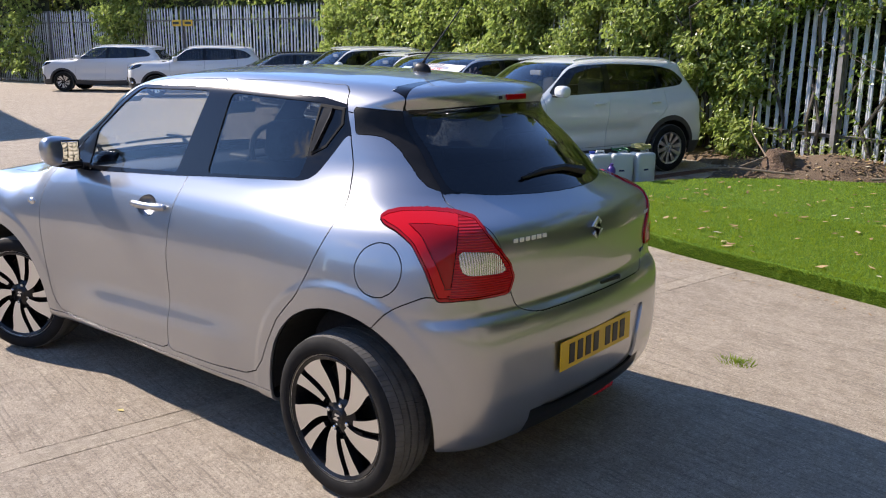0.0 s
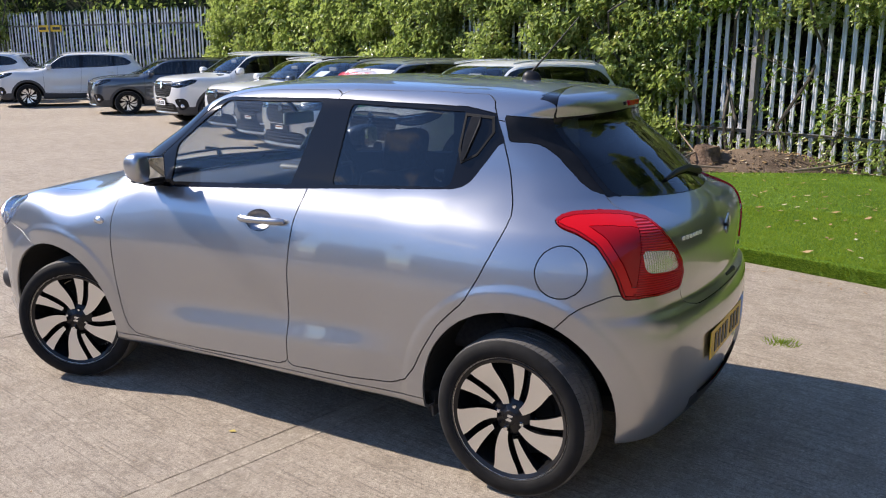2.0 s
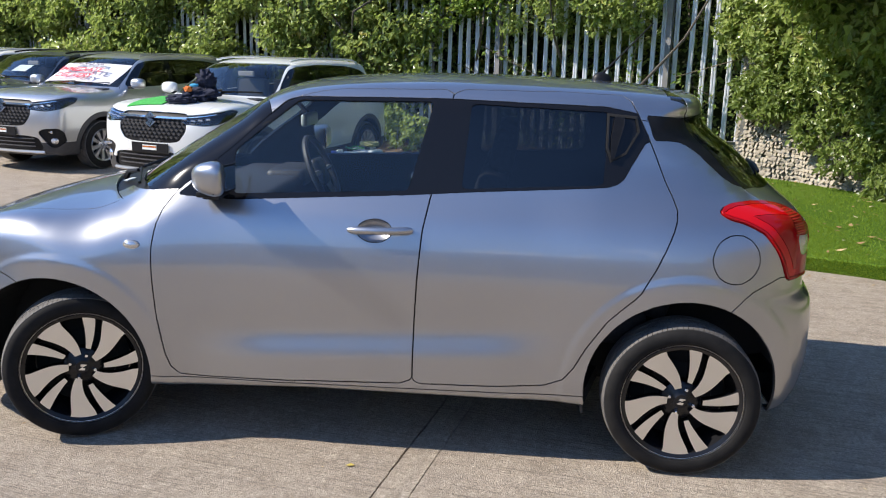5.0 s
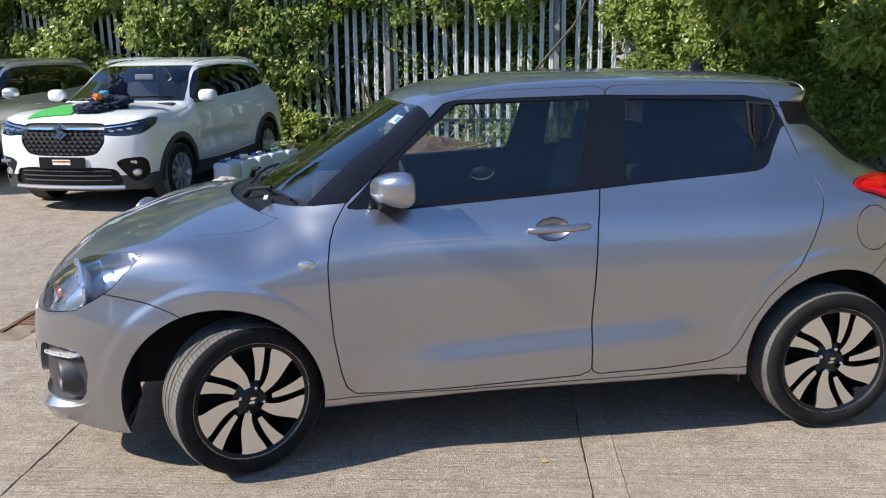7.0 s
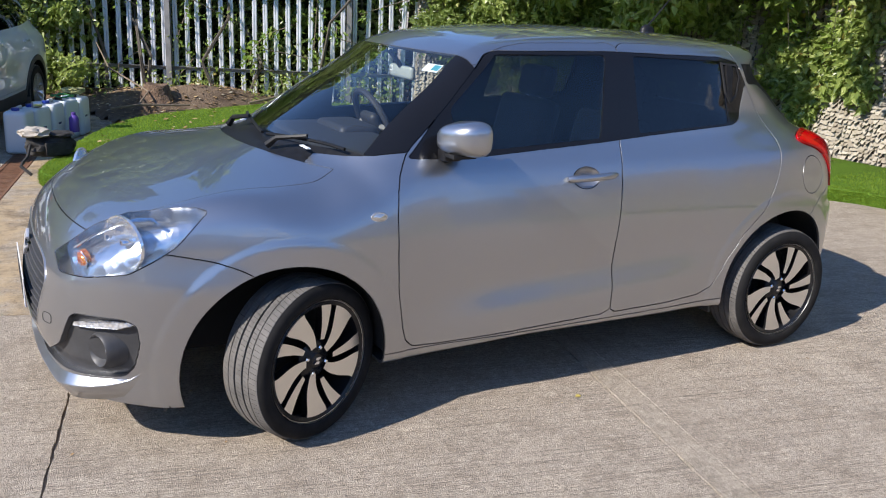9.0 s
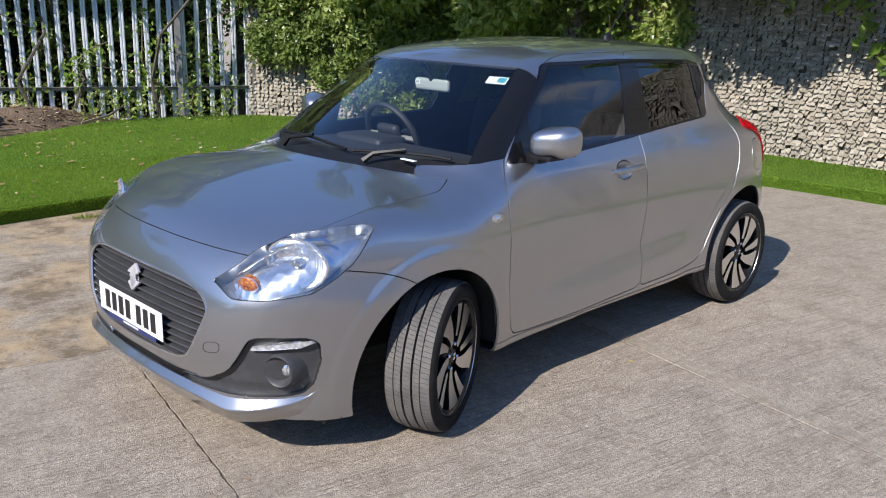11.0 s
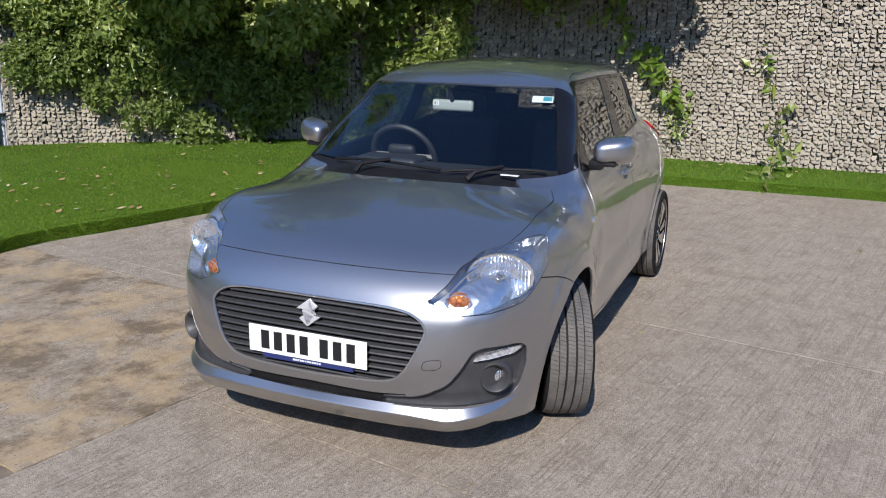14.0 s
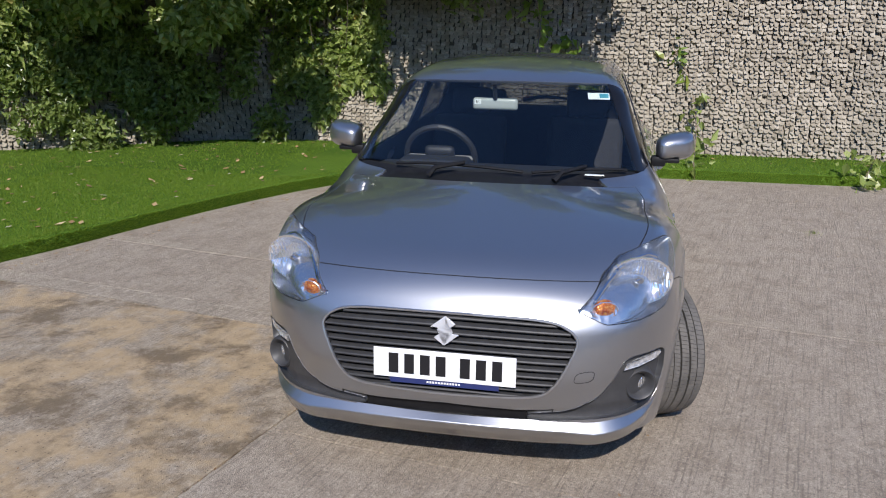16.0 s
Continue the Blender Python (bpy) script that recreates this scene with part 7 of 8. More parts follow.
# ---- parked cars in the row ----
class Suv:
    """A family crossover; x forward, middle between the axles."""
    top = staticmethod(spline([(-2.3, 1.35), (-1.95, 1.50), (-1.7, 1.545), (-1.2, 1.578), (-0.6, 1.592), (-0.1, 1.580), (0.2, 1.545), (0.38, 1.495), (0.75, 1.300), (1.00, 1.170), (1.12, 1.125),
                               (1.4, 1.108), (1.75, 1.075), (1.98, 1.020), (2.10, 0.945), (2.2, 0.78)], 0.05))
    door = staticmethod(spline([(0.15, 0.78), (0.25, 0.835), (0.40, 0.855), (0.60, 0.870), (0.80, 0.872), (0.95, 0.858), (1.05, 0.832), (1.12, 0.80), (1.3, 0.735), (1.48, 0.655), (1.6, 0.57)], 0.04))
    rear = staticmethod(spline([(0.15, -1.95), (0.3, -2.07), (0.45, -2.12), (0.62, -2.12), (0.75, -2.08), (0.95, -2.07), (1.08, -2.03), (1.2, -1.95), (1.42, -1.78), (1.50, -1.80), (1.7, -1.75)], 0.02))
    nose = staticmethod(spline([(0.15, 2.02), (0.25, 2.12), (0.40, 2.15), (0.65, 2.17), (0.88, 2.15), (0.98, 2.10), (1.12, 1.98)], 0.03))
    box = (-2.2, 2.24, 0.95, 0.18, 1.66)
    inner = (-1.3, 1.35, 0.5, 0.85)
    arches = ((1.30, 0.335, 0.395), (-1.30, 0.335, 0.395))

    @classmethod
    def side(c, x, z):
        w = c.door(z)
        w = w + 0.022 * (bump(x, 1.3, 0.4) + bump(x, -1.3, 0.4)) * step(0.2, 0.5, z) * (1 - step(0.85, 1.1, z))
        w = w - 0.02 * bump(z, 0.62, 0.1) * step(0.85, 0.6, x) * step(-0.85, -0.6, x)
        w = w - 0.10 * np.clip((-0.9 - x) / 1.2, 0, 2) ** 2 * step(0.95, 1.2, z) - 0.05 * np.clip((x - 1.5) / 0.6, 0, 2) ** 2 - 0.05 * np.clip((-1.5 - x) / 0.6, 0, 2) ** 2
        return w

    @classmethod
    def value(c, p):
        x, y, z = p[..., 0], np.abs(p[..., 1]), p[..., 2]
        ws = step(0.1, 0.6, x) * (1 - step(1.0, 1.3, x))
        xe = x + 0.28 * y * y * ws
        tz = c.top(xe) - (0.12 - 0.02 * ws - 0.06 * step(1.2, 1.7, x)) * y * y
        sl = (c.top(xe + 0.02) - c.top(xe - 0.02)) / 0.04
        fz = (z - tz) / np.sqrt(1 + sl * sl)
        fs = (y - c.side(x, z)) * 0.96
        y2 = y * y
        ff = x - (c.nose(z) - 0.16 * y2 - 0.14 * y2 * y2)
        rs = (c.rear(z + 0.02) - c.rear(z - 0.02)) / 0.04
        fr = (c.rear(z) + 0.16 * y2 + 0.08 * y2 * y2 - x) / np.sqrt(1 + np.clip(rs, -1.3, 1.3) ** 2)
        f = smax(fz, fs, 0.10)
        f = smax(f, ff, 0.10)
        f = smax(f, fr, 0.12)
        return smax(f, 0.24 - z, 0.03)


SUV_SIDE = [(0.80, 1.10), (0.2, 1.115), (-0.9, 1.150), (-1.55, 1.20), (-1.66, 1.27), (-1.45, 1.42), (-1.1, 1.475), (-0.4, 1.50), (0.18, 1.475), (0.36, 1.43)]
SUV_LAMP = [(1.20, 0.935), (1.20, 0.845), (0.97, 0.825), (0.80, 0.855), (0.62, 0.930), (0.58, 0.995), (0.66, 1.010), (0.85, 0.980), (1.0, 0.955)]
SUV_GRILLE = [(-0.44, 0.965), (0.44, 0.965), (0.47, 0.90), (0.47, 0.76), (0.37, 0.625), (-0.37, 0.625), (-0.47, 0.76), (-0.47, 0.90)]
SUV_LOW = [(-0.55, 0.50), (0.55, 0.50), (0.62, 0.34), (0.55, 0.30), (-0.55, 0.30), (-0.62, 0.34)]
SUV_FOG = [(0.56, 0.545), (0.63, 0.590), (0.80, 0.605), (0.84, 0.56), (0.84, 0.42), (0.77, 0.345), (0.70, 0.355)]
SUV_TAIL = [(1.00, 1.02), (1.10, 1.06), (1.3, 1.05), (1.32, 0.90), (1.12, 0.90), (1.02, 0.93)]


def build_suv(body, label, detail, plastic=True, rim=None, name="crossover_car", group="cars parked in a row"):
    A = {k: inside(soft(v, 0.15, 2)) for k, v in dict(side=SUV_SIDE, lamp=SUV_LAMP, grille=SUV_GRILLE, low=SUV_LOW, fog=SUV_FOG, tail=SUV_TAIL).items()}
    skin = Skin(Suv, *detail)
    S = lambda f: (lambda x, y, z: np.where(y > 0.35, f(x, z), FAR))
    fore = lambda f: (lambda x, y, z: np.where(x > 1.7, f(y, z), FAR))
    arch = [(lambda x, y, z, a=a: np.where(y > 0.3, np.hypot(x - a[0], z - a[1]) - a[2], FAR)) for a in Suv.arches]
    flare = [(lambda x, y, z, a=a: np.where(y > 0.3, np.hypot(x - a[0], z - a[1]) - a[2] - 0.065, FAR)) for a in Suv.arches]
    skirt = lambda x, y, z: z - 0.40 + 0.02 * np.cos(x * 2)
    lamp = lambda x, y, z: np.where(x > 1.4, A["lamp"]((x - y) * R2, z), FAR)
    tail = lambda x, y, z: np.where(x < -1.5, A["tail"]((-x - y) * R2, z), FAR)
    header = lambda x, y, z: x + 0.40 * y * y - 0.33
    cowl = lambda x, y, z: 1.10 - 0.45 * y * y - x
    sside = lambda x, y, z: y - (0.74 - 0.42 * (z - 1.10))
    back = lambda x, y, z: np.where(x < -1.5, np.maximum(np.maximum(1.12 - z, z - 1.42), y - (0.62 - 0.35 * (z - 1.1))), FAR)
    front_split = S(lambda x, z: inside([(0.86, 0.42), (-0.12, 0.42), (-0.20, 1.11), (-0.24, 1.52), (0.34, 1.47), (0.86, 1.09)])(x, z))
    rear_split = S(lambda x, z: inside([(-0.12, 0.42), (-0.84, 0.44), (-1.02, 0.72), (-1.20, 0.90), (-1.22, 1.17), (-1.10, 1.50), (-0.24, 1.52), (-0.20, 1.11)])(x, z))
    bpillar = S(lambda x, z: np.minimum(np.abs(x + 0.19 + 0.08 * (z - 1.1)) - 0.05, np.abs(x + 1.13) - 0.035))
    hood = lambda x, y, z: np.where(x > 1.0, (0.72 - 0.10 * np.clip(x - 1.2, 0, 1)) - y, FAR)
    cuts = [*arch, *flare, skirt, S(A["side"]), bpillar, front_split, rear_split, lamp, tail, fore(A["grille"]), fore(A["low"]), fore(A["fog"]), back, header, cowl,
            lambda x, y, z: np.where((x > 0.1) & (x < 1.2) & (z > 1.0), sside(x, y, z), FAR), hood]
    for f in cuts:
        skin.cut(f)
    neg = lambda f: (lambda x, y, z: f(x, y, z) < 0)
    upper = lambda x, y, z: (x > 0.1) & (header(x, y, z) > 0) & (cowl(x, y, z) > 0) & (z > 1.06)
    skin.label([("arch", neg(arch[0])), ("arch", neg(arch[1])), ("clad", neg(flare[0])), ("clad", neg(flare[1])),
                ("lamp", neg(lamp)), ("tail", neg(tail)), ("grille", neg(fore(A["grille"]))), ("low", neg(fore(A["low"]))), ("fog", neg(fore(A["fog"]))),
                ("clad", lambda x, y, z: (skirt(x, y, z) < 0) & plastic),
                ("rear_pillar", lambda x, y, z: (S(A["side"])(x, y, z) < 0) & (bpillar(x, y, z) < 0) & (x < -0.7)), ("pillar", lambda x, y, z: (S(A["side"])(x, y, z) < 0) & (bpillar(x, y, z) < 0)), ("side_glass", neg(S(A["side"]))),
                ("back_glass", neg(back)),
                ("screen", lambda x, y, z: upper(x, y, z) & (sside(x, y, z) < 0)),
                ("front_door", neg(front_split)), ("rear_door", neg(rear_split)),
                ("bonnet", lambda x, y, z: (x > 1.0) & (hood(x, y, z) > 0) & (z > 0.92) & (cowl(x, y, z) <= 0)),
                ("roof", lambda x, y, z: (z > 1.46) & (x < 0.4))], "body")
    car = tagged(new(name), label, "car", group)
    P = skin.panel
    G = dict(gap=0.003, flange=0.012)
    P("body", "body", body, car, **G)
    P("roof", "roof", body, car, **G)
    P("bonnet", "bonnet", body, car, **G)
    P("cladding", "clad", DARK_GREY if plastic else body, car, gap=0.001, flange=0.01, sink=-0.006)
    P("windscreen", "screen", GLASS, car, gap=0.0, flange=0.0)
    P("rear_window", "back_glass", GLASS_DARK, car, gap=0.0, flange=0.0)
    for s in ("left", "right"):
        k = 1 if s == "left" else -1
        P("front_door", "front_door", body, car, s, **G)
        P("rear_door", "rear_door", body, car, s, **G)
        P("side_window", "side_glass", GLASS_DARK, car, s, gap=0.0, flange=0.0)
        P("pillar", "pillar", GLOSS_BLACK, car, s, gap=0.0, flange=0.0)
        P("rear_pillar", "rear_pillar", GLOSS_BLACK, car, s, gap=0.0, flange=0.0)
        h = P("headlamp", "lamp", GLOSS_BLACK, car, s, gap=0.002, flange=0.0, sink=0.02, label="dark slim headlamp")
        P("lens", "lamp", GLASS_LAMP, h, s, gap=0.002, flange=0.0)
        for q in range(3):
            y = 0.53 + 0.085 * q
            part("lamp_element", box_bm((0.02, 0.06, 0.02), (shape_x(Suv, y, 0.89) - 0.014, y * k, 0.880 + 0.012 * q), 0.006, 1), BOWL, h)
        part("chrome_strip", tube_bm([(shape_x(Suv, y, z) - 0.006, y * k, z) for y, z in ((0.46, 0.915), (0.56, 0.925), (0.66, 0.938), (0.76, 0.958))], 0.008, 5), CHROME, h, smooth=True)
        P("tail_lamp", "tail", RED_LENS, car, s, gap=0.002, flange=0.01, sink=-0.004)
        fgp = P("fog_lamp_bezel", "fog", BLACK, car, s, gap=0.0, flange=0.0, sink=0.02)
        v, f = lathe([(0.0, 0.02), (0.03, 0.016), (0.04, 0.0), (0.05, -0.01)], 16)
        q = raw("fog_lamp", v, f, BOWL, fgp, smooth=True)
        q.matrix_basis = pose(shape_x(Suv, 0.74, 0.45) - 0.02, 0.74 * k, 0.440, 0, 0, -60 if k > 0 else -120)
        part("running_lamp", box_bm((0.02, 0.15, 0.035), (shape_x(Suv, 0.71, 0.555) - 0.014, 0.71 * k, 0.555), 0.008, 1, Euler((0, 0, radians(-24 * k))).to_matrix()), CLEAR_LENS, fgp)
        # mirror, handles, roof bar
        bm = bmesh.new()
        bmesh.ops.create_icosphere(bm, subdivisions=3, radius=1.0)
        for vv in bm.verts:
            x, y, z = vv.co
            n = (abs(x) ** 3 + abs(y) ** 3 + abs(z) ** 3) ** (-1 / 3)
            vv.co = (0.70 + 0.075 * x * n, k * (0.965 + 0.105 * y * n), 1.165 + 0.075 * z * n)
        m = part("door_mirror", bm, body, car, smooth=True)
        part("mirror_foot", box_bm((0.06, 0.12, 0.03), (0.71, k * 0.86, 1.105), 0.01, 1), BLACK, m)
        for x in (-0.02, -1.0):
            part("door_handle", box_bm((0.17, 0.03, 0.028), (x, k * (shape_y(Suv, x, 0.98) + 0.012), 0.985), 0.010, 2), body, car, smooth=True)
        rail = [(x, k * (0.60 - 0.04 * abs(x + 0.5)), shape_z(Suv, x, 0.58) + (0.012 if abs(x + 0.6) > 0.95 else 0.045)) for x in np.linspace(0.22, -1.55, 12)]
        part("roof_rail", tube_bm(rail, 0.014, 6), body if body is not GREY_DARK else BLACK, car, smooth=True)
        for ax, az, r in Suv.arches:
            ob = arch_liner("wheel_arch_liner", ax, az, r - 0.002, 0.52, shape_y(Suv, ax, az + r - 0.02) - 0.012, car)
            ob.scale.y = k
    g = P("grille", "grille", BLACK, car, gap=0.0, flange=0.0, sink=0.02, label="black studded grille with a chrome bar")
    for r in range(7):
        for q in range(-8, 9):
            y, z = (q + 0.5 * (r % 2)) * 0.064, 0.645 + 0.042 * r
            if A["grille"](np.array([y]), np.array([z]))[0] < -0.02:
                part("grille_stud", prism([(0.026, 0), (0, 0.017), (-0.026, 0), (0, -0.017)], 0.018, pose(shape_x(Suv, abs(y), z) - 0.022, y, z, 90, 0, 90)), DARK_GREY, g)
    part("chrome_bar", tube_bm([(shape_x(Suv, abs(y), 0.905) + 0.002, y, 0.905) for y in np.linspace(-0.47, 0.47, 15)], 0.020, 6), CHROME, car, smooth=True)
    part("badge", prism(s_mark(0.18), 0.016, pose(shape_x(Suv, 0, 0.88) + 0.014, 0, 0.88, 84, 0, 90), 0.003), CHROME, car, "chrome maker's mark")
    lw = P("lower_intake", "low", BLACK, car, gap=0.0, flange=0.0, sink=0.015)
    for z in (0.36, 0.41, 0.46):
        part("intake_bar", tube_bm([(shape_x(Suv, abs(y), z) - 0.004, y, z) for y in np.linspace(-0.5, 0.5, 9)], 0.009, 5), DARK_GREY, lw)
    part("skid_plate", tube_bm([(shape_x(Suv, abs(y), 0.29) + 0.004, y, 0.285) for y in np.linspace(-0.62, 0.62, 13)], 0.022, 6), SILVER_LIGHT, car, smooth=True)
    pl = part("plate_holder", box_bm((0.01, 0.52, 0.115), (2.172, 0, 0.555), 0.003, 1), BLACK, car)
    part("plate_tag", box_bm((0.004, 0.20, 0.055), (2.180, 0, 0.56)), STICKER, pl)
    part("tag_print", box_bm((0.002, 0.19, 0.018), (2.183, 0, 0.568)), AMBER, pl)
    skin.groups["inner"] = [f for gname, fs in skin.groups.items() if gname not in ("arch", "side_glass", "screen", "back_glass", "lamp", "grille", "low", "fog") for f in fs]
    P("body_shell", "inner", UNDER, car, gap=0.0, flange=0.0, sink=0.014)
    part("underbody", join_bm(box_bm((1.8, 1.6, 0.06), (0, 0, 0.30)), box_bm((1.0, 1.0, 0.1), (1.5, 0, 0.32)), box_bm((1.0, 1.0, 0.1), (-1.5, 0, 0.32))), UNDER, car)
    part("dashboard", box_bm((0.5, 1.4, 0.2), (0.85, 0, 1.0), 0.05, 2), CABIN, car, smooth=True)
    circ = [pose(0.50, -0.37, 1.07, 0, -65, 0) @ Vector((0.18 * math.cos(a), 0.18 * math.sin(a), 0)) for a in [2 * math.pi * i / 24 for i in range(25)]]
    part("steering_wheel", tube_bm(circ, 0.015, 6), CABIN, car, smooth=True)
    for y in (0.38, -0.38):
        st = part("front_seat", box_bm((0.14, 0.48, 0.62), (-0.30, y, 0.98), 0.06, 2), CABIN_LIGHT if body is WHITE else FABRIC, car, smooth=True)
        part("headrest", box_bm((0.10, 0.26, 0.18), (-0.36, y, 1.36), 0.045, 2), FABRIC, st, smooth=True)
    part("rear_seat", box_bm((0.16, 1.2, 0.6), (-1.15, 0, 0.95), 0.06, 2), FABRIC, car, smooth=True)
    part("interior_mirror", box_bm((0.03, 0.24, 0.07), (0.36, 0, 1.37), 0.015, 2), CABIN_LIGHT, car)
    for pts in ([(-0.45, 0.0), (0.1, 0.04)], [(0.12, 0.0), (0.6, 0.03)]):
        part("wiper", tube_bm([(1.04 - 0.42 * y * y - u, y, shape_z(Suv, 1.04 - 0.42 * y * y - u, abs(y)) + 0.012) for y, u in pts], 0.010, 5), BLACK, car)
    w = make_wheel(car, "plain" if rim is None else "turbine", 0.335, 0.225, 0.20, RIM_SILVER if rim is None else None)
    w.matrix_basis = pose(1.30, 0.775, 0.335)
    copy_thing(w, pose(-1.30, 0.775, 0.335))
    copy_thing(w, pose(1.30, -0.775, 0.335, 0, 0, 180))
    copy_thing(w, pose(-1.30, -0.775, 0.335, 0, 0, 180))
    return car


def park(car, x, y, heading, size=(1, 1, 1)):
    """Stands the car so that its left front wheel touches the ground at x, y."""
    m = pose(0, 0, 0, 0, 0, heading) @ Matrix.Diagonal((*size, 1))
    p = m @ Vector((1.30, 0.80, 0))
    car.matrix_world = Matrix.Translation((x - p.x, y - p.y, 0)) @ m


def number_tag(car, colour=None):
    p = part("number_plate", box_bm((0.006, 0.50, 0.11), (2.186, 0, 0.50), 0.002, 1), WHITE_PLATE, car)
    for i in range(7):
        part("character_bar", box_bm((0.003, 0.036, 0.07), (2.190, -0.195 + 0.058 * i + (0.03 if i > 3 else 0), 0.50)), INK, p)


SMALL = (0.97, 0.96, 0.935)
white_suv = build_suv(WHITE, "white crossover with black cladding and a studded grille, parked nose out", (150, 40, 62))
park(white_suv, 2.47, -5.50, 72, SMALL)
silver_suv = build_suv(SILVER_LIGHT, "light silver crossover with a delivery banner across its windscreen", (120, 34, 52))
park(silver_suv, 4.98, -6.80, 72, SMALL)
dark_suv = build_suv(GREY_DARK, "dark grey crossover with papers behind its windscreen", (70, 24, 36), rim=1)
park(dark_suv, 6.75, -8.05, 72, SMALL)
pearl_suv = build_suv(PEARL, "white crossover with a dark studded grille, parked in the row", (70, 24, 36), rim=1)
park(pearl_suv, 8.5, -9.05, 71, SMALL)
number_tag(pearl_suv)
c = copy_thing(pearl_suv, pose(0, 0, 0))
park(c, 11.65, -10.6, 70)
c["label"] = "tall white crossover parked beside a dark hatchback"
c = copy_thing(dark_suv, pose(0, 0, 0))
park(c, 16.0, -11.9, 58, (1.0, 1.0, 0.90))
c["label"] = "low dark grey electric hatchback parked in the row"
number_tag(c)
pearl2 = copy_thing(pearl_suv, pose(0, 0, 0))
park(pearl2, 21.0, -12.5, 56)
pearl2["label"] = "white crossover with a chrome grille near the row's end"
c = copy_thing(pearl_suv, pose(0, 0, 0))
park(c, 26.0, -12.1, 38, (1.03, 1.0, 1.0))
c["label"] = "white crossover standing at the far end of the row"

# ---- loose things ----
GREEN_CLOTH = varied("green_microfibre", (0.03, 0.30, 0.05), (0.06, 0.42, 0.08), 0.95, 30, 300, 0.6, 0.004)
NAVY_CLOTH = varied("navy_fleece", (0.010, 0.013, 0.030), (0.022, 0.026, 0.05), 0.95, 14, 200, 0.5, 0.006)
ORANGE = mat("orange_trim", (0.75, 0.20, 0.03), 0.7)
CYAN = mat("cyan_trim", (0.02, 0.30, 0.50), 0.7)
BANNER = mat("white_banner", (0.72, 0.72, 0.72), 0.5)
BANNER_RED = mat("red_print", (0.55, 0.015, 0.03), 0.5)
BANNER_DARK = mat("dark_print", (0.05, 0.02, 0.03), 0.5)
PLASTIC = mat("translucent_white_plastic", (0.66, 0.70, 0.72), 0.35, 0.0, Transmission_Weight=0.15)
BLUE_CAP = mat("blue_cap", (0.02, 0.05, 0.30), 0.4)
PURPLE = mat("purple_bottle", (0.10, 0.05, 0.28), 0.4)
CANVAS = varied("black_canvas", (0.015, 0.014, 0.014), (0.035, 0.033, 0.03), 0.9, 20, 250, 0.4, 0.003)
TAN_CLOTH = varied("tan_cloth", (0.34, 0.30, 0.25), (0.44, 0.40, 0.34), 0.95, 12, 120, 0.4, 0.005)
HOSE = mat("green_hose", (0.04, 0.22, 0.06), 0.5)
HOSE_TAN = varied("faded_rope", (0.30, 0.30, 0.12), (0.42, 0.40, 0.20), 0.9, 40)
WOOD_END = varied("weathered_stump_wood", (0.075, 0.045, 0.028), (0.20, 0.13, 0.085), 0.95, 14, 40, 1.0, 0.03)
DEAD_LEAF = mat("dead_leaf", (0.30, 0.18, 0.08), 0.8)
dl = node(DEAD_LEAF, "ShaderNodeNewGeometry")
link(DEAD_LEAF, ramp_of(DEAD_LEAF, dl.outputs["Random Per Island"], ((0.0, (0.16, 0.09, 0.04)), (0.5, (0.36, 0.22, 0.10)), (0.85, (0.50, 0.36, 0.18)), (1.0, (0.55, 0.50, 0.36)))), bsdf(DEAD_LEAF).inputs["Base Color"])
YELLOW_LEAF = mat("yellow_leaf", (0.50, 0.38, 0.09), 0.6)
SIGN_YELLOW = mat("yellow_sign", (0.75, 0.45, 0.02), 0.5)
BRICK = varied("orange_brick", (0.30, 0.16, 0.09), (0.42, 0.24, 0.13), 0.9, 6, 40, 0.5, 0.01)
CLAD = varied("light_grey_cladding", (0.50, 0.51, 0.52), (0.60, 0.61, 0.61), 0.5, 0.6)


def on_bonnet(car, x, y, lift):
    """A place on the bonnet of a parked crossover."""
    return car.matrix_world @ Vector((x, y, shape_z(Suv, x, abs(y)) + lift))


# green cloth over the white car's bonnet
bm = bmesh.new()
n = 18
g = [[bm.verts.new(on_bonnet(white_suv, 2.00 - 0.50 * i / n - 0.06 * k / n, -0.46 + 0.46 * k / n + 0.05 * i / n, 0.012 + 0.008 * abs(noise.noise(Vector((i * 0.3, k * 0.3, 1)))))) for k in range(n + 1)] for i in range(n + 1)]
for i in range(n):
    for k in range(n):
        bm.faces.new((g[i][k], g[i][k + 1], g[i + 1][k + 1], g[i + 1][k]))
r = bmesh.ops.extrude_face_region(bm, geom=bm.faces[:])
bmesh.ops.translate(bm, vec=(0, 0, -0.008), verts=[v for v in r["geom"] if isinstance(v, bmesh.types.BMVert)])
bmesh.ops.recalc_face_normals(bm, faces=bm.faces[:])
tagged(part("cleaning_cloth", bm, GREEN_CLOTH, smooth=True), "bright green cleaning cloth spread on a white bonnet", "cloth")


def crumple(name, centre, radii, amount, scale, seed, material, parent=None, label="", flat=True, sub=4):
    """A crumpled lump of cloth that rests on what is below it."""
    bm = bmesh.new()
    bmesh.ops.create_icosphere(bm, subdivisions=sub, radius=1.0)
    for v in bm.verts:
        d = v.co.normalized()
        k = 1 + amount * noise.noise(d * scale + Vector((seed, seed, 0))) + amount * 0.5 * noise.noise(d * scale * 2.3 + Vector((0, seed, 5)))
        p = Vector((d.x * radii[0], d.y * radii[1], d.z * radii[2])) * k
        if flat:
            p.z = max(p.z, -radii[2] * 0.72)
        v.co = Vector(centre) + p
    return part(name, bm, material, parent, label, smooth=True)


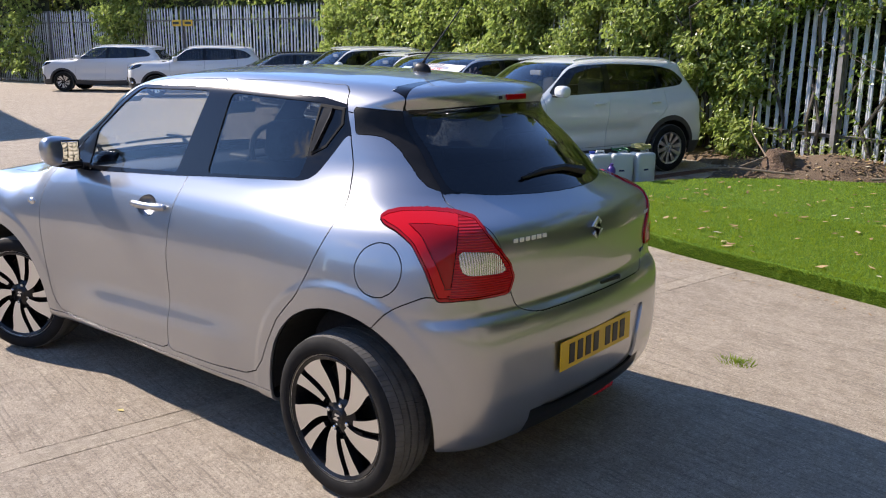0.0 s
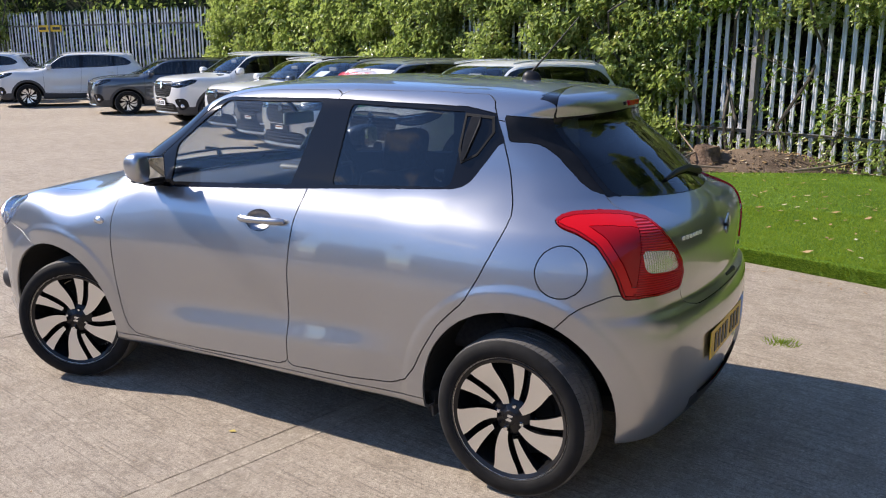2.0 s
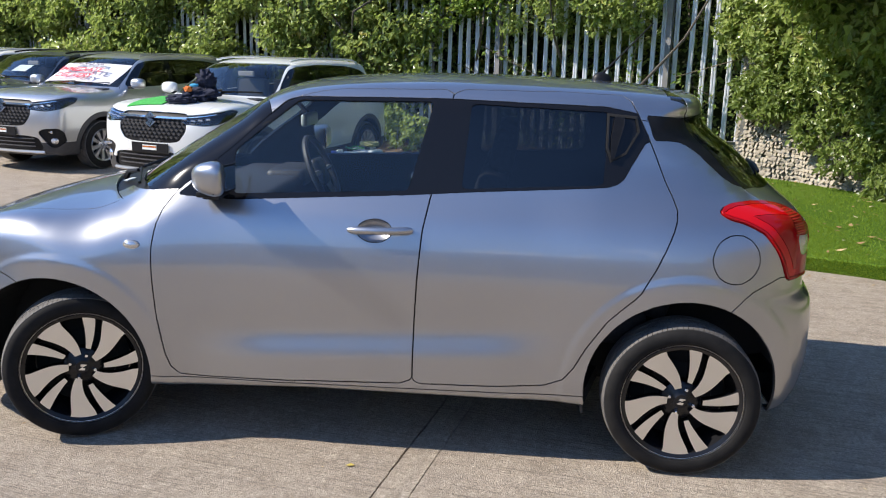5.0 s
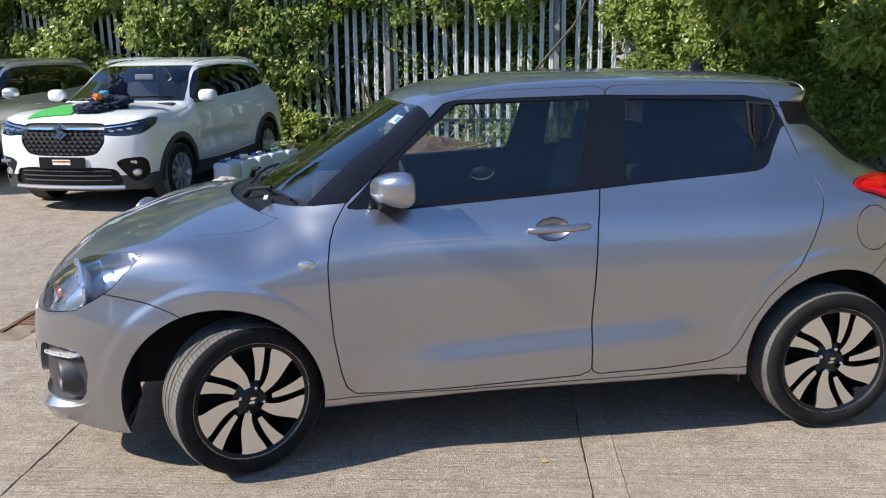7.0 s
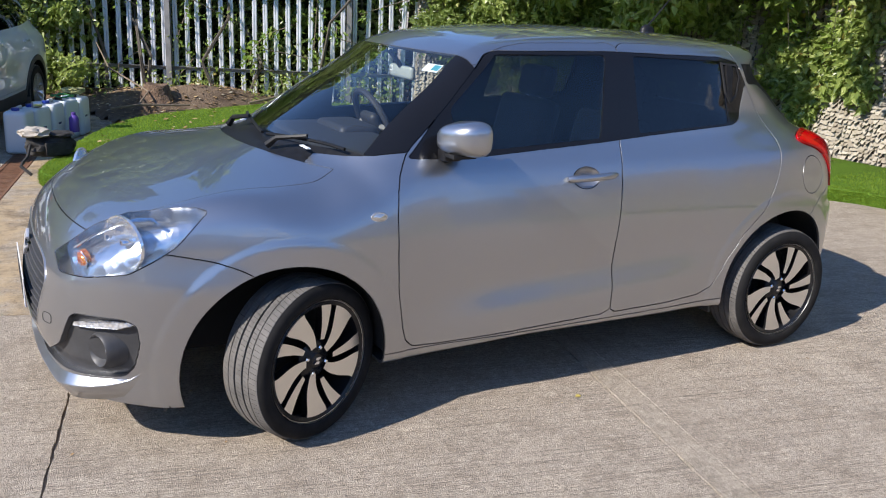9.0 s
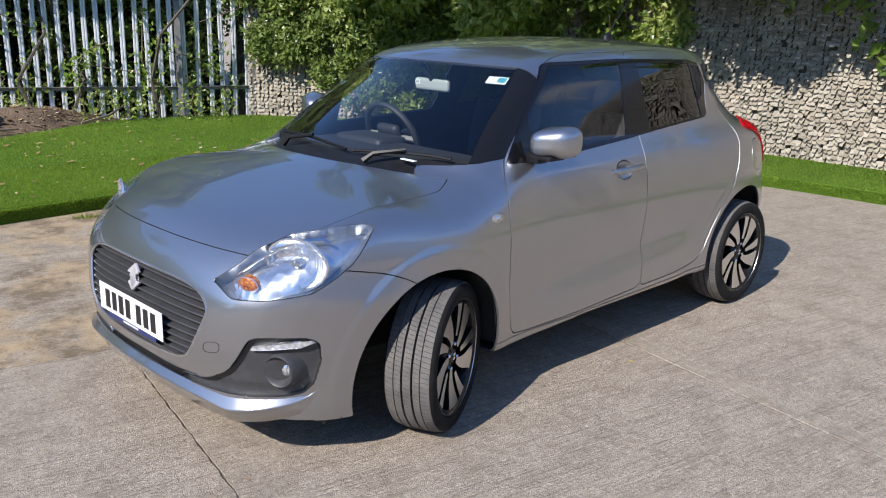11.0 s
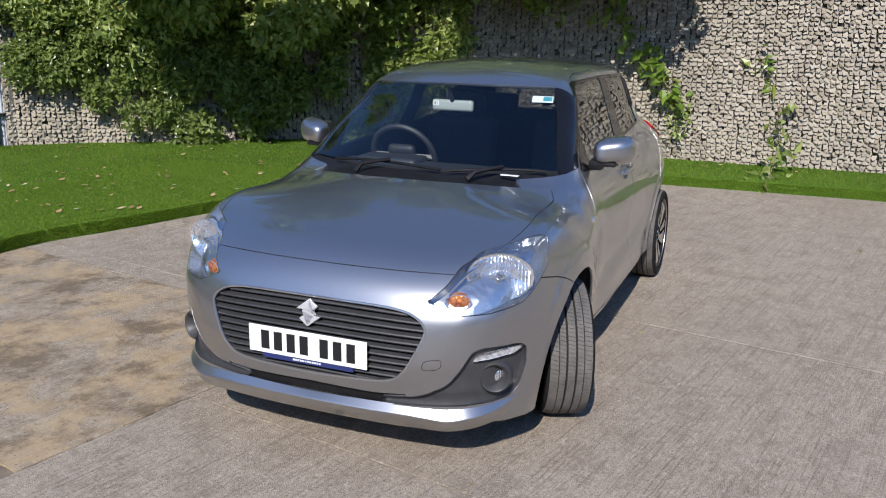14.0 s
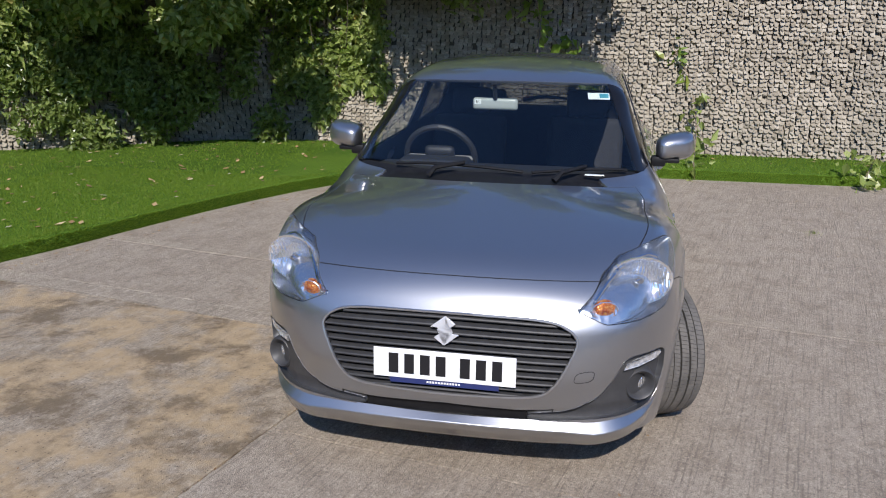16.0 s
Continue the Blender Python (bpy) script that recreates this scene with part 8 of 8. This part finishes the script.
jc = on_bonnet(white_suv, 1.60, 0.27, 0.0)
jacket = tagged(new("jacket"), "crumpled navy fleece jacket lying on a white bonnet", "jacket")
crumple("body", jc + Vector((0.0, 0, 0.055)), (0.20, 0.15, 0.08), 0.5, 2.2, 3, NAVY_CLOTH, jacket)
crumple("hood", jc + Vector((-0.06, -0.02, 0.17)), (0.11, 0.09, 0.15), 0.5, 2.4, 8, NAVY_CLOTH, jacket, flat=False)
crumple("sleeve", jc + Vector((0.16, 0.16, 0.01)), (0.16, 0.10, 0.06), 0.4, 2.6, 12, NAVY_CLOTH, jacket)
crumple("orange_lining", jc + Vector((0.09, 0.13, 0.12)), (0.045, 0.03, 0.035), 0.5, 3, 15, ORANGE, jacket, sub=3)
crumple("cyan_lining", jc + Vector((0.02, 0.13, 0.165)), (0.05, 0.02, 0.02), 0.4, 3, 17, CYAN, jacket, sub=3)

# banner in the silver car's windscreen
def on_screen_suv(x, y, lift):
    return Vector((x + 0.48 * lift, y, shape_z(Suv, x, abs(y)) + 0.88 * lift))


bm = bmesh.new()
n = 16
g = [[bm.verts.new(on_screen_suv(0.99 - 0.46 * i / 8 - 0.30 * (-0.62 + 1.24 * k / n) ** 2, -0.62 + 1.24 * k / n, 0.006)) for k in range(n + 1)] for i in range(9)]
for i in range(8):
    for k in range(n):
        bm.faces.new((g[i][k], g[i][k + 1], g[i + 1][k + 1], g[i + 1][k]))
banner = part("windscreen_banner", bm, BANNER, silver_suv, "white delivery banner with red words")
for words, size, row, ink in (("AVAILABLE FOR", 0.085, 0.12, BANNER_DARK), ("IMMEDIATE", 0.155, 0.45, BANNER_RED), ("DELIVERY", 0.155, 0.80, BANNER_RED)):
    cu = bpy.data.curves.new("banner_text", "FONT")
    cu.body, cu.size, cu.align_x, cu.align_y, cu.offset = words, size, "CENTER", "CENTER", 0.004
    cu.materials.append(ink)
    tx = new("banner_text", cu)
    tx.parent = silver_suv
    x = 0.56 + 0.42 * row
    c = on_screen_suv(x, 0.0, 0.045)
    tx.matrix_basis = Matrix.Translation(c) @ pose(0, 0, 0, 0, 28.5, 0) @ pose(0, 0, 0, 0, 0, 90)
part("paper", box_bm((0.002, 0.30, 0.20), on_screen_suv(0.72, 0.15, -0.02), turn=Euler((0, radians(-62), 0)).to_matrix()), STICKER, dark_suv, "white papers behind the windscreen")


# jerry cans
def jerry_can(x, y, turn, label, cap=BLUE_CAP, tall=0.40):
    can = part("jerry_can", box_bm((0.27, 0.21, tall), (0, 0, tall / 2), 0.045, 4), PLASTIC, None, smooth=True)
    for v in can.data.vertices:
        if v.co.z > tall * 0.86:
            v.co.z += 0.012 * (1 - abs(v.co.x) / 0.14)
    part("neck", tube_bm([(0.075, 0, tall - 0.004), (0.075, 0, tall + 0.012)], 0.032, 14), PLASTIC, can, smooth=True)
    part("cap", tube_bm([(0.075, 0, tall + 0.010), (0.075, 0, tall + 0.036)], 0.036, 14), cap, can)
    part("grip", tube_bm([(-0.10, 0, tall - 0.02), (-0.075, 0, tall + 0.030), (0.01, 0, tall + 0.032), (0.03, 0, tall - 0.01)], 0.014, 8), PLASTIC, can, smooth=True)
    part("label_panel", box_bm((0.10, 0.002, 0.13), (0.02, 0.1055, tall * 0.45)), STICKER, can)
    part("print_bar", box_bm((0.07, 0.002, 0.02), (0.02, 0.107, tall * 0.52)), BLUE_INK, can)
    can.matrix_world = pose(x, y, 0, 0, 0, turn)
    return tagged(can, label, "canister", "jerry cans")


CAN_L = "white plastic jerry can standing on concrete"
CAN_ROW = [(1.93 - 0.15 * k, -5.48 - 0.26 * k) for k in range(5)]
for k, (x, y) in enumerate(CAN_ROW):
    jerry_can(x, y, 62 + (8, -5, 3, -9, 5)[k], (CAN_L + " beside a white car", "white plastic jerry can with a drinks can on top", CAN_L, CAN_L + " under a green strap", CAN_L + " under a coiled hose")[k], INK if k > 2 else BLUE_CAP)
x, y = CAN_ROW[1]
can_bm = tube_bm([(x - 0.06, y + 0.09, 0.437), (x + 0.02, y + 0.12, 0.437)], 0.030, 14)
tagged(part("drinks_can", can_bm, ALLOY, smooth=True), "crushed silver drinks can lying on a jerry can", "can")
x, y = CAN_ROW[4]
coil = []
for i in range(70):
    a = i * 0.42
    coil.append((x + 0.02 + (0.10 + 0.02 * math.sin(i * 1.7)) * math.cos(a), y + (0.08 + 0.02 * math.cos(i * 1.1)) * math.sin(a), 0.447 + 0.0007 * i + 0.008 * math.sin(i * 0.9)))
tagged(part("coiled_hose", tube_bm(coil, 0.008, 6), HOSE_TAN, smooth=True), "faded green and yellow hose coiled on jerry cans", "hose")
x, y = CAN_ROW[3]
coil = [(x + 0.11 * math.cos(a), y + 0.08 * math.sin(a), 0.446 + 0.01 * math.sin(a * 3)) for a in np.linspace(0, 9, 40)]
tagged(part("green_strap", tube_bm(coil, 0.008, 6), HOSE, smooth=True), "bright green strap draped on jerry cans", "strap")
v, f = lathe([(0.0, 0.0), (0.045, 0.0), (0.048, 0.01), (0.048, 0.14), (0.03, 0.165), (0.022, 0.17), (0.022, 0.20), (0.0, 0.20)], 18, "z")
tagged(raw("spray_bottle", [(x + CAN_ROW[2][0] - 0.22, y + CAN_ROW[2][1] + 0.06, z + TURF_TOP) for x, y, z in v], f, PURPLE, smooth=True), "small purple bottle beside the jerry cans", "bottle")

# tool bag on the turf's nose
bag = tagged(new("tool_bag"), "open black canvas tool bag with a tan cloth over it", "bag")
bag.matrix_world = pose(1.72, -4.62, TURF_TOP, 0, 0, 25)
crumple("body", (0, 0, 0.085), (0.21, 0.14, 0.115), 0.28, 1.9, 41, CANVAS, bag)
part("pocket", box_bm((0.24, 0.04, 0.12), (0, 0.125, 0.08), 0.018, 2), CANVAS, bag, smooth=True)
crumple("flap", (-0.06, 0.02, 0.185), (0.13, 0.12, 0.03), 0.35, 2.5, 43, CANVAS, bag, sub=3)
crumple("cloth", (0.14, 0.0, 0.215), (0.12, 0.12, 0.05), 0.4, 2.3, 31, TAN_CLOTH, bag, sub=3)
part("strap", tube_bm([(0.21, 0.05, 0.12), (0.30, 0.16, 0.04), (0.40, 0.26, 0.012), (0.46, 0.36, 0.012), (0.42, 0.44, -0.05)], 0.014, 6), CANVAS, bag, smooth=True)

# stump, fallen branches, litter
v, f = [], []
prof = [(0.42, -0.1), (0.30, 0.0), (0.22, 0.06), (0.18, 0.14), (0.165, 0.22), (0.15, 0.25), (0.08, 0.23), (0.0, 0.21)]
vv, ff = lathe(prof, 26, "z")
stump_v = [(0.24 + x * (1 + 0.22 * noise.noise(Vector((x * 9, y * 9, 1)))), -8.03 + y * (1 + 0.22 * noise.noise(Vector((x * 9, y * 9, 2)))), z + 0.13 + (0.03 * noise.noise(Vector((x * 7, y * 7, 3))) if z > 0.2 else 0)) for x, y, z in vv]
st = tagged(raw("tree_stump", stump_v, ff, WOOD_END, smooth=True), "rotten brown tree stump with spreading roots on soil", "stump")
for i, path in enumerate(([(0.9, -7.2, 0.18), (0.55, -7.45, 0.19), (0.35, -7.9, 0.30), (0.75, -8.4, 0.55), (0.85, -8.7, 0.85)], [(0.55, -7.45, 0.19), (0.2, -7.55, 0.17), (-0.1, -7.6, 0.16)], [(-0.9, -7.75, 0.16), (-1.3, -7.85, 0.22), (-1.65, -8.15, 0.30)])):
    tagged(part("fallen_branch", tube_bm(path, 0.015, 6, [0.016 - 0.002 * k for k in range(len(path))]), TWIG, smooth=True), "pale bare branch lying on the soil", "branch")
rnd = random.Random(77)


def litter(name, count, area, zf, size, material, label, kind_of="leaf litter"):
    V, F = [], []
    made = 0
    while made < count:
        x, y = area(rnd)
        z = zf(x, y)
        if z is None:
            continue
        a, s = rnd.uniform(0, 6.28), size * rnd.uniform(0.5, 1.4)
        w = s * rnd.uniform(0.35, 0.6)
        up = rnd.uniform(0.0, 0.5) * s
        c, q = math.cos(a), math.sin(a)
        o = len(V)
        V += [(x - c * s, y - q * s, z + 0.002), (x - q * w, y + c * w, z + 0.004 + up * 0.4), (x + c * s, y + q * s, z + 0.003 + up), (x + q * w, y - c * w, z + 0.004)]
        F += [(o, o + 3, o + 2, o + 1)]
        made += 1
    return tagged(raw(name, V, F, material), label, kind_of, kind="stuff")


def soil_z(x, y):
    dd = float(soil_in(np.array([x]), np.array([y]))[0])
    if dd > -0.08:
        return None
    return 0.045 + 0.16 * min(1, -dd / 0.7) + 0.16 * math.exp(-((x + 0.55) / 0.75) ** 2 - ((y + 8.25) / 0.35) ** 2) + 0.012


def turf_z(x, y):
    return TURF_TOP + 0.014 if inset(np.array([x]), np.array([y]))[0] < -0.08 else None


litter("leaf_litter", 1100, lambda r: (r.uniform(-3.6, 3.5), r.uniform(-9.4, -6.4)), soil_z, 0.03, DEAD_LEAF, "brown dead leaves and bark scattered on the soil")
litter("fallen_leaves", 330, lambda r: (r.uniform(-7.3, 1.5), r.uniform(-7.4, -2.5)), turf_z, 0.034, DEAD_LEAF, "tan fallen leaves scattered on the artificial grass")
litter("fallen_leaves", 60, lambda r: (r.uniform(-7.5, -5.5), r.uniform(-1.5, 5)), turf_z, 0.026, DEAD_LEAF, "tan fallen leaves on the turf by the wall")
litter("grit", 260, lambda r: (r.uniform(-5, 4), r.uniform(-3.3, 3.6)), lambda x, y: 0.0, 0.008, DEAD_LEAF, "bits of grit and dry leaf on the concrete", "grit")
litter("grit", 160, lambda r: (lambda t: (0.9 - 5.0 * t + r.uniform(-0.05, 0.05), np.interp(0.9 - 5.0 * t, [-4.2, -3.5, -2.5, -1.4, -0.6, 0.0, 0.9], [-2.0, -2.35, -2.8, -3.17, -3.38, -3.62, -3.62]) + r.uniform(0, 0.16)))(r.random()), lambda x, y: 0.0, 0.014, DEAD_LEAF, "dry debris gathered along the turf edge", "grit")
bm = bmesh.new()
pts = [bm.verts.new(p) for p in ((0.035, 0.938, 0.003), (0.053, 0.932, 0.008), (0.072, 0.948, 0.004), (0.052, 0.958, 0.007))]
bm.faces.new(pts)
tagged(part("yellow_leaf", bm, YELLOW_LEAF), "single yellow leaf lying on the concrete", "leaf")


def tuft(x, y, n, size, seed):
    rg = np.random.default_rng(seed)
    V, F = [], []
    for i in range(n):
        a, d = rg.uniform(0, 6.28), rg.uniform(0, 0.075)
        bx, by = x + d * math.cos(a) * 1.3, y + d * math.sin(a)
        h = size * rg.uniform(0.5, 1.2)
        l = rg.uniform(0.3, 1.1) * h
        o = len(V)
        V += [(bx - 0.003, by, 0), (bx + 0.003, by, 0), (bx + l * math.cos(a), by + l * math.sin(a), h)]
        F.append((o, o + 1, o + 2))
    return tagged(raw("grass_tuft", V, F, BLADE), "small green tuft growing in a crack of the concrete", "weed", "weeds in the concrete")


tuft(-1.813, -1.462, 110, 0.030, 1)
tuft(-2.576, 2.206, 80, 0.024, 2)
tuft(0.85, -3.50, 60, 0.05, 3)

# sign on the far fence
sg = tagged(part("fence_sign", box_bm((1.15, 0.02, 0.22), (0, 0, 0), 0.004, 1), SIGN_YELLOW), "yellow sign board fixed to the far fence", "sign")
for x, w in ((-0.32, 0.36), (0.05, 0.05), (0.36, 0.34)):
    part("lettering_bar", box_bm((w, 0.004, 0.09), (x, 0.012, 0)), INK, sg)
sg.matrix_world = pose(24.3, -15.80, 2.36, 0, 0, 3)

# low brick wall at the far end of the yard
bw = tagged(part("low_wall", box_bm((12, 0.22, 0.9), (0, 0, 0.45)), BRICK), "low orange brick wall at the far end of the yard", "wall", kind="structure")
bw.matrix_world = pose(40.5, -11.8, 0, 0, 0, 96)

# buildings behind the camera's side, which close the yard
def shed(name, corner, d1, l1, d2, l2, h, label):
    c = Vector((*corner, 0))
    a, b = Vector((*d1, 0)).normalized(), Vector((*d2, 0)).normalized()
    s = tagged(new(name), label, "building")
    bm = bmesh.new()
    base = [c, c + a * l1, c + a * l1 + b * l2, c + b * l2]
    lo = [bm.verts.new(p) for p in base]
    hi = [bm.verts.new(p + Vector((0, 0, h))) for p in base]
    bm.faces.new(hi)
    for i in range(4):
        bm.faces.new((lo[i], lo[(i + 1) % 4], hi[(i + 1) % 4], hi[i]))
    bmesh.ops.recalc_face_normals(bm, faces=bm.faces[:])
    part("wall", bm, CLAD, s)
    rib = bmesh.new()
    for (p, d, l) in ((c, a, l1), (c, b, l2)):
        ang = math.atan2(d.y, d.x)
        for i in range(int(l / 0.5)):
            q = p + d * (0.25 + 0.5 * i)
            bmesh.ops.create_cube(rib, size=1.0, matrix=Matrix.Translation((q.x, q.y, h / 2)) @ Euler((0, 0, ang)).to_matrix().to_4x4() @ Matrix.Diagonal((0.08, 0.08, h, 1)))
    part("cladding_ribs", rib, CLAD, s)
    return s


shed("workshop", (19.2, -3.2), (0.96, -0.29), 16, (-0.14, 0.99), 24, 6.0, "light grey clad workshop at the side of the yard")
shed("showroom", (-12, 19), (1, 0.05), 27, (0, 1), 10, 4.2, "light grey clad showroom across the yard")
